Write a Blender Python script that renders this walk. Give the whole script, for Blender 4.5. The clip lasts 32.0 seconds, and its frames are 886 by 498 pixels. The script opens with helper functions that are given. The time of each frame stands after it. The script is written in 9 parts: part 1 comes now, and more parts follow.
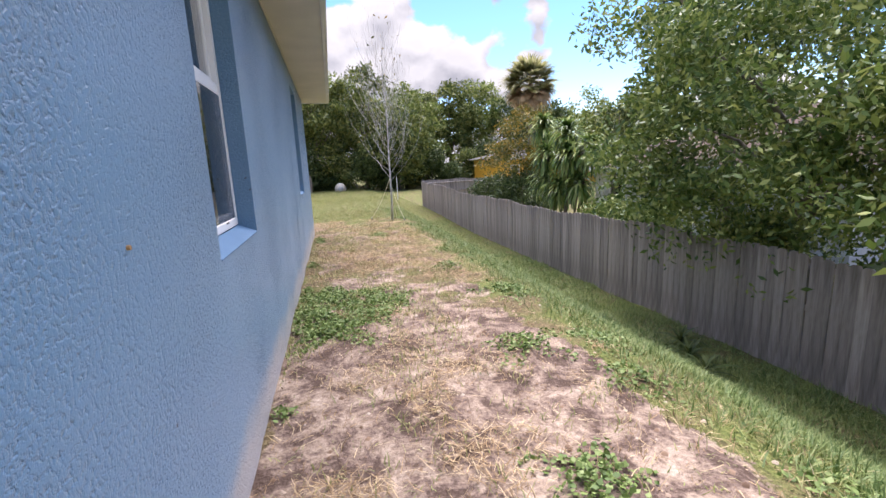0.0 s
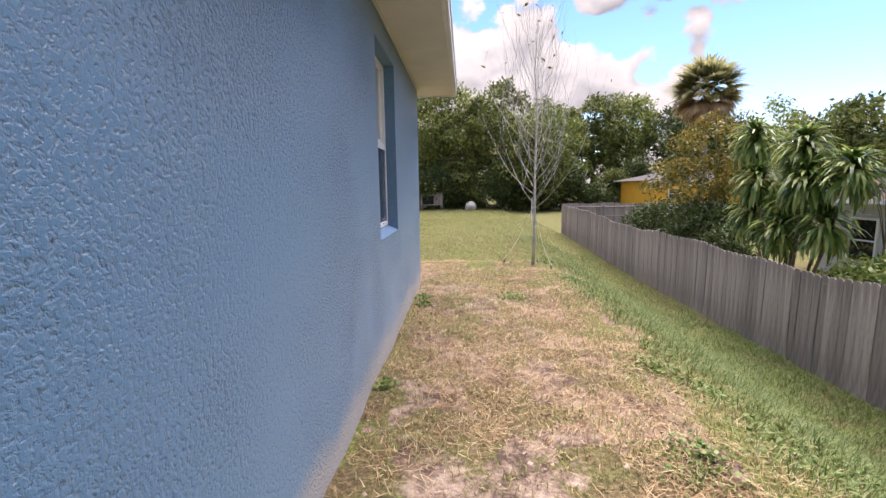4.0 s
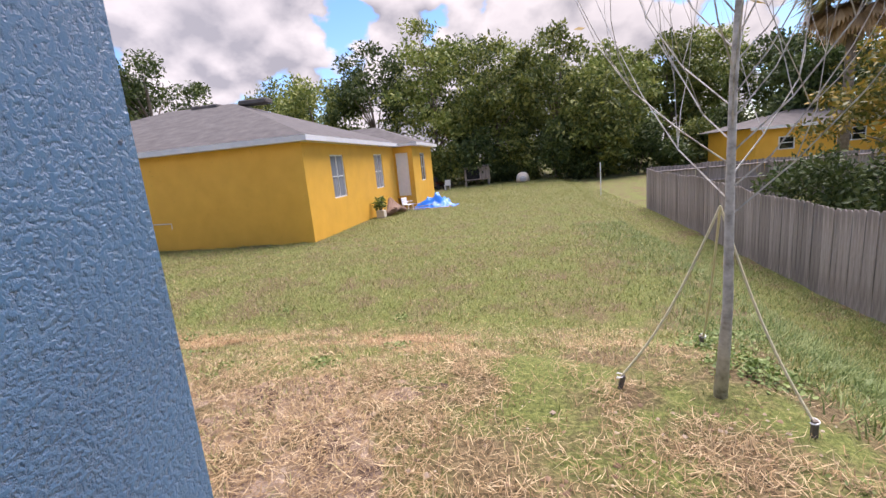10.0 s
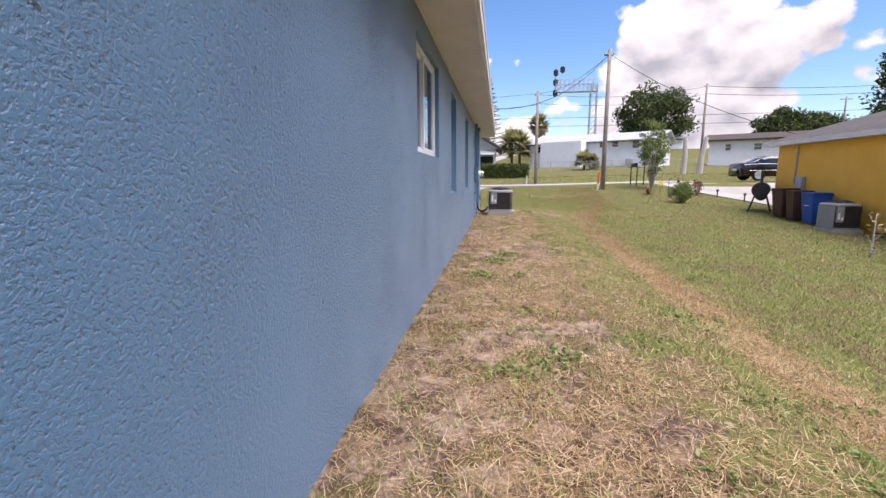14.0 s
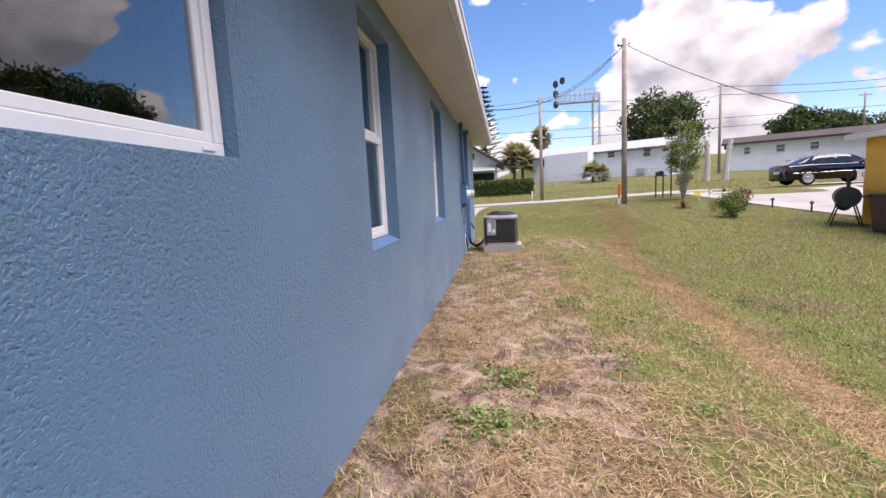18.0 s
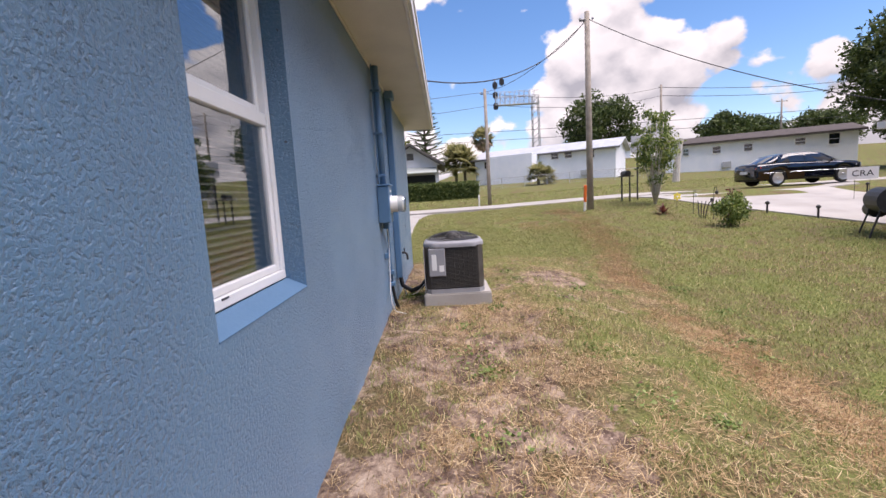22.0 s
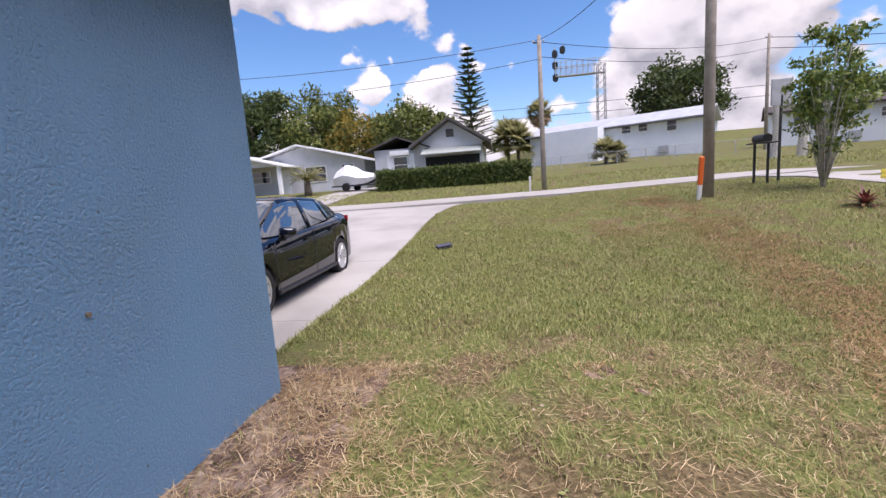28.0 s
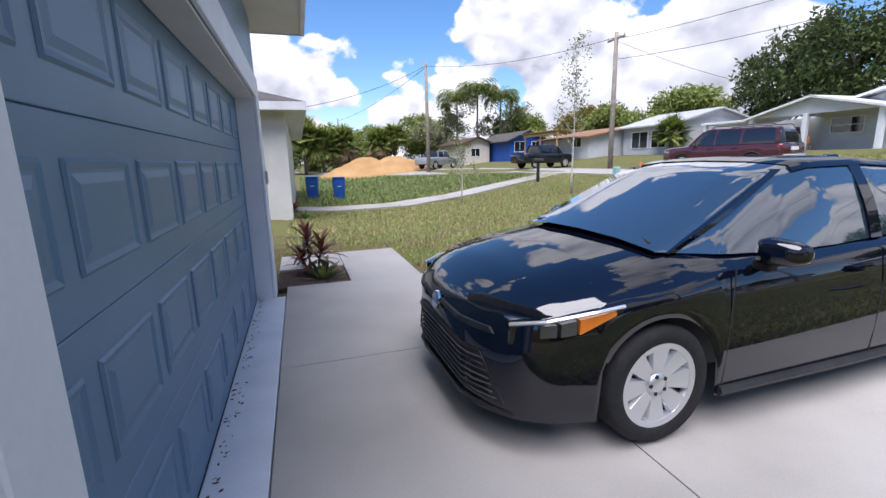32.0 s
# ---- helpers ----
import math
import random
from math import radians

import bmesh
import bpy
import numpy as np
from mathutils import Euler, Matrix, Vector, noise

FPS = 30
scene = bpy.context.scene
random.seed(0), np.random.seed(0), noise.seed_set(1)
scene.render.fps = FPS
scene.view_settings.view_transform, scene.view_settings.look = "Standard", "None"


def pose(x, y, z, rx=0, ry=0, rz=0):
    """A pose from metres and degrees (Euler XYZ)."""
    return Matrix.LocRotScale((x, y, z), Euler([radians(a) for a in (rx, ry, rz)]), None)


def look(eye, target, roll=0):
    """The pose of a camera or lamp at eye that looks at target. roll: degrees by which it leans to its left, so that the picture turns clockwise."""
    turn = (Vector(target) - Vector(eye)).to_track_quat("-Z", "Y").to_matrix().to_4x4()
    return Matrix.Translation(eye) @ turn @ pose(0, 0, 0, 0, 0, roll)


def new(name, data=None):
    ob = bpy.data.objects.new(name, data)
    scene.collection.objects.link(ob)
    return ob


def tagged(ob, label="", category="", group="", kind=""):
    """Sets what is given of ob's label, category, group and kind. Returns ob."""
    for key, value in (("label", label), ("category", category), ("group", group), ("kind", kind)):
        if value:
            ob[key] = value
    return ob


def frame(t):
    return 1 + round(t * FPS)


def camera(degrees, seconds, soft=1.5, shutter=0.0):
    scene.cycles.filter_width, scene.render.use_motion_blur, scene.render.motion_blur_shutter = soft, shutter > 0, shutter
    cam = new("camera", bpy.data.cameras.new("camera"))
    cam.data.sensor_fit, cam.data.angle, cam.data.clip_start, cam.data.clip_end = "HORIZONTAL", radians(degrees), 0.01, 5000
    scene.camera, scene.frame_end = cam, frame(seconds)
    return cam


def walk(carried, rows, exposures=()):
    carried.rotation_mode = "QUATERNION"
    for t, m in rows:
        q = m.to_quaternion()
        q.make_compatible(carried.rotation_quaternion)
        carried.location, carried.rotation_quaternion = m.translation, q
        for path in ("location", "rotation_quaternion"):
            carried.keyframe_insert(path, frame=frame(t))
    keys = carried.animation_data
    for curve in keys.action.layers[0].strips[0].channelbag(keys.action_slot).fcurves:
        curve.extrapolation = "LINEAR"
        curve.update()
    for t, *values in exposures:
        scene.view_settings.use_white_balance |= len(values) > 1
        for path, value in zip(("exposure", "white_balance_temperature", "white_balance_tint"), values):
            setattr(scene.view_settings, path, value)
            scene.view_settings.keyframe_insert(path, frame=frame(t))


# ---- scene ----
cam = camera(90.5, 32.0)
PATH = [
    (0, (0.475, -10.082, 1.435), (0.937, -8.173, 1.059), -2.7),
    (0.5, (0.501, -9.988, 1.419), (0.767, -8.044, 1.032), -3.1),
    (1, (0.547, -9.739, 1.399), (0.738, -7.804, 0.931), -0.7),
    (1.5, (0.578, -9.228, 1.41), (0.702, -7.286, 0.951), -1.3),
    (2, (0.626, -8.678, 1.428), (0.749, -6.732, 0.982), -1.1),
    (2.5, (0.604, -8.148, 1.448), (0.571, -6.194, 1.02), -0.2),
    (3, (0.675, -7.596, 1.457), (0.626, -5.634, 1.075), -1.2),
    (3.5, (0.703, -7.143, 1.473), (0.645, -5.175, 1.12), -0.7),
    (4, (0.681, -6.603, 1.511), (0.581, -4.625, 1.232), -0.8),
    (4.5, (0.724, -6.114, 1.495), (0.641, -4.133, 1.234), -3.3),
    (6.5, (0.665, -4.395, 1.575), (0.664, -2.41, 1.335), -1.4),
    (7, (0.665, -3.864, 1.51), (0.881, -1.906, 1.169), -3.7),
    (7.5, (0.738, -3.333, 1.533), (0.968, -1.38, 1.171), -3.0),
    (8, (0.726, -2.866, 1.563), (0.954, -0.912, 1.207), -3.0),
    (8.5, (0.77, -2.412, 1.535), (0.939, -0.451, 1.178), -3.8),
    (9, (0.813, -1.874, 1.515), (0.759, 0.093, 1.16), -5.0),
    (9.5, (0.812, -1.385, 1.533), (0.646, 0.57, 1.145), -6.0),
    (10, (0.876, -0.927, 1.498), (0.523, 1.003, 1.113), -5.4),
    (10.5, (0.861, -0.502, 1.481), (0.02, 1.277, 1.123), -4.0),
    (11, (0.635, -0.22, 1.289), (-0.696, 1.241, 0.981), -5.5),
    (11.5, (0.767, 0.084, 1.232), (-0.953, 1.071, 0.974), -1.8),
    (12, (0.619, 0.361, 1.24), (-1.303, 0.841, 0.961), -2.4),
    (12.5, (0.552, 0.438, 1.31), (-1.401, 0.691, 0.959), -1.3),
    (13, (0.359, 0.617, 1.327), (-1.61, 0.639, 0.976), -0.9),
    (13.5, (-0.014, 0.747, 1.339), (-1.972, 0.518, 1.004), -0.3),
    (14, (-0.583, 0.775, 1.362), (-2.54, 0.523, 1.038), -0.2),
    (14.5, (-1.19, 0.809, 1.362), (-3.145, 0.531, 1.051), -0.4),
    (16.5, (-3.334, 0.902, 1.449), (-5.291, 0.588, 1.187), -3.0),
    (17, (-3.93, 0.939, 1.455), (-5.893, 0.654, 1.204), -3.0),
    (17.5, (-4.431, 0.901, 1.414), (-6.397, 0.62, 1.175), -3.0),
    (18, (-4.821, 0.888, 1.437), (-6.787, 0.606, 1.198), -2.9),
    (18.5, (-5.373, 0.814, 1.476), (-7.337, 0.533, 1.222), -2.5),
    (19, (-5.869, 0.68, 1.508), (-7.839, 0.454, 1.243), -2.2),
    (19.5, (-6.432, 0.66, 1.5), (-8.405, 0.493, 1.216), -1.8),
    (20, (-6.953, 0.594, 1.493), (-8.926, 0.429, 1.209), -1.7),
    (20.5, (-7.541, 0.574, 1.5), (-9.516, 0.419, 1.219), -2.6),
    (21, (-8.085, 0.622, 1.531), (-10.063, 0.484, 1.269), -2.8),
    (21.5, (-8.684, 0.627, 1.505), (-10.667, 0.527, 1.264), -3.2),
    (22, (-9.22, 0.727, 1.499), (-11.206, 0.706, 1.262), -3.4),
    (22.5, (-9.732, 0.781, 1.491), (-11.717, 0.764, 1.253), -3.3),
    (23, (-10.284, 0.892, 1.5), (-12.269, 0.889, 1.262), -3.4),
    (23.5, (-10.795, 1.054, 1.527), (-12.78, 1.101, 1.285), -3.2),
    (24, (-11.323, 1.156, 1.525), (-13.308, 1.209, 1.283), -3.2),
    (24.5, (-11.856, 1.325, 1.487), (-13.84, 1.384, 1.239), -3.2),
    (26.5, (-14.0, 1.602, 1.441), (-15.987, 1.607, 1.211), -2.9),
    (27, (-14.527, 1.684, 1.402), (-16.513, 1.664, 1.165), -3.3),
    (27.5, (-15.023, 1.609, 1.391), (-16.994, 1.37, 1.149), -4.1),
    (28, (-15.485, 1.58, 1.415), (-17.443, 1.3, 1.122), -4.1),
    (28.5, (-15.949, 1.541, 1.441), (-17.858, 1.093, 1.046), -1.6),
    (29, (-16.469, 1.376, 1.421), (-18.347, 0.82, 1.013), -2.4),
    (29.5, (-16.893, 1.335, 1.411), (-18.749, 0.717, 0.996), -3.1),
    (30, (-17.355, 1.191, 1.41), (-19.092, 0.291, 0.997), -3.2),
    (30.5, (-17.782, 1.074, 1.423), (-19.363, -0.082, 1.02), -2.5),
    (31, (-18.132, 0.913, 1.428), (-19.351, -0.622, 1.032), -1.0),
    (31.5, (-18.348, 0.624, 1.42), (-19.223, -1.128, 1.013), -0.6),
    (32, (-18.523, 0.326, 1.422), (-19.12, -1.541, 1.026), -1.4),
]
walk(cam, [(t, look(eye, target, roll)) for t, eye, target, roll in PATH], [(0, 1.15, 6200, 22), (1.2, 1.15, 6350, 23), (4, 1.12, 6680, 24), (7, 0.95, 6560, 24), (9, 1.05, 6500, 26), (12, 0.54, 6500, 23), (14, 0.63, 6500, 24), (20, 0.6, 6580, 25), (26, 0.41, 6450, 24), (29, 0.45, 6250, 26), (30, 0.48, 6220, 26), (31, 0.28, 6080, 24), (32, 0.46, 5930, 18)])

# ---- world and sun ----
SUN_EL, SUN_AZ = 66.0, 31.0   # degrees; azimuth of the sun seen from above, from +y towards +x
world = bpy.data.worlds.new("sky")
scene.world = world
world.use_nodes = True


def build_sky(w):
    nt = w.node_tree
    nt.nodes.clear()
    N, L = nt.nodes.new, nt.links.new

    def calc(op, a, b=None, c=None, clamp=False):
        m = N("ShaderNodeMath"); m.operation, m.use_clamp = op, clamp
        for i, v in enumerate((a, b, c)):
            if v is None:
                continue
            if isinstance(v, (int, float)):
                m.inputs[i].default_value = v
            else:
                L(v, m.inputs[i])
        return m.outputs[0]

    out = N("ShaderNodeOutputWorld")
    bg = N("ShaderNodeBackground")
    bg.inputs["Strength"].default_value = 0.13
    sky = N("ShaderNodeTexSky")
    sky.sky_type, sky.sun_disc = "NISHITA", False
    sky.sun_elevation, sky.sun_rotation = radians(SUN_EL), radians(SUN_AZ)
    sky.air_density, sky.dust_density, sky.ozone_density = 1.0, 0.25, 2.2
    deep = N("ShaderNodeHueSaturation"); deep.inputs["Saturation"].default_value = 1.22
    L(sky.outputs["Color"], deep.inputs["Color"])
    tc = N("ShaderNodeTexCoord")
    sep = N("ShaderNodeSeparateXYZ")
    L(tc.outputs["Generated"], sep.inputs[0])

    def density(lift):
        """Cumulus heaps: broad banks, rounded billows of two sizes on them, frayed rims; thinner overhead."""
        comb = N("ShaderNodeCombineXYZ")
        L(sep.outputs["X"], comb.inputs["X"]); L(sep.outputs["Y"], comb.inputs["Y"])
        L(calc("MULTIPLY_ADD", sep.outputs["Z"], 1.35, 0.4 + lift), comb.inputs["Z"])
        def nz(scale, detail, rough):
            n = N("ShaderNodeTexNoise"); n.inputs["Scale"].default_value, n.inputs["Detail"].default_value, n.inputs["Roughness"].default_value = scale, detail, rough
            L(comb.outputs[0], n.inputs["Vector"])
            return n.outputs["Fac"]
        def heap(scale, v):
            n = N("ShaderNodeTexVoronoi"); n.feature = "SMOOTH_F1"
            n.inputs["Scale"].default_value, n.inputs["Smoothness"].default_value = scale, 0.35
            L(v, n.inputs["Vector"])
            return n.outputs["Distance"]
        warp = N("ShaderNodeTexNoise"); warp.inputs["Scale"].default_value, warp.inputs["Detail"].default_value = 9.0, 4
        L(comb.outputs[0], warp.inputs["Vector"])
        wv = N("ShaderNodeVectorMath"); wv.operation = "MULTIPLY_ADD"; wv.inputs[1].default_value = (0.10, 0.10, 0.10)
        L(warp.outputs["Color"], wv.inputs[0]); L(comb.outputs[0], wv.inputs[2])
        d = nz(2.6, 2, 0.5)
        d = calc("MULTIPLY_ADD", heap(7.0, wv.outputs[0]), -0.16, d)
        d = calc("MULTIPLY_ADD", heap(17.0, wv.outputs[0]), -0.11, d)
        d = calc("MULTIPLY_ADD", nz(34.0, 5, 0.6), 0.07, d)
        return calc("MULTIPLY_ADD", calc("SUBTRACT", sep.outputs["Z"], 0.10), -0.20, d)

    here = density(0.0)
    above = density(0.045)
    cov = N("ShaderNodeMapRange"); cov.interpolation_type = "SMOOTHSTEP"
    cov.inputs["From Min"].default_value, cov.inputs["From Max"].default_value = 0.332, 0.362
    L(here, cov.inputs["Value"])
    # bright where the heap thins out upwards, grey in its belly; the far side from the sun is the sunlit one
    lit = calc("MULTIPLY_ADD", calc("SUBTRACT", here, above), 7.0, 0.62, clamp=True)
    thick = calc("MULTIPLY_ADD", calc("SUBTRACT", here, 0.38), -4.0, 1.0, clamp=True)
    lit = calc("MULTIPLY", lit, calc("MULTIPLY_ADD", thick, 0.6, 0.4))
    a = radians(SUN_AZ)
    side = calc("MULTIPLY_ADD", sep.outputs["X"], -0.26 * math.sin(a), calc("MULTIPLY_ADD", sep.outputs["Y"], -0.26 * math.cos(a), 0.76))
    tone = N("ShaderNodeMix"); tone.data_type = "RGBA"
    tone.inputs[6].default_value, tone.inputs[7].default_value = (3.2, 3.3, 3.55, 1), (7.4, 7.25, 7.05, 1)
    L(lit, tone.inputs["Factor"])
    shade = N("ShaderNodeVectorMath"); shade.operation = "SCALE"
    L(tone.outputs[2], shade.inputs[0]); L(side, shade.inputs["Scale"])
    mix = N("ShaderNodeMix"); mix.data_type = "RGBA"
    L(cov.outputs[0], mix.inputs["Factor"])
    L(deep.outputs["Color"], mix.inputs[6]); L(shade.outputs[0], mix.inputs[7])
    L(mix.outputs[2], bg.inputs["Color"]); L(bg.outputs[0], out.inputs["Surface"])


build_sky(world)
sun_data = bpy.data.lights.new("sun", "SUN")
sun_data.energy, sun_data.angle, sun_data.color = 4.8, radians(56), (1.0, 0.95, 0.88)
sun = new("sun", sun_data)
a_, e_ = radians(SUN_AZ), radians(SUN_EL)
sun.matrix_world = look((math.sin(a_) * math.cos(e_) * 60, math.cos(a_) * math.cos(e_) * 60, math.sin(e_) * 60), (0, 0, 0))


# ---- materials ----
def material(name):
    m = bpy.data.materials.new(name)
    m.use_nodes = True
    nt = m.node_tree
    return m, nt, nt.nodes["Principled BSDF"], nt.nodes.new, nt.links.new


def ramp(N, stops):
    r = N("ShaderNodeValToRGB")
    el = r.color_ramp.elements
    while len(el) < len(stops):
        el.new(0.5)
    for e, (p, c) in zip(el, stops):
        e.position, e.color = p, (*c, 1)
    return r


def varied(name, c0, c1, scale=3.0, rough=0.7, bump=0.15, fine=60.0, metal=0.0, spec=0.4, rand=0.0, dist=0.004, c2=None, mid=None, grain=1.0):
    """A surface with two scales of colour, a fine relief and, on request, a tone of its own for each object."""
    m, nt, p, N, L = material(name)
    tc = N("ShaderNodeTexCoord")
    n1 = N("ShaderNodeTexNoise"); n1.inputs["Scale"].default_value = scale; n1.inputs["Detail"].default_value = 5
    n2 = N("ShaderNodeTexNoise"); n2.inputs["Scale"].default_value = fine; n2.inputs["Detail"].default_value = 4
    mp = N("ShaderNodeMapping"); mp.inputs["Scale"].default_value = (1.0, 1.0, grain)      # grain below 1 draws the pattern out upwards
    L(tc.outputs["Object"], mp.inputs["Vector"])
    for n in (n1, n2):
        L(mp.outputs[0], n.inputs["Vector"])
    add = N("ShaderNodeMath"); add.operation = "MULTIPLY_ADD"; add.inputs[1].default_value = 0.35
    L(n2.outputs["Fac"], add.inputs[0]); L(n1.outputs["Fac"], add.inputs[2])
    stops = [(0.42, c0), (0.95, c1)] if c2 is None else [(0.42, c0), (mid or 0.68, c1), (0.95, c2)]
    r = ramp(N, stops)
    L(add.outputs[0], r.inputs["Fac"])
    col = r.outputs["Color"]
    if rand:
        oi = N("ShaderNodeObjectInfo")
        hsv = N("ShaderNodeHueSaturation")
        mr = N("ShaderNodeMapRange"); mr.inputs["To Min"].default_value = 1 - rand; mr.inputs["To Max"].default_value = 1 + rand
        L(oi.outputs["Random"], mr.inputs["Value"]); L(mr.outputs[0], hsv.inputs["Value"]); L(col, hsv.inputs["Color"])
        col = hsv.outputs["Color"]
    L(col, p.inputs["Base Color"])
    p.inputs["Roughness"].default_value, p.inputs["Metallic"].default_value = rough, metal
    p.inputs["Specular IOR Level"].default_value = spec
    if bump:
        b = N("ShaderNodeBump"); b.inputs["Strength"].default_value = bump; b.inputs["Distance"].default_value = dist
        L(n2.outputs["Fac"], b.inputs["Height"]); L(b.outputs[0], p.inputs["Normal"])
    return m


def stucco(name, c0, c1, rough=0.5, grain=52.0, depth=0.011, strength=0.8, dirt=None, cover=0.47, spec=0.5, sheen=0.0):
    """Knock-down stucco: small flattened flecks with crisp edges on a smoother coat, under satin paint."""
    m, nt, p, N, L = material(name)
    tc = N("ShaderNodeTexCoord")
    n1 = N("ShaderNodeTexNoise"); n1.inputs["Scale"].default_value = grain; n1.inputs["Detail"].default_value = 4.0
    n1.inputs["Roughness"].default_value = 0.6; n1.inputs["Distortion"].default_value = 0.15
    L(tc.outputs["Object"], n1.inputs["Vector"])
    # the trowel left patches of many flecks and patches of few
    n3 = N("ShaderNodeTexNoise"); n3.inputs["Scale"].default_value = 1.3; n3.inputs["Detail"].default_value = 5
    L(tc.outputs["Object"], n3.inputs["Vector"])
    sh = N("ShaderNodeMath"); sh.operation = "MULTIPLY_ADD"; sh.inputs[1].default_value = 0.45
    L(n3.outputs["Fac"], sh.inputs[0]); L(n1.outputs["Fac"], sh.inputs[2])
    flat = ramp(N, [(cover + 0.09, (0, 0, 0)), (cover + 0.20, (0.75, 0.75, 0.75)), (cover + 0.36, (1, 1, 1))])
    L(sh.outputs[0], flat.inputs["Fac"])
    n2 = N("ShaderNodeTexNoise"); n2.inputs["Scale"].default_value = 210; n2.inputs["Detail"].default_value = 3
    L(tc.outputs["Object"], n2.inputs["Vector"])
    h = N("ShaderNodeMath"); h.operation = "MULTIPLY_ADD"; h.inputs[1].default_value = 0.14
    L(n2.outputs["Fac"], h.inputs[0]); L(flat.outputs["Color"], h.inputs[2])
    b = N("ShaderNodeBump"); b.inputs["Distance"].default_value = depth; b.inputs["Strength"].default_value = strength
    L(h.outputs[0], b.inputs["Height"]); L(b.outputs[0], p.inputs["Normal"])
    r = ramp(N, [(0.3, c0), (0.7, c1)])
    L(n3.outputs["Fac"], r.inputs["Fac"])
    col = r.outputs["Color"]
    # pinholes and scuffs in the paint
    n5 = N("ShaderNodeTexNoise"); n5.inputs["Scale"].default_value = 19; n5.inputs["Detail"].default_value = 2
    L(tc.outputs["Object"], n5.inputs["Vector"])
    pin = ramp(N, [(0.245, (0.25, 0.25, 0.25)), (0.27, (1, 1, 1))]); L(n5.outputs["Fac"], pin.inputs["Fac"])
    mp = N("ShaderNodeMix"); mp.data_type = "RGBA"; mp.blend_type = "MULTIPLY"; mp.inputs["Factor"].default_value = 1.0
    L(col, mp.inputs[6]); L(pin.outputs["Color"], mp.inputs[7]); col = mp.outputs[2]
    if dirt:
        # splashed sand and thin paint near the ground, with a ragged soft upper edge
        sp = N("ShaderNodeSeparateXYZ"); L(tc.outputs["Object"], sp.inputs[0])
        n4 = N("ShaderNodeTexNoise"); n4.inputs["Scale"].default_value = 2.2; n4.inputs["Detail"].default_value = 6
        L(tc.outputs["Object"], n4.inputs["Vector"])
        z = N("ShaderNodeMath"); z.operation = "MULTIPLY_ADD"; z.inputs[1].default_value = -0.34; L(n4.outputs["Fac"], z.inputs[0]); L(sp.outputs["Z"], z.inputs[2])
        dr = ramp(N, [(0.0, (1, 1, 1)), (dirt[1], (0, 0, 0))])
        L(z.outputs[0], dr.inputs["Fac"])
        mx = N("ShaderNodeMix"); mx.data_type = "RGBA"
        L(dr.outputs["Color"], mx.inputs["Factor"]); L(col, mx.inputs[6]); mx.inputs[7].default_value = (*dirt[0], 1)
        col = mx.outputs[2]
    L(col, p.inputs["Base Color"])
    p.inputs["Roughness"].default_value = rough
    p.inputs["Specular IOR Level"].default_value = spec
    p.inputs["Sheen Weight"].default_value, p.inputs["Sheen Roughness"].default_value = sheen, 0.45     # chalky paint film
    return m


def leafy(name, c0, c1, rough=0.5, c2=None, thin=0.22):
    """Leaves: each loose leaf of a mesh takes its own tone."""
    m, nt, p, N, L = material(name)
    g = N("ShaderNodeNewGeometry")
    r = ramp(N, [(0.0, c0), (1.0, c1)] if c2 is None else [(0.0, c0), (0.55, c1), (1.0, c2)])
    L(g.outputs["Random Per Island"], r.inputs["Fac"])
    L(r.outputs["Color"], p.inputs["Base Color"])
    p.inputs["Roughness"].default_value = rough
    p.inputs["Specular IOR Level"].default_value = 0.3
    tr = N("ShaderNodeBsdfTranslucent"); L(r.outputs["Color"], tr.inputs["Color"])
    mx = N("ShaderNodeMixShader"); mx.inputs[0].default_value = thin
    L(p.outputs[0], mx.inputs[1]); L(tr.outputs[0], mx.inputs[2])
    L(mx.outputs[0], nt.nodes["Material Output"].inputs["Surface"])
    return m


def plain(name, c, rough=0.5, metal=0.0, spec=0.5, coat=0.0, ior=1.5):
    m, nt, p, N, L = material(name)
    p.inputs["Base Color"].default_value = (*c, 1)
    p.inputs["Roughness"].default_value, p.inputs["Metallic"].default_value = rough, metal
    p.inputs["Specular IOR Level"].default_value = spec
    p.inputs["Coat Weight"].default_value = coat
    p.inputs["Coat Roughness"].default_value = 0.03
    p.inputs["Coat IOR"].default_value = ior
    return m


def glass(name, tint=(0.8, 0.85, 0.88), clear=0.90, shine=0.15):
    """A thin pane: part clear, part mirror by the angle."""
    m, nt, p, N, L = material(name)
    t = N("ShaderNodeBsdfTransparent"); t.inputs["Color"].default_value = (*[c * clear for c in tint], 1)
    g = N("ShaderNodeBsdfGlossy"); g.inputs["Roughness"].default_value = 0.01
    f = N("ShaderNodeLayerWeight")
    pw = N("ShaderNodeMath"); pw.operation = "POWER"; pw.inputs[1].default_value = 2.6; L(f.outputs["Facing"], pw.inputs[0])
    ga = N("ShaderNodeMath"); ga.operation = "MULTIPLY_ADD"; ga.inputs[1].default_value = 0.8; ga.inputs[2].default_value = shine; L(pw.outputs[0], ga.inputs[0])
    mx = N("ShaderNodeMixShader")
    L(ga.outputs[0], mx.inputs[0]); L(t.outputs[0], mx.inputs[1]); L(g.outputs[0], mx.inputs[2])
    L(mx.outputs[0], nt.nodes["Material Output"].inputs["Surface"])
    return m


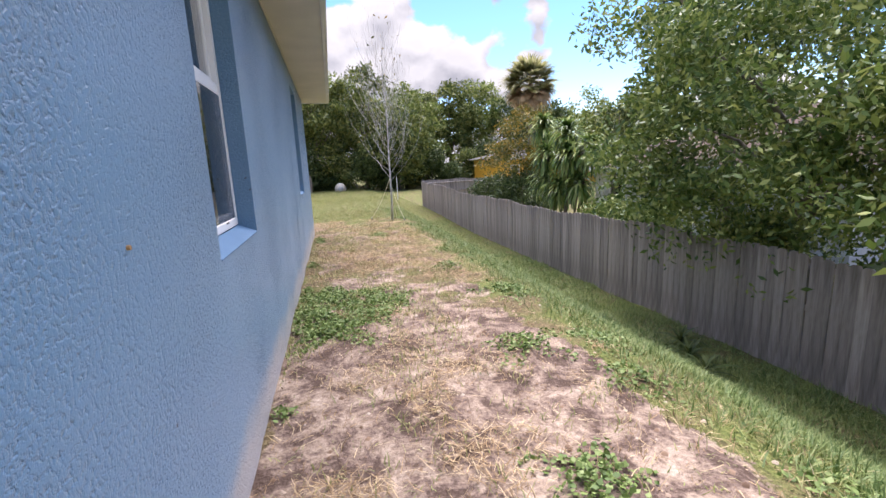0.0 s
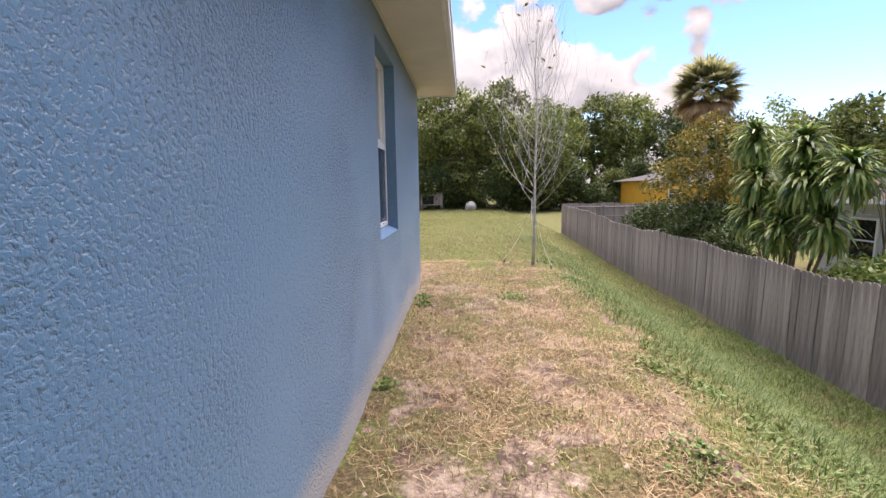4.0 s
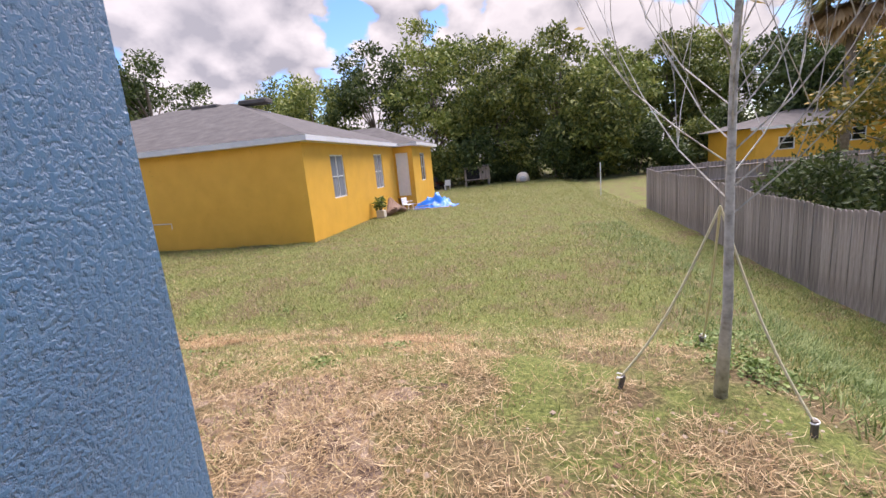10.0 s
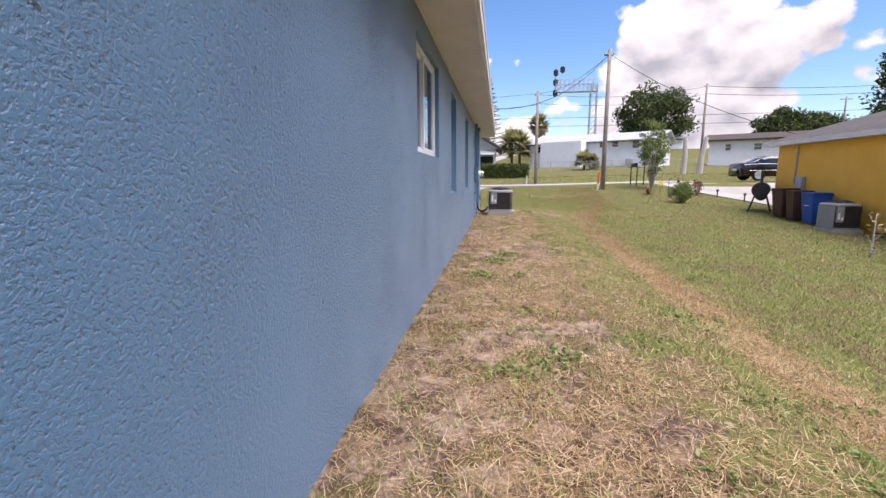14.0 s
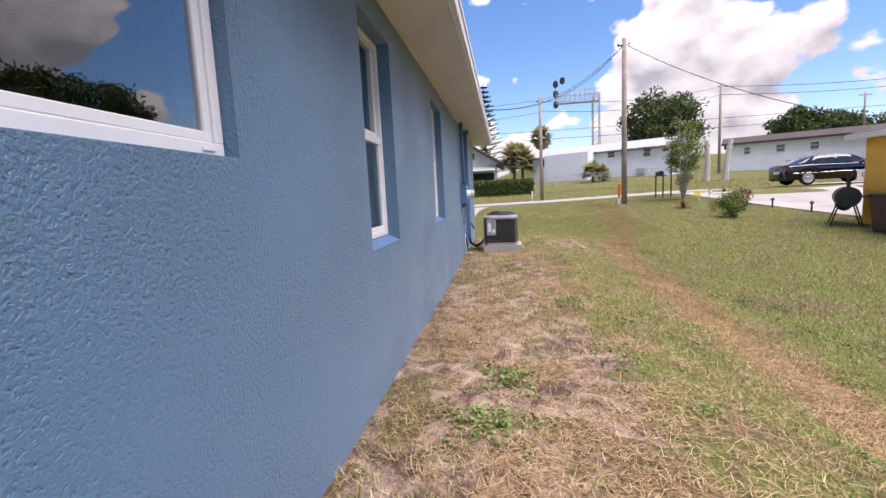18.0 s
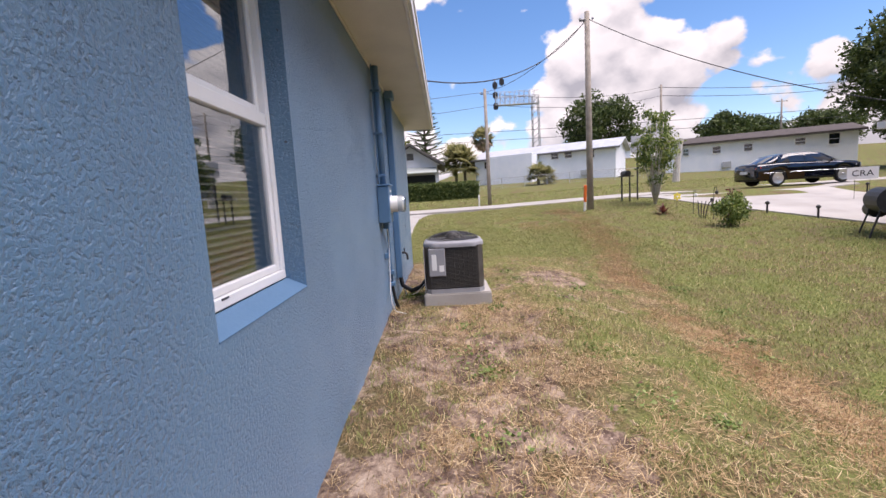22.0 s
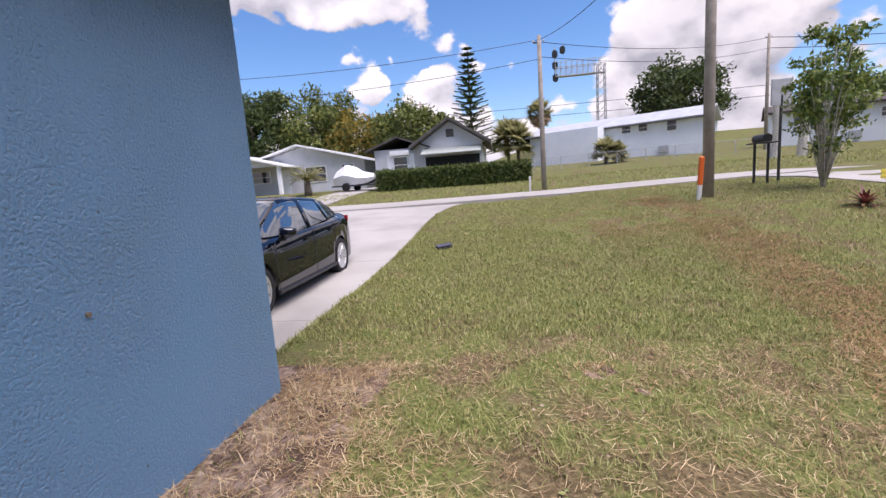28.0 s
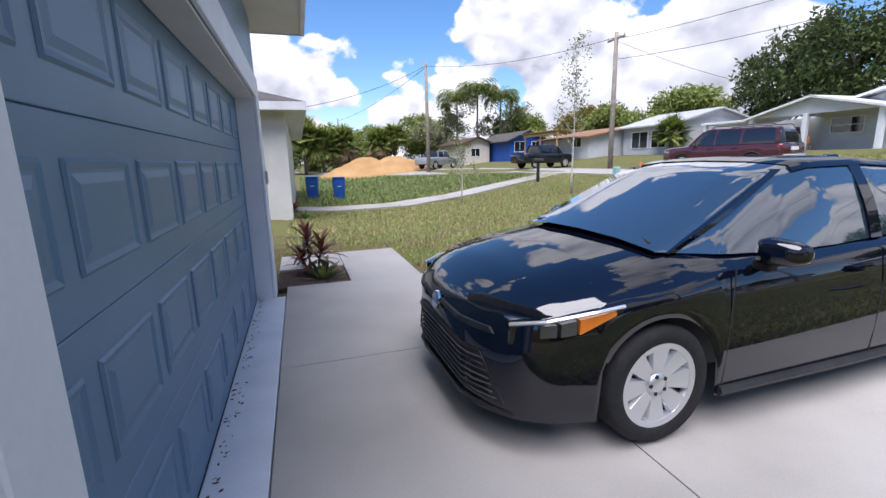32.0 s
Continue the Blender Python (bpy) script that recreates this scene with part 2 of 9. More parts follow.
BLUE = stucco("blue_stucco", (0.068, 0.176, 0.300), (0.087, 0.204, 0.334), rough=0.40, spec=0.9, strength=0.8, sheen=0.15, grain=66.0, cover=0.42, dirt=((0.30, 0.30, 0.31), 0.16))
BLUE_PLAIN = stucco("blue_stucco_side", (0.064, 0.166, 0.284), (0.082, 0.193, 0.316), rough=0.40, spec=0.9, strength=0.75, sheen=0.15, cover=0.43, grain=66.0)
BLUE_SMOOTH = varied("blue_painted_reveal", (0.082, 0.175, 0.295), (0.104, 0.205, 0.335), 4, 0.6, 0.2)
BLUE_DOOR = varied("blue_garage_door_paint", (0.085, 0.165, 0.26), (0.12, 0.215, 0.325), 1.5, 0.4, 0.15, 250, dist=0.001)
BLUE_METAL = varied("blue_painted_metal", (0.082, 0.175, 0.29), (0.104, 0.20, 0.325), 6, 0.45, 0.1)
WHITE = varied("white_vinyl", (0.74, 0.75, 0.76), (0.82, 0.82, 0.82), 5, 0.35, 0.05)
TRIM = varied("white_trim_paint", (0.62, 0.66, 0.72), (0.74, 0.77, 0.80), 2.5, 0.5, 0.1)
SOFFIT = varied("soffit_paint", (0.56, 0.54, 0.50), (0.66, 0.63, 0.58), 3, 0.6, 0.1)
FASCIA = varied("fascia_paint", (0.6, 0.6, 0.62), (0.74, 0.74, 0.74), 3, 0.5, 0.05)
BLIND = varied("pale_blind_slat", (0.25, 0.26, 0.265), (0.31, 0.315, 0.32), 8, 0.5, 0.05)
# near-black that puts the shade inside rooms and openings into the colour
DARK = plain("interior_shade_black", (0.012, 0.013, 0.015), 0.9)
PANE = glass("window_pane")
MESH = glass("insect_screen", (0.8, 0.8, 0.82), 0.9, 0.0)
CONCRETE = varied("driveway_concrete", (0.265, 0.25, 0.225), (0.345, 0.326, 0.297), 0.8, 0.75, 0.3, 120, dist=0.003, c2=(0.40, 0.38, 0.348))
ROAD = varied("pale_road", (0.29, 0.272, 0.245), (0.385, 0.363, 0.328), 0.5, 0.85, 0.4, 90)
WOOD = varied("weathered_fence_board", (0.15, 0.122, 0.106), (0.30, 0.258, 0.232), 11, 0.85, 0.7, 75, rand=0.22, grain=0.08, c2=(0.43, 0.385, 0.35))
YELLOW = stucco("yellow_stucco", (0.74, 0.395, 0.042), (0.82, 0.455, 0.055), 0.6, 30, 0.004, 0.3, cover=0.54)
SHINGLE = varied("grey_brown_shingle", (0.055, 0.050, 0.047), (0.115, 0.104, 0.097), 2, 0.9, 0.5, 50)
SHINGLE_RED = varied("red_brown_shingle", (0.05, 0.028, 0.019), (0.095, 0.055, 0.037), 2, 0.9, 0.5, 50)
SHINGLE_DARK = varied("dark_shingle", (0.07, 0.065, 0.06), (0.14, 0.13, 0.12), 2, 0.9, 0.5, 50)
GREYWALL = stucco("grey_house_wall", (0.48, 0.49, 0.505), (0.56, 0.57, 0.585), 0.7, 30, 0.004, 0.3, cover=0.54)
WHITEWALL = varied("pale_house_wall", (0.70, 0.745, 0.80), (0.80, 0.825, 0.86), 1.0, 0.7, 0.1)
BARK = varied("bark", (0.10, 0.08, 0.06), (0.24, 0.20, 0.16), 9, 0.9, 0.8, 30, dist=0.01)
BARK_PALE = varied("pale_sapling_bark", (0.22, 0.195, 0.165), (0.50, 0.47, 0.42), 16, 0.85, 0.5, 60, c2=(0.68, 0.65, 0.6))
POLE = varied("grey_utility_pole", (0.20, 0.17, 0.14), (0.36, 0.32, 0.27), 4, 0.9, 0.5, 30)
BLACK_PAINT = plain("black_car_paint", (0.002, 0.003, 0.008), 0.3, 0.0, 0.0, 1.0, 1.72)
RED_PAINT = plain("maroon_car_paint", (0.055, 0.010, 0.012), 0.25, 0.0, 0.6, 1.0)
GREY_PAINT = plain("grey_car_paint", (0.30, 0.30, 0.31), 0.3, 0.3, 0.5, 0.8)
CURTAIN = varied("curtained_glass", (0.16, 0.175, 0.20), (0.34, 0.355, 0.38), 5, 0.12, 0.0, grain=0.05)
CARGLASS = plain("tinted_car_glass", (0.010, 0.013, 0.018), 0.03, 0.0, 0.6, 0.6)
# blue in this base colour stands in for part of the sky's reflection
SKYGLASS = plain("sky_reflection_car_glass", (0.016, 0.030, 0.046), 0.03, 0.0, 1.0, 1.0, 2.2)
RUBBER = varied("tyre_rubber", (0.007, 0.007, 0.008), (0.016, 0.016, 0.017), 20, 0.8, 0.3, 90)
ALLOY = plain("silver_wheel_cover", (0.62, 0.63, 0.65), 0.28, 0.75)
CHROME = plain("chrome", (0.75, 0.76, 0.78), 0.12, 1.0)
BLACK_PLASTIC = varied("black_plastic", (0.012, 0.012, 0.013), (0.028, 0.028, 0.03), 10, 0.5, 0.1)
GREY_METAL = varied("grey_painted_metal", (0.34, 0.35, 0.36), (0.44, 0.45, 0.46), 5, 0.45, 0.1)
DARK_METAL = varied("dark_grille_metal", (0.035, 0.035, 0.037), (0.06, 0.06, 0.062), 8, 0.5, 0.1)
WIRE = plain("black_cable", (0.012, 0.012, 0.012), 0.6)
L_FOREST = leafy("forest_leaf", (0.035, 0.06, 0.015), (0.125, 0.155, 0.034), 0.6, (0.27, 0.28, 0.075))
L_BUSH = leafy("bush_leaf", (0.04, 0.08, 0.018), (0.15, 0.215, 0.047), 0.45, (0.34, 0.37, 0.105))
L_YELLOW = leafy("yellowing_leaf", (0.05, 0.07, 0.014), (0.165, 0.155, 0.028), 0.5, (0.40, 0.26, 0.042))
L_OAK = leafy("oak_leaf", (0.022, 0.04, 0.012), (0.062, 0.095, 0.024), 0.6, (0.12, 0.15, 0.045))
L_PALM = leafy("palm_leaf", (0.16, 0.17, 0.065), (0.32, 0.31, 0.13), 0.5, (0.46, 0.42, 0.22), 0.5)
L_SUNNY = leafy("sunlit_tree_leaf", (0.075, 0.115, 0.022), (0.20, 0.25, 0.055), 0.55, (0.38, 0.40, 0.12))
L_DEAD = leafy("dead_palm_leaf", (0.38, 0.27, 0.17), (0.60, 0.46, 0.31), 0.8, None, 0.5)
L_DRAC = leafy("dracaena_leaf", (0.05, 0.10, 0.02), (0.18, 0.27, 0.055), 0.33, (0.50, 0.54, 0.20), 0.3)
L_HEDGE = leafy("hedge_leaf", (0.025, 0.05, 0.012), (0.085, 0.125, 0.03), 0.55, (0.17, 0.20, 0.055))
L_RED = leafy("red_cordyline_leaf", (0.07, 0.016, 0.018), (0.20, 0.05, 0.045), 0.4, (0.22, 0.14, 0.06))
L_WEED = leafy("weed_leaf", (0.075, 0.13, 0.028), (0.17, 0.24, 0.06), 0.55, (0.29, 0.355, 0.125))
L_GRASS = leafy("green_grass_blade", (0.12, 0.148, 0.038), (0.265, 0.285, 0.085), 0.6, (0.44, 0.41, 0.18))
L_LUSH = leafy("lush_grass_blade", (0.065, 0.115, 0.028), (0.15, 0.205, 0.055), 0.55, (0.29, 0.325, 0.12))
L_STRAW = leafy("dry_straw_blade", (0.13, 0.082, 0.045), (0.40, 0.27, 0.135), 0.8, (0.70, 0.56, 0.34))


# ---- building helpers ----
def mesh_object(name, bm, mat, parent=None, smooth=False):
    me = bpy.data.meshes.new(name)
    bm.to_mesh(me); bm.free()
    for m in (mat if isinstance(mat, (list, tuple)) else [mat]):
        me.materials.append(m)
    if smooth:
        me.shade_smooth()
    ob = new(name, me)
    if parent is not None:
        ob.parent = parent
    return ob


def part(name, bm, mat, parent, label="", smooth=False):
    ob = mesh_object(name, bm, mat, parent, smooth)
    return tagged(ob, label) if label else ob


def thing(name, m, label, category, group="", kind=""):
    ob = new(name)
    ob.matrix_basis = m
    ob.empty_display_size = 0.2
    return tagged(ob, label, category, group, kind)


def B():
    return bmesh.new()


def box(bm, x0, x1, y0, y1, z0, z1, bev=0.0, m=None, seg=1):
    g = bmesh.ops.create_cube(bm, size=1.0)["verts"]
    for v in g:
        v.co = Vector((x0 + (v.co.x + 0.5) * (x1 - x0), y0 + (v.co.y + 0.5) * (y1 - y0), z0 + (v.co.z + 0.5) * (z1 - z0)))
    if bev:
        es = list({e for v in g for e in v.link_edges})
        r = bmesh.ops.bevel(bm, geom=es, offset=bev, segments=seg, affect="EDGES")
        g = list({v for f in r["faces"] for v in f.verts} | {v for v in g if v.is_valid})
    if m is not None:
        for v in g:
            v.co = m @ v.co
    return bm


def tube(bm, pts, r, seg=8, caps=True):
    """A pipe along points; r may be one radius or one for each point."""
    pts = [Vector(p) for p in pts]
    rs = r if isinstance(r, (list, tuple)) else [r] * len(pts)
    rings, ref = [], None
    for i, p in enumerate(pts):
        d = (pts[min(i + 1, len(pts) - 1)] - pts[max(i - 1, 0)]).normalized()
        if ref is None:
            ref = Vector((0, 0, 1)).cross(d)
            if ref.length < 0.1:
                ref = Vector((1, 0, 0)).cross(d)
        ref = (ref - d * ref.dot(d)).normalized()
        up = d.cross(ref)
        rings.append([bm.verts.new(p + rs[i] * (math.cos(2 * math.pi * k / seg) * ref + math.sin(2 * math.pi * k / seg) * up)) for k in range(seg)])
    for a, b in zip(rings, rings[1:]):
        for k in range(seg):
            bm.faces.new((a[k], a[(k + 1) % seg], b[(k + 1) % seg], b[k]))
    if caps:
        bm.faces.new(list(reversed(rings[0]))); bm.faces.new(rings[-1])
    return bm


def quad(bm, a, b, c, d):
    bm.faces.new([bm.verts.new(p) for p in (a, b, c, d)])


def lathe(bm, profile, seg=20, m=None, caps=True):
    """A turned shape from (radius, height) pairs."""
    rings = []
    for r, z in profile:
        rings.append([bm.verts.new((r * math.cos(2 * math.pi * k / seg), r * math.sin(2 * math.pi * k / seg), z)) for k in range(seg)])
    for a, b in zip(rings, rings[1:]):
        for k in range(seg):
            bm.faces.new((a[k], a[(k + 1) % seg], b[(k + 1) % seg], b[k]))
    if caps:
        bm.faces.new(list(reversed(rings[0]))); bm.faces.new(rings[-1])
    if m is not None:
        for ring in rings:
            for v in ring:
                v.co = m @ v.co
    return bm


def raw(name, verts, faces, mat, parent=None, smooth=False):
    """A mesh from arrays: verts (n, 3), faces (k, 3 or 4)."""
    me = bpy.data.meshes.new(name)
    verts = np.asarray(verts, np.float32); faces = np.asarray(faces, np.int32)
    k = faces.shape[1]
    me.vertices.add(len(verts)); me.vertices.foreach_set("co", verts.ravel())
    me.loops.add(faces.size); me.loops.foreach_set("vertex_index", faces.ravel())
    me.polygons.add(len(faces)); me.polygons.foreach_set("loop_start", np.arange(0, faces.size, k, dtype=np.int32))
    me.materials.append(mat)
    me.update(calc_edges=True)
    if smooth:
        me.shade_smooth()
    ob = new(name, me)
    if parent is not None:
        ob.parent = parent
    return ob


def wall_mesh(bm, frame_m, u0, u1, z0, z1, holes, thick):
    """An upright wall with openings through it. frame_m maps (u, depth, z): u along the wall, depth into it."""
    us = sorted({u0, u1, *[h[0] for h in holes], *[h[1] for h in holes]})
    zs = sorted({z0, z1, *[h[2] for h in holes], *[h[3] for h in holes]})
    solid = {}
    for i in range(len(us) - 1):
        for j in range(len(zs) - 1):
            cu, cz = (us[i] + us[i + 1]) / 2, (zs[j] + zs[j + 1]) / 2
            solid[i, j] = not any(h[0] < cu < h[1] and h[2] < cz < h[3] for h in holes)
    P = lambda u, d, z: frame_m @ Vector((u, d, z))  # noqa: E731
    for (i, j), s in solid.items():
        if not s:
            continue
        a, b, c, d = us[i], us[i + 1], zs[j], zs[j + 1]
        quad(bm, P(a, 0, c), P(b, 0, c), P(b, 0, d), P(a, 0, d))
        quad(bm, P(a, thick, c), P(a, thick, d), P(b, thick, d), P(b, thick, c))
        if not solid.get((i - 1, j)):
            quad(bm, P(a, 0, c), P(a, 0, d), P(a, thick, d), P(a, thick, c))
        if not solid.get((i + 1, j)):
            quad(bm, P(b, 0, c), P(b, thick, c), P(b, thick, d), P(b, 0, d))
        if not solid.get((i, j - 1)):
            quad(bm, P(a, 0, c), P(a, thick, c), P(b, thick, c), P(b, 0, c))
        if not solid.get((i, j + 1)):
            quad(bm, P(a, 0, d), P(b, 0, d), P(b, thick, d), P(a, thick, d))
    bmesh.ops.remove_doubles(bm, verts=bm.verts, dist=1e-5)
    bmesh.ops.recalc_face_normals(bm, faces=bm.faces)
    return bm


def smooth_step(a, b, x):
    t = np.clip((x - a) / (b - a), 0, 1)
    return t * t * (3 - 2 * t)

# ---- the ground ----
HX, HY = -18.16, -10.9            # far corner of the blue house; its near corner is the origin
GX1, GY1 = -13.0, -5.0            # the garage block ends here; the main front stands back
SOF = 2.92                        # soffit height
DRIVE_Y0, DRIVE_Y1 = -5.0, -0.56  # driveway edges


def ground_z(x, y):
    x, y = np.asarray(x, float), np.asarray(y, float)
    east = 0.05 - 1.62 * smooth_step(2.0, 5.6, x)                      # bank down to the fence
    east = east + 0.33 * smooth_step(6, 20, y) * smooth_step(2.0, 5.6, x)
    north = 0.05 - 0.46 * smooth_step(1.75, 4.1, y) + 0.04 * smooth_step(4.1, 7.0, y) - 0.22 * smooth_step(6, 13, y) - 0.5 * smooth_step(16, 32, y)
    north = north + 0.30 * smooth_step(32, 60, y)
    back = np.minimum(east, north)
    front = 0.03 + 0.55 * smooth_step(-21, -32, x) + 0.5 * smooth_step(-38, -44, x) + 0.4 * smooth_step(-44, -50, x) + (1.0 * smooth_step(-50, -70, x) + 3.5 * smooth_step(-72, -88, x)) * smooth_step(-12, 8, y) + 0.25 * smooth_step(0, 9, y) * smooth_step(-17, -27, x) + 0.2 * smooth_step(8, 17, y) * smooth_step(-26, -30, x)
    front = front - 0.40 * smooth_step(-6, -17, y) * smooth_step(-55, -35, y) * smooth_step(-34, -27, x)
    w = smooth_step(-9, -24, x)
    rise = 0.085 * smooth_step(-11.5, -14.0, x) * smooth_step(-19.5, -17.0, x)      # the bed by the air conditioner lies a little higher
    return back * (1 - w) + front * w + rise * (1 - smooth_step(1.6, 4.5, y))


def drive_z(x):
    return 0.0 + 0.60 * smooth_step(-21, -32, np.asarray(x, float))


def spaced(pairs):
    out = []
    for a, b, s in pairs:
        out += list(np.arange(a, b, s))
    return np.array(out + [pairs[-1][1]])


GX = spaced([(-900, -120, 60), (-120, -60, 5), (-60, -34, 1.0), (-34, -19, 0.3), (-19, 6.9, 0.15), (6.9, 20, 0.8), (20, 120, 8), (120, 900, 60)])
GY = spaced([(-900, -120, 60), (-120, -30, 6), (-30, -12, 0.7), (-12, 4.5, 0.15), (4.5, 20, 0.4), (20, 60, 1.5), (60, 120, 6), (120, 900, 60)])


HEIGHTS = {}


def build_ground(mat):
    X, Y = np.meshgrid(GX, GY, indexing="ij")
    Z = ground_z(X, Y)
    rng = np.random.default_rng(4)
    near = (X > -33) & (X < 7) & (Y > -13) & (Y < 12)
    lump = np.zeros_like(Z)
    for i in range(X.shape[0]):
        if -33 < GX[i] < 7:
            for j in range(X.shape[1]):
                if -13 < GY[j] < 12:
                    p = Vector((GX[i] * 1.3, GY[j] * 1.3, 0))
                    lump[i, j] = 0.045 * noise.noise(p) + 0.022 * noise.noise(p * 3.1) + 0.010 * noise.noise(p * 7.0)
    Z = Z + lump
    # the slab and the road lie on the sheet
    slab = (X < -17.9) & (X > -33.2) & (Y < DRIVE_Y1 + 0.05) & (Y > DRIVE_Y0 - 0.05)
    Z = np.where(slab, drive_z(X) - 0.07, Z)
    slab = (X < -17.9) & (X > -20.05) & (Y < -4.9) & (Y > -6.95)
    Z = np.where(slab, -0.08, Z)
    house = (X > HX + 0.2) & (X < -0.2) & (Y < -0.2) & (Y > HY + 0.2) & ((Y > GY1 + 0.2) | (X > GX1 + 0.2))
    Z = np.where(house, -0.15, Z)
    n, m = X.shape
    idx = np.arange(n * m).reshape(n, m)
    F = np.stack([idx[:-1, :-1], idx[1:, :-1], idx[1:, 1:], idx[:-1, 1:]], -1).reshape(-1, 4)
    HEIGHTS["z"] = Z
    ob = raw("ground", np.stack([X, Y, Z], -1).reshape(-1, 3), F, mat, smooth=True)
    return tagged(ob, "sandy lawn ground with dry and bare patches", "ground", kind="structure")


def ground_material():
    m, nt, p, N, L = material("sandy_lawn_soil")
    tc = N("ShaderNodeTexCoord")
    def nz(scale, detail=6, rough=0.6, w=0.0):
        n = N("ShaderNodeTexNoise"); n.inputs["Scale"].default_value = scale; n.inputs["Detail"].default_value = detail
        n.inputs["Roughness"].default_value = rough; n.inputs["Distortion"].default_value = w
        L(tc.outputs["Object"], n.inputs["Vector"])
        return n.outputs["Fac"]
    big, mid, fine = nz(0.35, 5), nz(1.6, 6, 0.62, 0.4), nz(38, 4, 0.7)
    grit = N("ShaderNodeMath"); grit.operation = "MULTIPLY_ADD"; grit.inputs[1].default_value = 1.55
    L(nz(4.5, 8, 0.68, 0.6), grit.inputs[0])
    gf = N("ShaderNodeMath"); gf.operation = "MULTIPLY_ADD"; gf.inputs[1].default_value = 0.55; gf.inputs[2].default_value = -0.57
    L(fine, gf.inputs[0]); L(gf.outputs[0], grit.inputs[2])
    sand = ramp(N, [(0.34, (0.09, 0.06, 0.045)), (0.46, (0.19, 0.135, 0.105)), (0.55, (0.275, 0.205, 0.15)), (0.67, (0.37, 0.285, 0.215)), (0.82, (0.46, 0.375, 0.295))]); L(grit.outputs[0], sand.inputs["Fac"])
    # thatch and green run darker: shade between the blades is put into both
    thatch = ramp(N, [(0.3, (0.05, 0.036, 0.02)), (0.5, (0.13, 0.098, 0.05)), (0.72, (0.26, 0.20, 0.11))]); L(fine, thatch.inputs["Fac"])
    green = ramp(N, [(0.3, (0.045, 0.058, 0.016)), (0.5, (0.12, 0.14, 0.038)), (0.72, (0.25, 0.255, 0.085))]); L(fine, green.inputs["Fac"])
    far = ramp(N, [(0.40, (0, 0, 0)), (0.56, (1, 1, 1))]); L(mid, far.inputs["Fac"])
    mx1 = N("ShaderNodeMix"); mx1.data_type = "RGBA"
    L(far.outputs["Color"], mx1.inputs["Factor"]); L(thatch.outputs["Color"], mx1.inputs[6]); L(green.outputs["Color"], mx1.inputs[7])
    # bare sand: on the walked strip along the house
    at = N("ShaderNodeAttribute"); at.attribute_name = "bare"
    mm = N("ShaderNodeMath"); mm.operation = "MULTIPLY_ADD"; mm.inputs[1].default_value = 0.9; L(mid, mm.inputs[0]); L(at.outputs["Fac"], mm.inputs[2])
    bare = ramp(N, [(0.97, (0, 0, 0)), (1.07, (1, 1, 1))]); L(mm.outputs[0], bare.inputs["Fac"])
    mx2 = N("ShaderNodeMix"); mx2.data_type = "RGBA"
    L(bare.outputs["Color"], mx2.inputs["Factor"]); L(mx1.outputs[2], mx2.inputs[6]); L(sand.outputs["Color"], mx2.inputs[7])
    L(mx2.outputs[2], p.inputs["Base Color"])
    p.inputs["Roughness"].default_value = 0.95; p.inputs["Specular IOR Level"].default_value = 0.15
    b = N("ShaderNodeBump"); b.inputs["Strength"].default_value = 0.7; b.inputs["Distance"].default_value = 0.03
    L(fine, b.inputs["Height"]); L(b.outputs[0], p.inputs["Normal"])
    return m


def worn_patch(x, y):
    """1 on the worn sandy patch beside the air conditioner."""
    r = np.sqrt(((x + 16.1) / 1.45) ** 2 + ((y - 2.35) / 0.75) ** 2)
    r = r * (1 + 0.30 * np.sin(3.1 * x + 2.3 * y) + 0.22 * np.sin(7.3 * x - 5.1 * y) + 0.16 * np.sin(13.7 * x + 11.9 * y))
    return np.exp(-r * r)


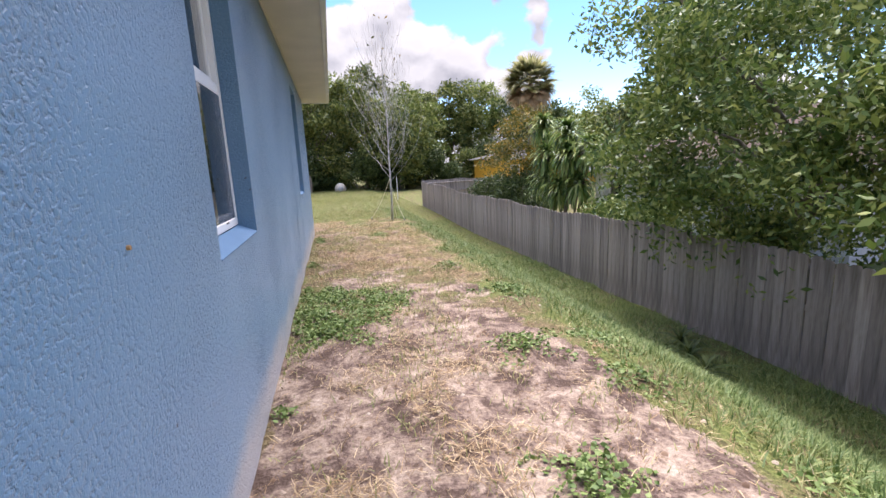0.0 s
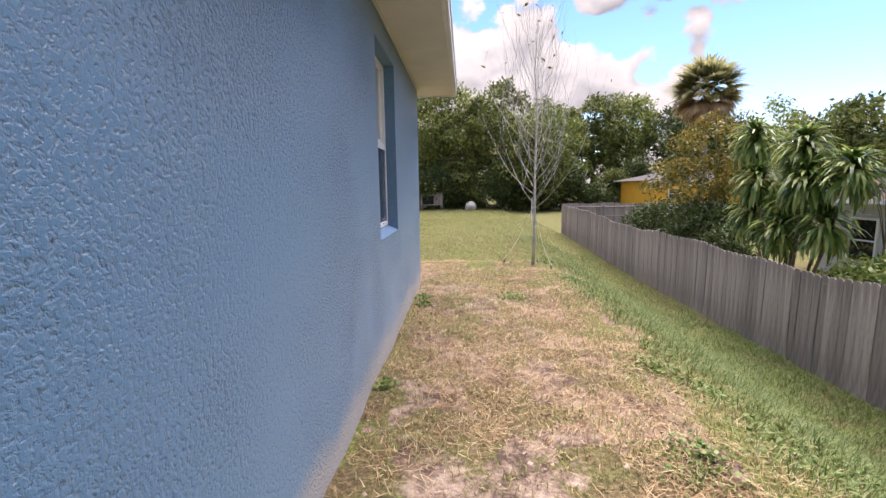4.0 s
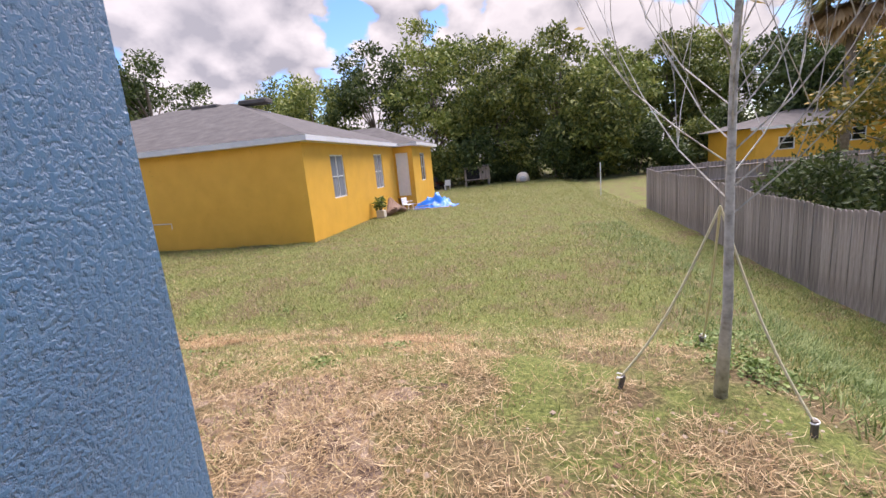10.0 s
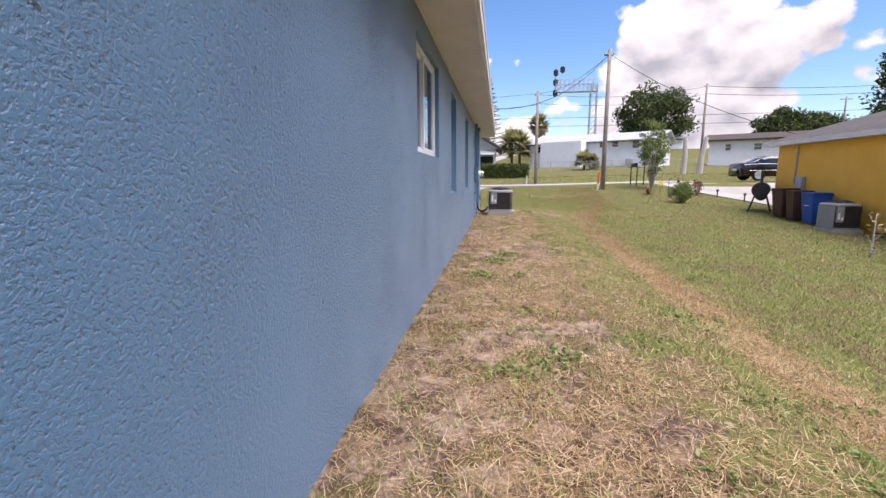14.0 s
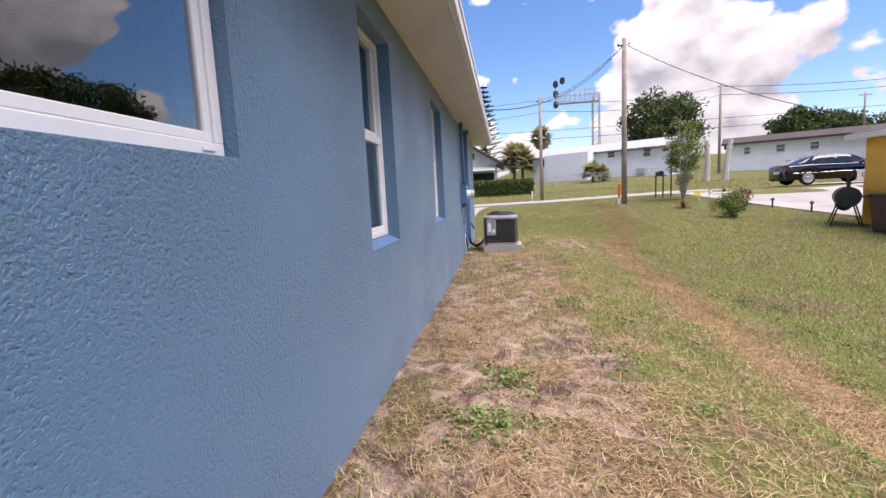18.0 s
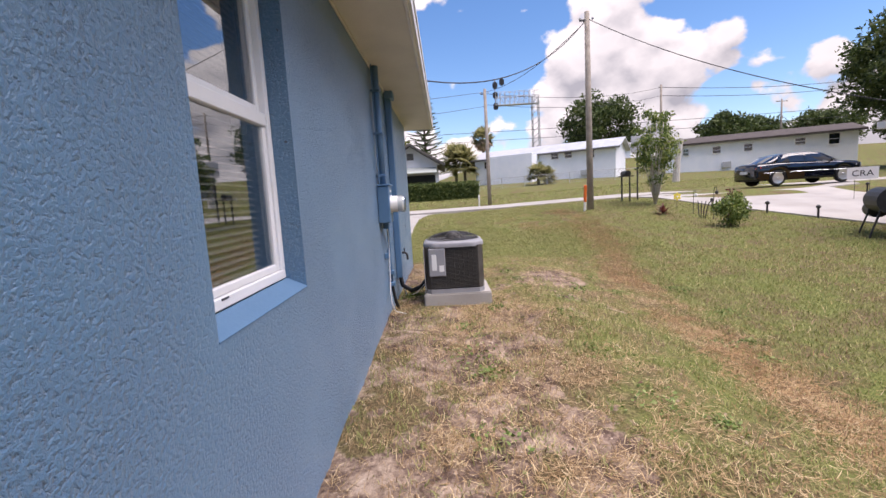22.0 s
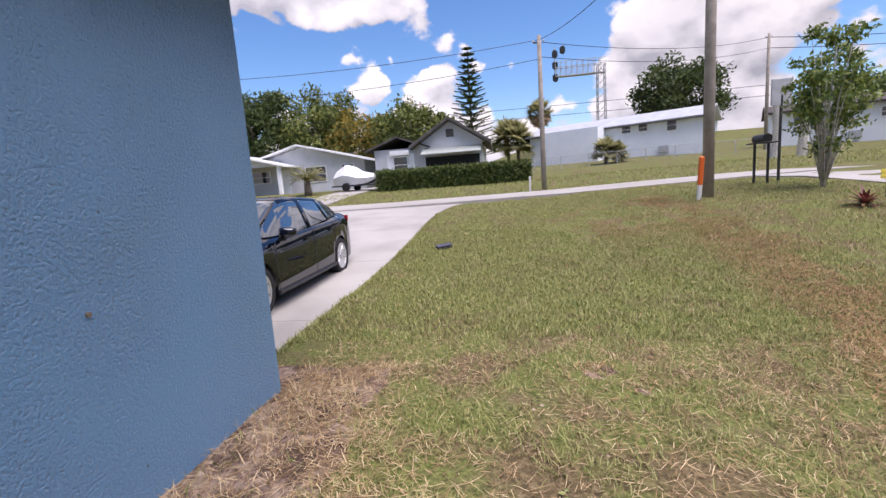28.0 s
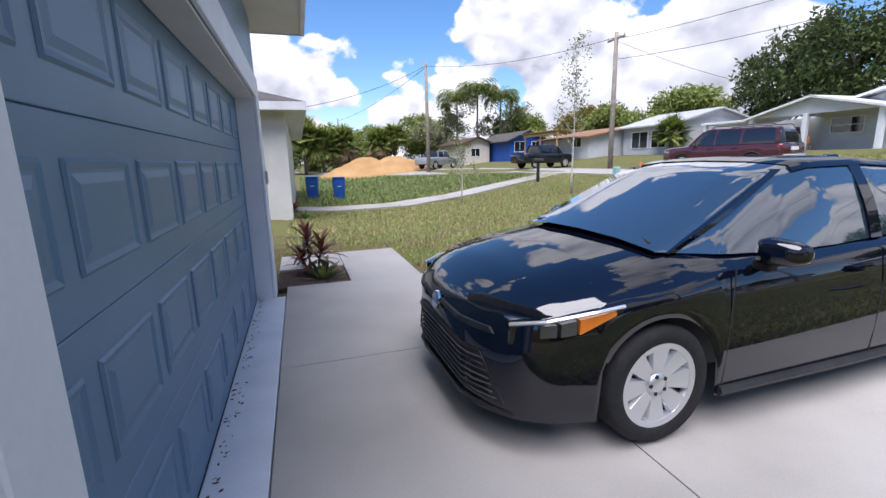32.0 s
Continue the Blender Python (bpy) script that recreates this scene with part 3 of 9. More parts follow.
def bareness(x, y, straw=True):
    """0 grass, 1 bare: high on the strips beside the house, and along the dry line further out."""
    x, y = np.asarray(x, float), np.asarray(y, float)
    a = (1 - smooth_step(1.7, 2.9, x)) * smooth_step(-0.8, 0.3, x) * (1 - smooth_step(1.9, 4.0, y)) * (0.55 + 0.25 * smooth_step(-5.0, -8.5, y))
    b = (1 - smooth_step(1.5, 2.8, y)) * (y > -0.5) * (1 - smooth_step(-0.2, 1.8, x)) * (1 - smooth_step(-14, -19, x)) * 0.58
    f = 0.75 * (1 - smooth_step(0.5, 1.1, y)) * (y > -0.5) * (x < -16.0) * (x > -18.6)
    line = np.interp(x, [-29, -24, -20.5, -18, -16, -12, 1], [5.4, 5.5, 5.0, 4.1, 3.6, 3.5, 3.1])
    c = (0.56 + 0.08 * (x < -13)) * np.exp(-((y - line) / np.where(x < -20, 0.75, 0.45)) ** 2) * (1 - smooth_step(-0.8, 1.6, x)) * (x > -28.5)
    d = 0.5 * np.exp(-(((x + 25.5) / 2.5) ** 2 + ((y - 4.2) / 1.6) ** 2))
    g = 0.9 * worn_patch(x, y)
    heap = 0.9 * np.exp(-(((x - 1.85) / 0.95) ** 2 + ((y - 1.0) / 0.85) ** 2))          # straw raked round the young tree
    lip = np.interp(y, [-9, -6.7, -5.6, -3.8, -2.0, -1.2, -0.3, 0.4], [1.9, 1.85, 1.86, 2.04, 2.37, 2.29, 2.09, 1.95])
    lip = 0.62 * np.exp(-((x - lip - 0.06 * np.sin(5 * y)) / 0.16) ** 2) * smooth_step(0.4, -0.4, y) * smooth_step(-9.5, -8.5, y)   # broken edge of the mound
    trod = np.interp(x, [-13.5, -12.5, -11.3, -9.9, -7.9, -7.0], [1.4, 1.26, 0.95, 0.93, 0.71, 0.66])
    trod = 0.62 * np.exp(-((y - trod - 0.08 * np.sin(2.3 * x)) / 0.24) ** 2) * smooth_step(-14.0, -13.0, x) * smooth_step(-6.2, -7.2, x)   # trodden sand
    spot = 0.6 * np.exp(-(((x - 0.6) / 0.4) ** 2 + ((y + 0.5) / 0.3) ** 2))
    e = 0.10 * (x < -15) * (x > -32) * (y > -0.6) * (y < 9)
    return np.clip(np.maximum.reduce([a, b, c, d, e, f, 0.6 * g, heap, lip, 0.8 * trod, spot] if straw else [g, a * (1 - smooth_step(-0.6, 0.5, y)), b, f, 0.4 * c, 0.5 * d, lip, b * 0.9 + trod * 0.35, spot + 0.3 * (spot > 0.1)]), 0, 1)


ground = build_ground(ground_material())
gv = np.empty(len(ground.data.vertices) * 3, np.float32)
ground.data.vertices.foreach_get("co", gv)
gv = gv.reshape(-1, 3)
attr = ground.data.attributes.new("bare", "FLOAT", "POINT")
attr.data.foreach_set("value", bareness(gv[:, 0], gv[:, 1], False).astype(np.float32))


def on_ground(x, y):
    """The height of the finished ground sheet, lumps and all."""
    x, y, Z = np.asarray(x, float), np.asarray(y, float), HEIGHTS["z"]
    i = np.clip(np.searchsorted(GX, x) - 1, 0, len(GX) - 2); j = np.clip(np.searchsorted(GY, y) - 1, 0, len(GY) - 2)
    a = (x - GX[i]) / (GX[i + 1] - GX[i]); b = (y - GY[j]) / (GY[j + 1] - GY[j])
    return (Z[i, j] * (1 - a) + Z[i + 1, j] * a) * (1 - b) + (Z[i, j + 1] * (1 - a) + Z[i + 1, j + 1] * a) * b


def gz(x, y):
    return float(on_ground(x, y))


def strip(name, pts, width, lift, mat, label, category):
    """A flat paved band along points (x, y), laid over the ground, with thickness."""
    bm = B()
    rows = []
    P = [Vector((*p, 0)) for p in pts]
    for i, p in enumerate(P):
        d = (P[min(i + 1, len(P) - 1)] - P[max(i - 1, 0)]).normalized()
        s = Vector((-d.y, d.x, 0))
        w = width[i] if isinstance(width, (list, tuple)) else width
        row = []
        for k in (-0.5, 0.5):
            q = p + s * w * k
            z = float(ground_z(q.x, q.y)) + lift
            row.append((bm.verts.new((q.x, q.y, z)), bm.verts.new((q.x, q.y, z - 0.25))))
        rows.append(row)
    for (a, b), (c, d) in zip(rows, rows[1:]):
        bm.faces.new((a[0], b[0], d[0], c[0]))
        bm.faces.new((a[0], c[0], c[1], a[1])); bm.faces.new((b[0], b[1], d[1], d[0]))
    bmesh.ops.recalc_face_normals(bm, faces=bm.faces)
    ob = mesh_object(name, bm, mat)
    return tagged(ob, label, category, kind="structure")


strip("road", [(-35.4, 140), (-35.4, 60), (-35.4, 30), (-35.4, 12), (-35.3, 4), (-35.3, -4), (-35.3, -12), (-35.2, -20), (-34.2, -28), (-32, -36), (-29, -44), (-25, -54), (-19, -68), (-8, -90), (10, -120)], 5.4, 0.06, ROAD, "pale worn residential street", "road")


# ---- the blue house ----
GAR = (-4.55, -0.38, 0.0, 2.08)      # garage opening: y from, y to, z from, z to
WIN_A = [(-8.12, -7.2, 1.09, 2.68), (-3.08, -2.16, 1.09, 2.68)]
WIN_B = [(-6.24, -4.76, 1.60, 2.68), (-8.47, -7.68, 1.09, 2.68), (-11.42, -10.54, 1.09, 2.68)]
WT = 0.22
MA = Matrix(((0, -1, 0, 0), (1, 0, 0, 0), (0, 0, 1, 0), (0, 0, 0, 1)))        # u -> y, depth -> -x
MB = Matrix(((1, 0, 0, 0), (0, -1, 0, 0), (0, 0, 1, 0), (0, 0, 0, 1)))        # u -> x, depth -> -y
MC = Matrix(((0, 1, 0, HX), (1, 0, 0, 0), (0, 0, 1, 0), (0, 0, 0, 1)))        # u -> y, depth -> +x
MD = Matrix(((1, 0, 0, 0), (0, 1, 0, HY), (0, 0, 1, 0), (0, 0, 0, 1)))
MG = Matrix(((1, 0, 0, 0), (0, 1, 0, GY1), (0, 0, 1, 0), (0, 0, 0, 1)))
MF = Matrix(((0, 1, 0, GX1), (1, 0, 0, 0), (0, 0, 1, 0), (0, 0, 0, 1)))
for nm, fm, u0, u1, holes, lab in (("wall_east", MA, HY, 0, WIN_A, "textured blue stucco rear wall with sandy base"),
                                   ("wall_north", MB, HX, -WT, WIN_B, "textured blue stucco side wall"),
                                   ("wall_west", MC, GY1, -WT, [GAR], "blue stucco front wall with the garage opening"),
                                   ("wall_garage_side", MG, HX + WT, GX1 + WT, [], "plain blue stucco wall beside the garage"),
                                   ("wall_front", MF, HY + WT, GY1, [], "plain blue stucco front wall set back"),
                                   ("wall_south", MD, GX1, -WT, [], "plain blue stucco wall")):
    tagged(mesh_object(nm, wall_mesh(B(), fm, u0, u1, -0.3, SOF, holes, WT), BLUE if nm == "wall_east" else BLUE_PLAIN), lab, "wall", kind="structure")

bm = B(); box(bm, GX1 + WT, -WT, HY + WT, -WT, -0.12, -0.02); box(bm, HX + WT, GX1 + WT - 0.001, GY1 + WT, -WT, -0.12, -0.02)
tagged(mesh_object("floor", bm, CONCRETE), "plain concrete floor inside the house", "floor", kind="structure")

OV = 0.54
bm = B()
box(bm, GX1 - OV, OV, HY - OV, OV, SOF, SOF + 0.02); box(bm, HX - OV, GX1 - OV - 0.0005, GY1 - OV, OV, SOF, SOF + 0.02)
tagged(mesh_object("ceiling", bm, SOFFIT), "off-white soffit under the eaves", "ceiling", kind="structure")


def hip_roof(bm, x0, x1, y0, y1, z, h):
    long_x = (x1 - x0) > (y1 - y0)
    half = min(x1 - x0, y1 - y0) / 2
    if long_x:
        ym = (y0 + y1) / 2
        r = [(x0 + half, ym, z + h), (x1 - half, ym, z + h)]
    else:
        xm = (x0 + x1) / 2
        r = [(xm, y0 + half, z + h), (xm, y1 - half, z + h)]
    c = [bm.verts.new(p) for p in ((x0, y0, z), (x1, y0, z), (x1, y1, z), (x0, y1, z))]
    a, b = bm.verts.new(r[0]), bm.verts.new(r[1])
    if long_x:
        for f in ((c[0], c[1], b, a), (c[1], c[2], b), (c[2], c[3], a, b), (c[3], c[0], a)):
            bm.faces.new(f)
    else:
        for f in ((c[0], c[1], a), (c[1], c[2], b, a), (c[2], c[3], b), (c[3], c[0], a, b)):
            bm.faces.new(f)
    bm.faces.new(list(reversed(c)))
    return bm


rb = hip_roof(B(), GX1 - OV - 0.03, OV + 0.03, HY - OV - 0.03, OV + 0.03, SOF + 0.19, 2.6)
hip_roof(rb, HX - OV - 0.03, GX1 + 3.0, GY1 - OV - 0.03, OV + 0.026, SOF + 0.186, 1.5)
tagged(mesh_object("roof", rb, SHINGLE), "grey shingle hip roof of the blue house", "roof", kind="structure")


def eave_trim(name, u_axis, a, b, at, out, z0, z1, mat, label):
    """A fascia board along an eave, with the drip edge and a thin bead on the soffit's rim."""
    ob = thing(name, pose(0, 0, 0), label, "fascia", kind="structure")
    for nm, d0, d1, q0, q1 in (("board", 0.0, 0.025, z0, z1), ("drip_edge", 0.026, 0.036, z1 - 0.05, z1 + 0.015), ("soffit_rim", -0.03, -0.001, z0 - 0.012, z0 + 0.004)):
        bm = B()
        lo, hi = sorted((at + out * d0, at + out * d1))
        if u_axis == "y":
            box(bm, lo, hi, a, b, q0, q1, 0.003)
        else:
            box(bm, a, b, lo, hi, q0, q1, 0.003)
        part(nm, bm, mat, ob)
    return ob


eave_trim("fascia_east", "y", HY - OV, OV + 0.026, OV, 1, SOF + 0.0, SOF + 0.18, FASCIA, "pale fascia board along the rear eave")
eave_trim("fascia_north", "x", HX - OV, OV - 0.002, OV, 1, SOF + 0.0, SOF + 0.18, FASCIA, "pale fascia board along the side eave")
eave_trim("fascia_south", "x", HX - OV - 0.026, GX1 - OV, GY1 - OV, -1, SOF + 0.0, SOF + 0.18, FASCIA, "pale fascia board on the garage side eave")
eave_trim("fascia_west", "y", GY1 - OV, OV - 0.002, HX - OV, -1, SOF + 0.0, SOF + 0.18, FASCIA, "pale fascia board along the front eave")
# trim strip where the wall meets the soffit
for nm, ext in (("trim_east", (0.002, 0.02, HY, 0.0)), ("trim_north", (HX, 0.0, 0.002, 0.02))):
    bm = B(); box(bm, *ext, SOF - 0.03, SOF - 0.002, 0.004)
    tagged(mesh_object(nm, bm, SOFFIT), "thin trim under the soffit", "trim", kind="structure")


def window(fm, u0, u1, z0, z1, style, label, num):
    """A recessed white vinyl window with blinds behind dark glass. fm maps (u, depth, z)."""
    w = thing("window_%d" % num, pose(0, 0, 0), label, "window", kind="structure")
    d0 = 0.10 if style == 'hung' else 0.05
    def bx(nm, a, b, dA, dB, c, d, mat, bev=0.004, lab=""):
        bm = B(); box(bm, a, b, dA, dB, c, d, bev, fm)
        bmesh.ops.recalc_face_normals(bm, faces=bm.faces)
        return part(nm, bm, mat, w, lab)
    # sloped sill of painted stucco, a little wider than the opening
    bm = B()
    e = 0.0
    q = [fm @ Vector(v) for v in ((u0 - e, -0.003, z0 - 0.006), (u1 + e, -0.003, z0 - 0.006), (u1 + e, -0.003, z0 - 0.001), (u0 - e, -0.003, z0 - 0.001),
                                   (u0, d0 - 0.002, z0 + 0.046), (u1, d0 - 0.002, z0 + 0.046), (u1, d0 - 0.002, z0 - 0.002), (u0, d0 - 0.002, z0 - 0.002))]
    vs = [bm.verts.new(p) for p in q]
    for f in ((0, 1, 2, 3), (3, 2, 5, 4), (0, 3, 4, 7), (1, 6, 5, 2), (0, 7, 6, 1)):
        bm.faces.new([vs[i] for i in f])
    bmesh.ops.recalc_face_normals(bm, faces=bm.faces)
    if style == "hung":
        part("sill", bm, BLUE_SMOOTH, w, "blue painted sloping sill")
    else:
        bm.free()
    zs = z0 + (0.048 if style == "hung" else 0.003)
    t = 0.045
    for nm, a, b, c, d in (("frame_jamb", u0 + 0.003, u0 + t, zs + t, z1 - t), ("frame_jamb", u1 - t, u1 - 0.003, zs + t, z1 - t),
                           ("frame_sill", u0 + 0.003, u1 - 0.003, zs, zs + t), ("frame_head", u0 + 0.003, u1 - 0.003, z1 - t, z1 - 0.003)):
        bx(nm, a, b, d0, d0 + 0.075, c, d, WHITE)
    iu0, iu1, iz0, iz1 = u0 + t, u1 - t, zs + t, z1 - t
    s = 0.035
    if style == "hung":
        zm = (iz0 + iz1) / 2
        bx("meeting_rail", iu0, iu1, d0 + 0.005, d0 + 0.055, zm - 0.03, zm + 0.03, WHITE)
        for a, b in ((iz0, zm - 0.03), (zm + 0.03, iz1)):
            lower = a == iz0
            dd = d0 + (0.012 if lower else 0.03)
            bx("sash_stile", iu0 + 0.002, iu0 + s, dd, dd + 0.03, a + 0.002, b - 0.002, WHITE)
            bx("sash_stile", iu1 - s, iu1 - 0.002, dd, dd + 0.03, a + 0.002, b - 0.002, WHITE)
            bx("sash_rail", iu0 + s, iu1 - s, dd, dd + 0.03, a + 0.002, a + s, WHITE)
            pn = bx("pane", iu0 + s, iu1 - s, dd + 0.012, dd + 0.016, a + s, b - 0.002, PANE, 0)
            pn.visible_shadow = False
        if fm is MA:
            sc = bx("insect_screen", iu0 + 0.004, iu1 - 0.004, d0 + 0.003, d0 + 0.006, iz0 + 0.004, zm - 0.032, MESH, 0, "grey insect screen")
            sc.visible_shadow = False
        bx("latch", iu0 + (iu1 - iu0) * 0.7, iu0 + (iu1 - iu0) * 0.7 + 0.05, d0 - 0.004, d0 + 0.008, iz0 - 0.012, iz0 - 0.004, DARK_METAL, 0.001)
    else:
        um = (iu0 + iu1) / 2
        for a, b, dd in ((iu0, um + 0.02, d0 + 0.010), (um - 0.02, iu1, d0 + 0.042)):
            bx("sash_stile", a + 0.002, a + s, dd, dd + 0.03, iz0 + 0.002, iz1 - 0.002, WHITE)
            bx("sash_stile", b - s, b - 0.002, dd, dd + 0.03, iz0 + 0.002, iz1 - 0.002, WHITE)
            bx("sash_rail", a + s, b - s, dd, dd + 0.03, iz0 + 0.002, iz0 + s, WHITE)
            bx("sash_rail", a + s, b - s, dd, dd + 0.03, iz1 - s, iz1 - 0.002, WHITE)
            pn = bx("pane", a + s, b - s, dd + 0.012, dd + 0.016, iz0 + s, iz1 - s, PANE, 0)
            pn.visible_shadow = False
        bx("latch", u0 + 0.06, u0 + 0.12, d0 - 0.006, d0 + 0.001, zs + 0.016, zs + 0.028, WHITE, 0.001)
    # horizontal blind behind the glass, in two lengths as it hangs
    if style == "hung":
        n = int((iz1 - iz0 - 0.05) / 0.030)
        bm = B()
        box(bm, iu0 + 0.02, iu1 - 0.02, d0 + 0.086, d0 + 0.116, iz1 - 0.03, iz1 - 0.004, 0.003, fm)
        part("blind_headrail", bm, BLIND, w)
        bm = B()
        for k in range(2):
            c = iu0 + (iu1 - iu0) * (0.2 + 0.6 * k)
            box(bm, c - 0.002, c + 0.002, d0 + 0.099, d0 + 0.103, iz0 + 0.02, iz1 - 0.03, 0, fm)
        part("blind_cord", bm, BLIND, w)
        base = None
        for k in range(n):
            z = iz0 + 0.03 + k * 0.030
            if base is None:
                bm = B(); box(bm, iu0 + 0.02, iu1 - 0.02, -0.0135, 0.0135, -0.0008, 0.0008, 0, None)
                for v in bm.verts:
                    v.co = Vector((v.co.x, v.co.y * math.cos(0.45), v.co.z + v.co.y * math.sin(0.45)))
                for v in bm.verts:
                    v.co = fm.to_3x3() @ v.co
                base = part("blind_slat", bm, BLIND, w)
                base.location = fm @ Vector((0, d0 + 0.101, z))
            else:
                o = base.copy(); scene.collection.objects.link(o)
                o.location = fm @ Vector((0, d0 + 0.101, z))
    # near-black sheet behind, standing in for the shade of the unlit room
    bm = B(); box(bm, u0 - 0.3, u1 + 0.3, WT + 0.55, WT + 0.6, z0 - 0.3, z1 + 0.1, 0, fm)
    part("room_shade_sheet", bm, DARK, w)
    return w


num = 1
for (u0, u1, z0, z1) in WIN_A:
    window(MA, u0, u1, z0, z1, "hung", "white vinyl single-hung window with dark blinds in blue stucco", num); num += 1
for i, (u0, u1, z0, z1) in enumerate(WIN_B):
    window(MB, u0, u1, z0, z1, "slide" if i == 0 else "hung",
           "white vinyl sliding window high in the blue wall" if i == 0 else "white vinyl single-hung window with dark blinds in blue stucco", num); num += 1


# ---- garage door and its trim ----
def garage():
    y0, y1, z0, z1 = GAR
    dx = HX + 0.17
    g = thing("garage_door", pose(dx, 0, 0), "blue painted panelled overhead garage door, shut", "garage door", kind="structure")
    rows, h = 4, (z1 - 0.02) / 4
    for r in range(rows):
        sec = B()
        box(sec, 0.0, 0.045, y0 + 0.01, y1 - 0.01, 0.015 + r * h, r * h + h + 0.0125, 0.003)
        s = part("door_section", sec, BLUE_DOOR, g)
        n = 8
        pw = (y1 - y0 - 0.02) / n
        for k in range(n):
            a, b = y0 + 0.01 + k * pw + 0.045, y0 + 0.01 + (k + 1) * pw - 0.045
            c, d = 0.015 + r * h + 0.11, 0.015 + r * h + h - 0.11
            bm = B()
            # raised panel: a rim, a groove and a pillowed field
            v = lambda q, i: [bm.verts.new((q, yy, zz)) for yy, zz in ((a + i, c + i), (b - i, c + i), (b - i, d - i), (a + i, d - i))]  # noqa: E731
            loops = [v(-0.001, 0), v(-0.009, 0.010), v(-0.003, 0.028), v(-0.003, 0.038), v(-0.009, 0.066)]
            for p, q in zip(loops, loops[1:]):
                for i in range(4):
                    bm.faces.new((p[i], p[(i + 1) % 4], q[(i + 1) % 4], q[i]))
            bm.faces.new(loops[-1])
            bmesh.ops.recalc_face_normals(bm, faces=bm.faces)
            part("panel", bm, BLUE_DOOR, s)
    bm = B(); box(bm, -0.01, 0.02, y0 + 0.01, y1 - 0.01, 0.001, 0.014, 0.003)
    part("rubber_seal", bm, BLACK_PLASTIC, g)
    t = thing("garage_trim", pose(HX, 0, 0), "white painted trim boards round the garage opening", "trim", kind="structure")
    for nm, ya, yb, za, zb in (("jamb_board", y1, y1 + 0.15, 0.0, z1), ("jamb_board", y0 - 0.34, y0, 0.0, z1), ("head_board", y0 - 0.34, y1 + 0.15, z1 + 0.002, z1 + 0.22)):
        bm = B(); box(bm, -0.028, -0.002, ya, yb, za, zb, 0.004)
        part(nm, bm, TRIM, t)
    for nm, ya, yb, za, zb in (("jamb_return", y1 - 0.018, y1 - 0.002, 0.0, z1 - 0.002), ("jamb_return", y0 + 0.002, y0 + 0.02, 0.0, z1 - 0.002), ("head_return", y0 + 0.02, y1 - 0.018, z1 - 0.02, z1 - 0.002)):
        bm = B(); box(bm, 0.0, 0.165, ya, yb, za, zb, 0.002)
        part(nm, bm, TRIM if nm != "head_return" else SOFFIT, t)
    bm = B(); box(bm, -0.055, -0.029, y0 - 0.2, y0 - 0.12, 1.22, 1.36, 0.006)
    part("keypad", bm, GREY_METAL, t, "small grey plastic door keypad")
    bm = B(); box(bm, HX - 0.12, HX + 0.17, y0 - 0.02, y1 + 0.0, -0.1, 0.014, 0.004)
    tagged(mesh_object("garage_threshold", bm, varied("pale_painted_threshold", (0.5, 0.53, 0.58), (0.62, 0.65, 0.70), 3, 0.6, 0.2)), "pale painted concrete threshold of the garage", "threshold", kind="structure")


garage()


# ---- driveway slabs with joints ----
def driveway():
    d = thing("driveway", pose(0, 0, 0), "pale concrete driveway with saw-cut joints", "driveway", kind="structure")
    xs = [HX - 0.125, -20.02, -23.4, -26.8, -30.2, -32.75]
    ys = [DRIVE_Y0, -2.78, DRIVE_Y1]
    for i in range(len(xs) - 1):
        for j in range(2):
            bm = B()
            xa, xb, ya, yb = xs[i + 1] + 0.004, xs[i] - 0.004, ys[j] + 0.004, ys[j + 1] - 0.004
            k = 8
            top, bot = [], []
            for a in range(k + 1):
                x = xa + (xb - xa) * a / k
                # the apron widens at the street
                fl = max(0.0, (-27.5 - x)) ** 2 * 0.07
                e0 = ya - (fl if j == 0 else 0); e1 = yb + (fl * 0.35 if j == 1 else 0)
                z = float(drive_z(x))
                top.append((bm.verts.new((x, e0, z)), bm.verts.new((x, e1, z))))
                bot.append((bm.verts.new((x, e0, z - 0.12)), bm.verts.new((x, e1, z - 0.12))))
            for a in range(k):
                bm.faces.new((top[a][0], top[a + 1][0], top[a + 1][1], top[a][1]))
                for q in (0, 1):
                    f = (top[a][q], bot[a][q], bot[a + 1][q], top[a + 1][q])
                    bm.faces.new(f if q else tuple(reversed(f)))
            for a in (0, k):
                bm.faces.new((top[a][0], top[a][1], bot[a][1], bot[a][0]))
            bmesh.ops.recalc_face_normals(bm, faces=bm.faces)
            part("slab", bm, CONCRETE, d)
    # front walk with the corner planting bed beside the garage
    w = thing("front_walk", pose(0, 0, 0), "pale concrete front walk round a planting bed", "walkway", kind="structure")
    for x0, x1, y0, y1 in ((-19.92, -19.03, -6.85, -5.01), (-19.03 + 0.006, HX - 0.005, -6.85, -5.9)):
        bm = B(); box(bm, x0, x1, y0, y1, -0.12, 0.0, 0.006)
        part("slab", bm, CONCRETE, w)


driveway()


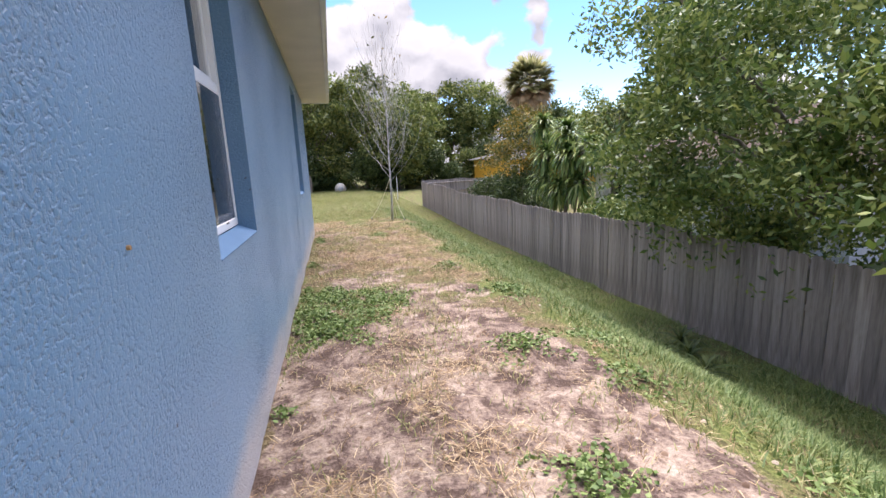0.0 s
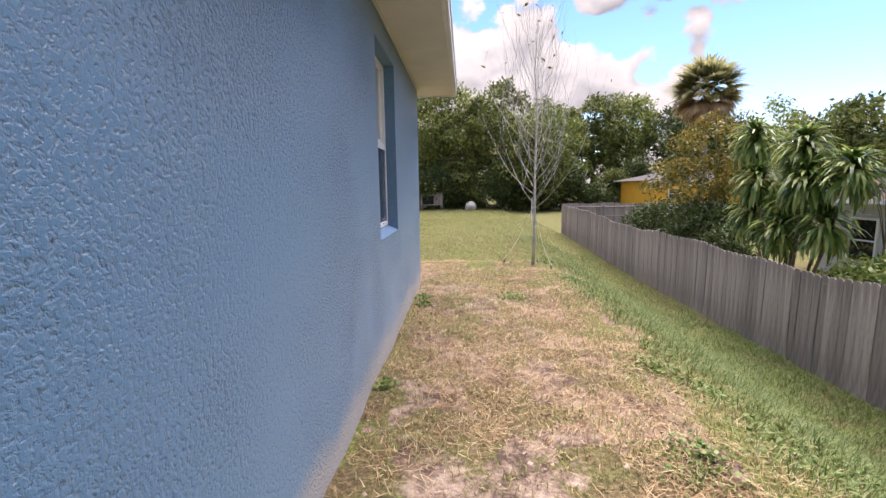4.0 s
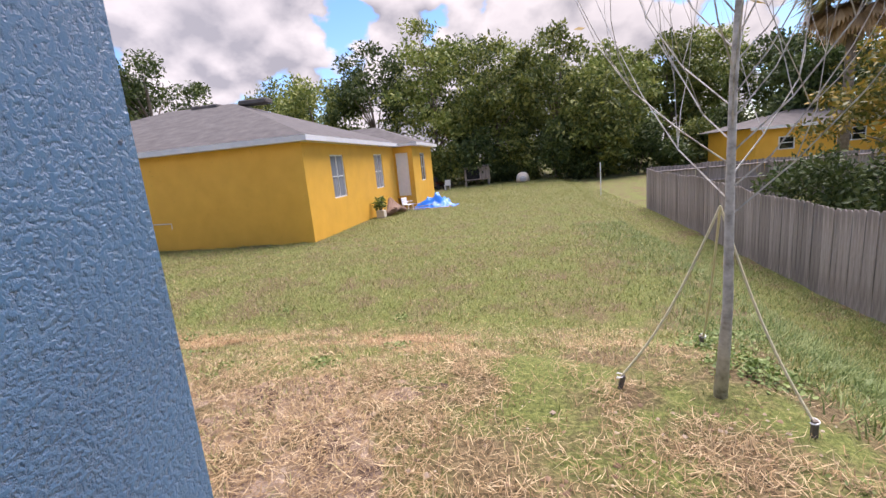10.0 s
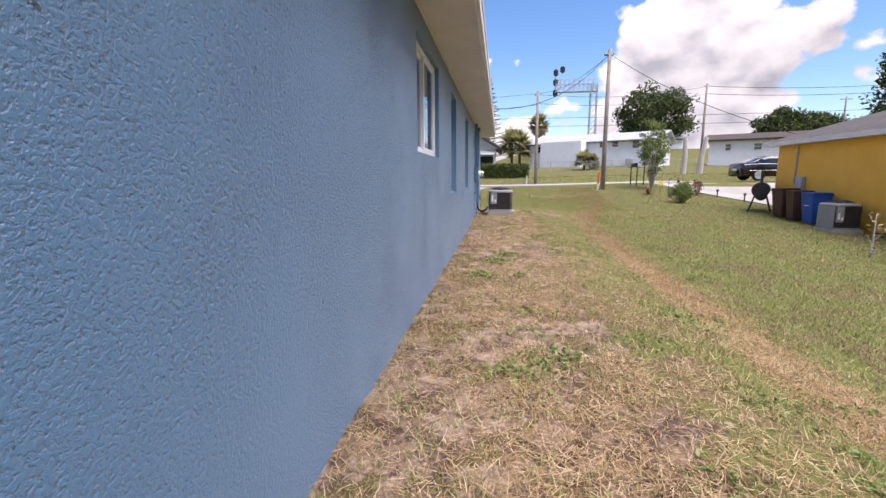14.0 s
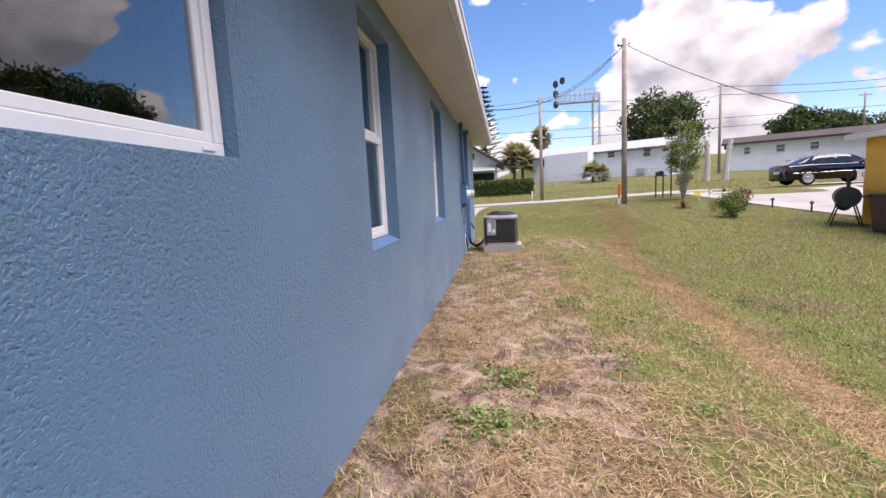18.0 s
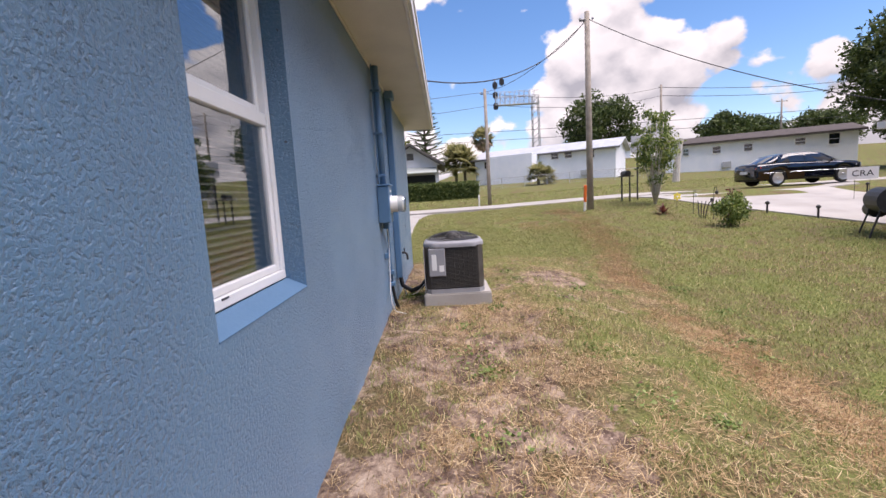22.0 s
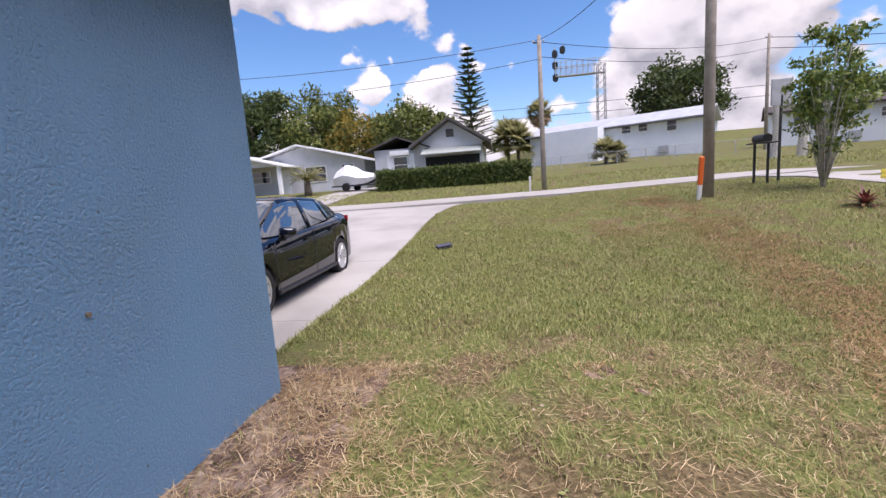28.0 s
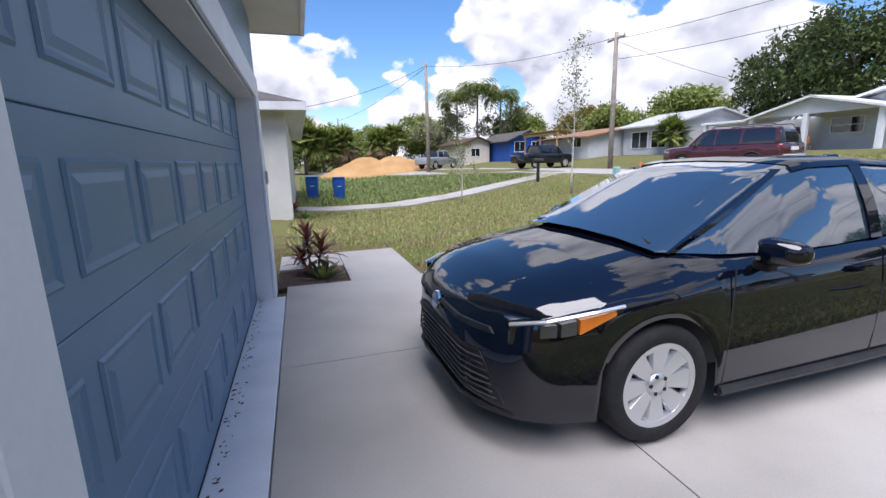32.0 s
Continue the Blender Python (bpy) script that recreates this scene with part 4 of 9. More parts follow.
# ---- wooden fence ----
def fence_line(p0, p1, label, back=True):
    p0, p1 = Vector((*p0, 0)), Vector((*p1, 0))
    d = (p1 - p0); n = int(d.length / 0.142); d.normalize()
    ang = math.atan2(d.y, d.x)
    f = thing("fence", pose(0, 0, 0), label, "fence")
    rng = random.Random(7)
    meshes = []
    for v in range(6):
        bm = B()
        h = 1.72 + rng.uniform(-0.02, 0.02)
        w = 0.0708 - rng.random() * 0.002
        pts = [(-w, 0), (w, 0), (w, h - 0.04), (w - 0.03, h), (-w + 0.03, h), (-w, h - 0.04)]
        lean = rng.uniform(-0.006, 0.006)
        fr = [bm.verts.new((x + lean * z, -0.009 + 0.004 * math.sin(3 * z + v), z)) for x, z in pts]
        bk = [bm.verts.new((x + lean * z, 0.009 + 0.004 * math.sin(3 * z + v), z)) for x, z in pts]
        bm.faces.new(fr); bm.faces.new(list(reversed(bk)))
        for i in range(6):
            bm.faces.new((fr[i], bk[i], bk[(i + 1) % 6], fr[(i + 1) % 6]))
        bmesh.ops.recalc_face_normals(bm, faces=bm.faces)
        me = bpy.data.meshes.new("board"); bm.to_mesh(me); bm.free(); me.materials.append(WOOD)
        meshes.append(me)
    for i in range(n):
        c = p0 + d * (i + 0.5) * 0.142
        z = float(ground_z(c.x, c.y))
        sag = 0.04 * math.sin(i * 0.11) + 0.025 * math.sin(i * 0.37 + 1)
        o = new("board", meshes[rng.randrange(6)])
        o.parent = f
        o.matrix_basis = pose(c.x, c.y, z - 0.03 + sag, rng.uniform(-0.6, 0.6), rng.uniform(-0.25, 0.25), math.degrees(ang) + rng.uniform(-1.5, 1.5))
    s = Vector((-d.y, d.x, 0)) * (-1 if back else 1)
    for hh in (0.35, 0.95, 1.5):
        bm = B()
        pts = []
        for k in range(0, n + 1, 17):
            c = p0 + d * k * 0.142 + s * 0.045
            pts.append((c.x, c.y, float(ground_z(c.x, c.y)) + hh))
        tube(bm, pts, 0.04, 4)
        part("rail", bm, WOOD, f)
    for k in range(0, n + 1, 17):
        c = p0 + d * k * 0.142 + s * 0.11
        z = float(ground_z(c.x, c.y))
        bm = B(); box(bm, c.x - 0.045, c.x + 0.045, c.y - 0.045, c.y + 0.045, z - 0.3, z + 1.58, 0.006)
        part("post", bm, WOOD, f)
    return f


fence_line((6.3, -13), (6.3, 19.3), "weathered grey wooden board fence along the lot line")
fence_line((6.35, 19.4), (16.0, 19.9), "weathered wooden cross fence behind the lot", True)


# ---- yellow house ----
def simple_window(parent, fm, u0, u1, z0, z1, bars=(1, 1), depth=0.08, pane=None):
    t = 0.06
    g = B(); box(g, u0 + t, u1 - t, 0.04, 0.05, z0 + t, z1 - t, 0, fm)
    bmesh.ops.recalc_face_normals(g, faces=g.faces)
    win = part("window", g, pane or CARGLASS, parent, "white framed window with curtains behind" if pane else "white framed window with dark glass")
    def bar(nm, a, b, d0, d1, c, d):
        w = B(); box(w, a, b, d0, d1, c, d, 0, fm)
        bmesh.ops.recalc_face_normals(w, faces=w.faces)
        part(nm, w, WHITE, win)
    for a, b, c, d in ((u0, u0 + t, z0, z1), (u1 - t, u1, z0, z1), (u0 + t, u1 - t, z0, z0 + t), (u0 + t, u1 - t, z1 - t, z1)):
        bar("frame_bar", a, b, -0.01, depth, c, d)
    nx, nz = bars
    for i in range(1, nx + 1):
        c = u0 + (u1 - u0) * i / (nx + 1); bar("mullion", c - 0.02, c + 0.02, 0.0, depth - 0.02, z0 + t, z1 - t)
    for i in range(1, nz + 1):
        c = z0 + (z1 - z0) * i / (nz + 1); bar("rail", u0 + t, u1 - t, 0.002, depth - 0.022, c - 0.02, c + 0.02)
    return win


def frame_wall(x, y, ang):
    """(u, depth, z) with u along the direction ang (degrees) from (x, y); depth to the left of it, into the wall."""
    c, s = math.cos(radians(ang)), math.sin(radians(ang))
    return Matrix(((c, -s, 0, x), (s, c, 0, y), (0, 0, 1, 0), (0, 0, 0, 1)))


def yellow_house():
    zb, ze = -1.55, 2.98
    h = thing("yellow_house", pose(0, 0, 0), "yellow stucco one-storey house with grey shingle roof", "house")
    X0, X1, Y0 = -27.85, -7.8, 16.2
    # side wall (south), back wall (east), wing
    south = frame_wall(X0, Y0, 0)
    u = lambda x: x - X0  # noqa: E731
    hs = [(u(-17.55), u(-16.85), 1.22, 2.55)]
    part("wall", wall_mesh(B(), south, 0, X1 - X0, zb, ze, hs, 0.2), YELLOW, h)
    simple_window(h, south @ pose(0, 0.05, 0), *hs[0], bars=(0, 1))
    east = frame_wall(X1, Y0 + 0.2, 90)
    he = [(2.55, 4.2, 0.35, 2.45), (9.2, 10.9, 0.35, 2.5)]
    part("wall", wall_mesh(B(), east, 0, 13.8, zb, ze, he, 0.2), YELLOW, h)
    for q in he:
        simple_window(h, east @ pose(0, 0.05, 0), *q, bars=(1, 1), pane=CURTAIN)
    wing_s = frame_wall(X1 + 0.001, Y0 + 14.0, 0)
    hd = [(0.12, 1.05, -0.55, 2.55)]
    part("wall", wall_mesh(B(), wing_s, 0, 1.4, zb, ze, hd, 0.2), YELLOW, h)
    bm = B(); box(bm, 0.14, 1.03, 0.06, 0.12, -0.55, 2.53, 0.005, wing_s)
    part("door", bm, WHITE, h, "white back door")
    wing_e = frame_wall(X1 + 1.4, Y0 + 14.2, 90)
    hw = [(2.4, 4.0, 0.35, 2.5)]
    part("wall", wall_mesh(B(), wing_e, 0, 7, zb, ze, hw, 0.2), YELLOW, h)
    simple_window(h, wing_e @ pose(0, 0.05, 0), *hw[0], bars=(1, 1))
    bm = B(); box(bm, X0, X0 + 0.2, Y0 + 0.2, Y0 + 21, zb, ze)
    part("wall", bm, YELLOW, h)
    bm = B(); box(bm, X0 + 0.2, X1 + 1.2, Y0 + 21.0, Y0 + 21.2, zb, ze)
    part("wall", bm, YELLOW, h)
    bm = B(); hip_roof(bm, X0 - 0.5, X1 + 0.5, Y0 - 0.5, Y0 + 16, ze + 0.24, 3.0)
    part("roof", bm, SHINGLE, h)
    bm = B(); hip_roof(bm, X0 + 6, X1 + 1.9, Y0 + 13.5, Y0 + 21.7, ze + 0.236, 1.6)
    part("roof", bm, SHINGLE, h)
    for e in ((X0 - 0.5, X1 + 0.5, Y0 - 0.5, Y0 + 15.9), (X1 - 3, X1 + 1.9, Y0 + 13.52, Y0 + 21.7)):
        bm = B(); box(bm, *e, ze + 0.001, ze + 0.235, 0.004)
        part("fascia", bm, FASCIA, h, "white eaves board")
    # ridge vents
    for a in (0, 3.2):
        bm = B(); box(bm, -18.2 + a, -16.4 + a, 23.2 + 0.3, 24.0 + 0.3, ze + 3.0, ze + 3.28, 0.05)
        part("ridge_vent", bm, SHINGLE_DARK, h)
    # down pipe, meter and conduits on the side wall
    bm = B(); box(bm, -19.85, -19.68, Y0 - 0.09, Y0 - 0.003, -1.0, 2.95, 0.01)
    part("down_pipe", bm, GREY_METAL, h, "grey downpipe")
    bm = B(); box(bm, -25.9, -25.4, Y0 - 0.2, Y0 - 0.003, 0.65, 1.35, 0.02)
    part("meter_box", bm, GREY_METAL, h)
    bm = B(); tube(bm, [(-25.9, Y0 - 0.06, 0.9), (-26.2, Y0 - 0.06, 1.0), (-26.2, Y0 - 0.06, 2.95)], 0.04)
    part("conduit", bm, GREY_METAL, h)
    bm = B(); tube(bm, [(-19.6, Y0 - 0.08, -0.2), (-19.3, Y0 - 0.2, -0.4), (-19.2, Y0 - 0.1, -0.8), (-20.2, Y0 - 0.5, -0.85)], 0.035)
    part("pipe", bm, BLACK_PLASTIC, h)
    bm = B(); tube(bm, [(-16.9, Y0 - 0.05, -0.05), (-16.8, Y0 - 0.05, 0.05), (-14.6, Y0 - 0.05, 0.0), (-14.6, Y0 - 0.05, -0.25)], 0.02)
    part("pipe", bm, FASCIA, h)
    h.matrix_basis = YARD
    return h


# the yard of the yellow house is drawn large about this point and brought to its true size
YARD = Matrix.Translation((0.65, 0.1, 1.26)) @ Matrix.Scale(0.72, 4) @ Matrix.Translation((-0.65, -0.1, -1.26))
yellow_house()

# ---- cars ----
def lerp_table(t, x):
    xs, ys = zip(*t)
    return float(np.interp(x, xs, ys))


def wheel(parent, x, y, r, side, spokes, cover=None):
    """One road wheel: tyre, rim barrel, spoked cover and hub."""
    w = new("wheel"); w.parent = parent
    w.matrix_basis = pose(x, y, r, 90 if side < 0 else -90, 0, 0)   # local z points outwards
    bm = B()
    wd = 0.105
    lathe(bm, [(r * 0.66, -wd), (r * 0.93, -wd), (r * 0.985, -wd * 0.75), (r, -wd * 0.3), (r, wd * 0.3), (r * 0.985, wd * 0.75), (r * 0.93, wd), (r * 0.725, wd * 0.96), (r * 0.66, wd * 0.8)], 40, None, False)
    part("tyre", bm, RUBBER, w, smooth=True)
    bm = B()
    lathe(bm, [(r * 0.655, -wd * 0.8), (r * 0.655, wd * 0.55), (r * 0.60, wd * 0.45), (r * 0.1, wd * 0.40)], 32)
    part("rim", bm, BLACK_PLASTIC, w, smooth=True)
    bm = B()
    ring0 = []
    for k in range(40):
        a = 2 * math.pi * k / 40
        ring0.append((math.cos(a), math.sin(a)))
    for (r0, z0), (r1, z1) in (((r * 0.72, wd * 0.93), (r * 0.62, wd * 0.88)), ((r * 0.62, wd * 0.88), (r * 0.60, wd * 0.55))):
        for k in range(40):
            (c0, s0), (c1, s1) = ring0[k], ring0[(k + 1) % 40]
            quad(bm, (r0 * c0, r0 * s0, z0), (r0 * c1, r0 * s1, z0), (r1 * c1, r1 * s1, z1), (r1 * c0, r1 * s0, z1))
    part("wheel_cover", bm, cover or ALLOY, w)
    for k in range(spokes):
        bm = B()
        a = 2 * math.pi * k / spokes
        m = Matrix.Rotation(a, 4, "Z")
        hw0, hw1 = r * 0.075, r * 0.165
        q = [m @ Vector(p) for p in ((r * 0.12, -hw0, wd * 0.70), (r * 0.62, -hw1, wd * 0.86), (r * 0.62, hw1, wd * 0.86), (r * 0.12, hw0, wd * 0.70),
                                      (r * 0.12, -hw0 * 1.3, wd * 0.5), (r * 0.62, -hw1 * 1.2, wd * 0.6), (r * 0.62, hw1 * 1.2, wd * 0.6), (r * 0.12, hw0 * 1.3, wd * 0.5))]
        vs = [bm.verts.new(p) for p in q]
        for f in ((0, 1, 2, 3), (0, 4, 5, 1), (3, 2, 6, 7), (1, 5, 6, 2)):
            bm.faces.new([vs[i] for i in f])
        part("spoke", bm, cover or ALLOY, w)
    bm = B(); lathe(bm, [(r * 0.20, wd * 0.45), (r * 0.19, wd * 0.78), (r * 0.10, wd * 0.86), (0.002, wd * 0.86)], 20)
    part("hub", bm, cover or ALLOY, w, smooth=True)
    for k in range(5):
        a = 2 * math.pi * k / 5
        bm = B(); lathe(bm, [(0.011, wd * 0.7), (0.011, wd * 0.86), (0.002, wd * 0.87)], 8, Matrix.Translation((r * 0.15 * math.cos(a), r * 0.15 * math.sin(a), 0)))
        part("wheel_nut", bm, BLACK_PLASTIC, w)
    return w


def car(name, m, spec, label, category="car"):
    """A car from tables along its length (x forward): half width, underside, shoulder, upper line, roof and glass."""
    c = thing(name, m, label, category)
    P, R, wb = spec["paint"], spec["r"], spec["axles"]
    L0, L1 = spec["len"]
    W, TOP, SH = spec["width"], spec["top"], spec["shoulder"]
    xs = sorted(set(np.round(np.concatenate([np.linspace(L0, L1, 64)] + [np.linspace(a - R * 1.2, a + R * 1.2, 25) for a in wb]), 3)))
    RA = R * 1.13
    bm = B()
    rows = []
    for x in xs:
        w = lerp_table(W, x); top = lerp_table(TOP, x); sh = min(lerp_table(SH, x), top - 0.02); lo = lerp_table(spec["low"], x)
        zb = lo
        for a in wb:
            d = abs(x - a)
            if d < RA:
                zb = max(zb, R + math.sqrt(RA * RA - d * d))
        zb = min(zb, sh - 0.12)
        zc = zb + (sh - zb) * 0.30
        zd = zb + (sh - zb) * 0.68
        half = [(w * 0.985, zb), (w * 1.0, zc), (w * 0.997, zd), (w * 0.975, sh - 0.015), (w * 0.95, sh + 0.01), (w * 0.80, sh + (top - sh) * 0.72), (w * 0.45, sh + (top - sh) * 0.95), (0, top)]
        pts = [(-y, z) for y, z in half] + [(y, z) for y, z in reversed(half[:-1])]
        rows.append([bm.verts.new((x, y, z)) for y, z in pts])
    n = len(rows[0])
    for a, b in zip(rows, rows[1:]):
        for k in range(n - 1):
            bm.faces.new((a[k], b[k], b[k + 1], a[k + 1]))
    bm.faces.new(list(reversed(rows[0]))); bm.faces.new(rows[-1])
    bmesh.ops.recalc_face_normals(bm, faces=bm.faces)
    part("body", bm, P, c, smooth=True)
    bm = B(); box(bm, L0 + 0.25, L1 - 0.25, -0.60, 0.60, lerp_table(spec["low"], 0) + 0.01, 0.72)
    part("underbody", bm, BLACK_PLASTIC, c)
    for a in wb:
        for sd in (-1, 1):
            wy = sd * (lerp_table(W, a) - 0.115)
            wheel(c, a, wy, R, sd, spec.get("spokes", 8), spec.get("cover"))
    # greenhouse: glass shell, then roof skin and pillars over it
    G = spec["glass"]                 # rows of x, base half width, base z, top half width, top z
    gx = np.linspace(G[0][0], G[-1][0], 41)
    val = lambda k, x: float(np.interp(x, [g[0] for g in G], [g[k] for g in G]))  # noqa: E731
    bm = B(); rows = []
    def sect(x, grow=0.0):
        w0, z0, w1, z1 = (val(k, x) for k in (1, 2, 3, 4))
        z1 = max(z1, z0 + 0.005)
        bul = 0.02
        s = [(w0, z0), (w0 * 0.6 + w1 * 0.4 + bul, z0 * 0.6 + z1 * 0.4), (w0 * 0.2 + w1 * 0.8 + bul, z0 * 0.2 + z1 * 0.8), (w1, z1), (w1 * 0.6, z1 + 0.022), (0, z1 + 0.03)]
        return [(y + grow * (1 if i < 4 else 0), z + (grow if i >= 3 else 0)) for i, (y, z) in enumerate(s)]
    for x in gx:
        h = sect(x)
        rows.append([bm.verts.new((x, y, z)) for y, z in [(-y, z) for y, z in h] + list(reversed(h[:-1]))])
    for a, b in zip(rows, rows[1:]):
        for k in range(len(a) - 1):
            bm.faces.new((a[k], b[k], b[k + 1], a[k + 1]))
    bmesh.ops.recalc_face_normals(bm, faces=bm.faces)
    part("glass", bm, spec.get("glass_mat", CARGLASS), c, "dark tinted glass", smooth=True)
    x0, x1 = spec["roof"]
    bm = B(); rows = []
    for x in np.linspace(x0, x1, 24):
        q = sect(x, 0.006)
        h = [(q[2][0] * 0.4 + q[3][0] * 0.6, q[2][1] * 0.4 + q[3][1] * 0.6)] + q[3:]
        rows.append([bm.verts.new((x, y, z)) for y, z in [(-y, z) for y, z in h] + list(reversed(h[:-1]))])
    for a, b in zip(rows, rows[1:]):
        for k in range(len(a) - 1):
            bm.faces.new((a[k], b[k], b[k + 1], a[k + 1]))
    bmesh.ops.recalc_face_normals(bm, faces=bm.faces)
    part("roof", bm, P, c, smooth=True)
    for xa, xb, wdt in spec["pillars"]:
        # a pillar from the belt at xa to the roof edge at xb
        for sd in (-1, 1):
            bm = B(); pr = []
            for k in range(7):
                f = k / 6
                x = xa + (xb - xa) * f
                w0, z0 = val(1, xa), val(2, xa)
                w1, z1 = val(3, xb), val(4, xb)
                bul = 0.026 * math.sin(math.pi * min(1, f * 1.05)) + 0.010
                y, z = w0 + (w1 - w0) * f + bul, z0 + (z1 - z0) * f
                pr.append((bm.verts.new((x - wdt / 2, sd * y, z)), bm.verts.new((x + wdt / 2, sd * y, z)), bm.verts.new((x + wdt / 2, sd * (y - 0.035), z)), bm.verts.new((x - wdt / 2, sd * (y - 0.035), z))))
            for a, b in zip(pr, pr[1:]):
                for k in range(4):
                    bm.faces.new((a[k], a[(k + 1) % 4], b[(k + 1) % 4], b[k]))
            bmesh.ops.recalc_face_normals(bm, faces=bm.faces)
            part("pillar", bm, spec.get("pillar_mat", P), c)
    half_w = lambda x: lerp_table(W, x)  # noqa: E731
    for sd in (-1, 1):
        for x, zt in spec.get("seams", []):
            bm = B(); w = half_w(x)
            pts = [(x - 0.02 * k / 8, sd * (w * (0.962 + 0.034 * math.sin(math.pi * (0.25 + 0.5 * k / 8))) + 0.0025), 0.24 + (zt - 0.24) * k / 8) for k in range(9)]
            tube(bm, pts, 0.0045, 4)
            part("door_seam", bm, BLACK_PLASTIC, c)
        for x, z in spec.get("handles", []):
            bm = B(); w = half_w(x)
            box(bm, x - 0.10, x + 0.10, sd * (w * 0.995) - 0.012, sd * (w * 0.995) + 0.026, z - 0.018, z + 0.018, 0.012, None, 2)
            part("door_handle", bm, P, c)
        mx, mz = spec["mirror"]
        bm = B()
        bmesh.ops.create_uvsphere(bm, u_segments=16, v_segments=10, radius=1)
        w = half_w(mx)
        for v in bm.verts:
            q = v.co / sum(abs(t) ** 3.6 for t in v.co) ** (1 / 3.6)      # a rounded box, flatter behind
            v.co = Vector((mx + q.x * (0.075 if q.x > 0 else 0.035) - 0.03 * q.y * sd, sd * (w + 0.09) + q.y * 0.105, mz + q.z * (0.066 - 0.012 * q.y * sd)))
        mo = part("mirror", bm, P, c, smooth=True)
        bm = B(); box(bm, mx - 0.03, mx + 0.03, min(sd * (w - 0.05), sd * (w + 0.05)), max(sd * (w - 0.05), sd * (w + 0.05)), mz - 0.11, mz - 0.05, 0.01)
        part("mirror_stalk", bm, BLACK_PLASTIC, mo)
        for (xa, za, xb, zb, mat, nm, *hh) in spec.get("side_lamps", []):
            ha, hb = hh or (0.03, 0.05)
            lift = 0.010 if nm in ("marker_lamp", "lamp_lens") else 0.006
            bm = B(); wa, wb_ = half_w(xa), half_w(xb)
            q = [(xa, wa, za - ha), (xb, wb_, zb - hb), (xb, wb_, zb + hb), (xa, wa, za + ha)]
            vs = [bm.verts.new((x, sd * (y * 0.995 + lift), z)) for x, y, z in q] + [bm.verts.new((x, sd * (y * 0.9), z)) for x, y, z in q]
            for f in ((0, 1, 2, 3), (0, 4, 5, 1), (3, 2, 6, 7), (1, 5, 6, 2), (0, 3, 7, 4)):
                bm.faces.new([vs[i] for i in f])
            bmesh.ops.recalc_face_normals(bm, faces=bm.faces)
            part(nm, bm, mat, c)
    return c


AMBER = plain("amber_lens", (0.75, 0.20, 0.02), 0.15, 0, 0.7, 1.0)
REDLENS = plain("red_lens", (0.45, 0.01, 0.012), 0.15, 0, 0.7, 1.0)
LAMPGLASS = plain("clear_lamp_lens", (0.35, 0.37, 0.40), 0.08, 0.2, 1.0, 1.0)
DARKLENS = plain("dark_lamp_lens", (0.07, 0.075, 0.085), 0.08, 0.3, 1.0, 1.0)
PLATE = plain("white_plate", (0.7, 0.7, 0.68), 0.4)

COMPACT = dict(
    paint=BLACK_PAINT, glass_mat=SKYGLASS, r=0.318, axles=(-1.33, 1.40), len=(-2.30, 2.27),
    width=[(-2.30, 0.50), (-2.24, 0.66), (-2.10, 0.78), (-1.9, 0.835), (-1.35, 0.885), (0, 0.885), (1.0, 0.885), (1.35, 0.885), (1.75, 0.865), (2.0, 0.80), (2.14, 0.70), (2.23, 0.54), (2.27, 0.42)],
    low=[(-2.30, 0.42), (-2.2, 0.30), (-1.9, 0.24), (-1.0, 0.205), (1.0, 0.195), (1.9, 0.19), (2.2, 0.20), (2.27, 0.24)],
    shoulder=[(-2.30, 0.84), (-2.1, 0.95), (-1.5, 0.965), (0, 0.90), (1.0, 0.86), (1.6, 0.80), (2.0, 0.73), (2.27, 0.62)],
    top=[(-2.30, 1.00), (-2.24, 1.07), (-1.9, 1.085), (-1.6, 1.04), (1.0, 0.98), (1.2, 0.975), (1.6, 0.915), (1.95, 0.835), (2.14, 0.755), (2.27, 0.67)],
    glass=[(-1.98, 0.52, 1.055, 0.46, 1.06), (-1.55, 0.70, 1.03, 0.55, 1.22), (-1.05, 0.775, 1.0, 0.575, 1.355), (-0.35, 0.80, 0.955, 0.585, 1.405), (0.15, 0.805, 0.93, 0.585, 1.40), (0.50, 0.80, 0.925, 0.57, 1.335), (0.95, 0.765, 0.935, 0.60, 1.125), (1.30, 0.66, 0.955, 0.60, 0.965)],
    roof=(-1.10, 0.28), pillars=[(1.22, 0.36, 0.055), (-0.22, -0.26, 0.10), (-1.05, -0.92, 0.05), (-1.72, -1.18, 0.16)],
    seams=[(1.0, 0.88), (-0.20, 0.93), (-1.06, 0.96)], handles=[(0.02, 0.80), (-0.92, 0.83)], mirror=(0.80, 0.97), spokes=8,
    side_lamps=[(1.70, 0.742, 1.87, 0.685, AMBER, "marker_lamp", 0.010, 0.036), (1.66, 0.755, 2.15, 0.645, CARGLASS, "headlamp", 0.014, 0.062), (1.885, 0.685, 1.955, 0.672, DARKLENS, "lamp_lens", 0.034, 0.032), (1.975, 0.672, 2.04, 0.662, DARKLENS, "lamp_lens", 0.030, 0.028), (-2.24, 0.93, -1.95, 0.95, REDLENS, "tail_lamp")])
rear, front_w = Vector((-22.831, -1.308)), Vector((-20.131, -1.282))
hd = (front_w - rear).normalized()
mid_c = (rear + front_w) / 2 + Vector((hd.y, -hd.x)) * 0.79
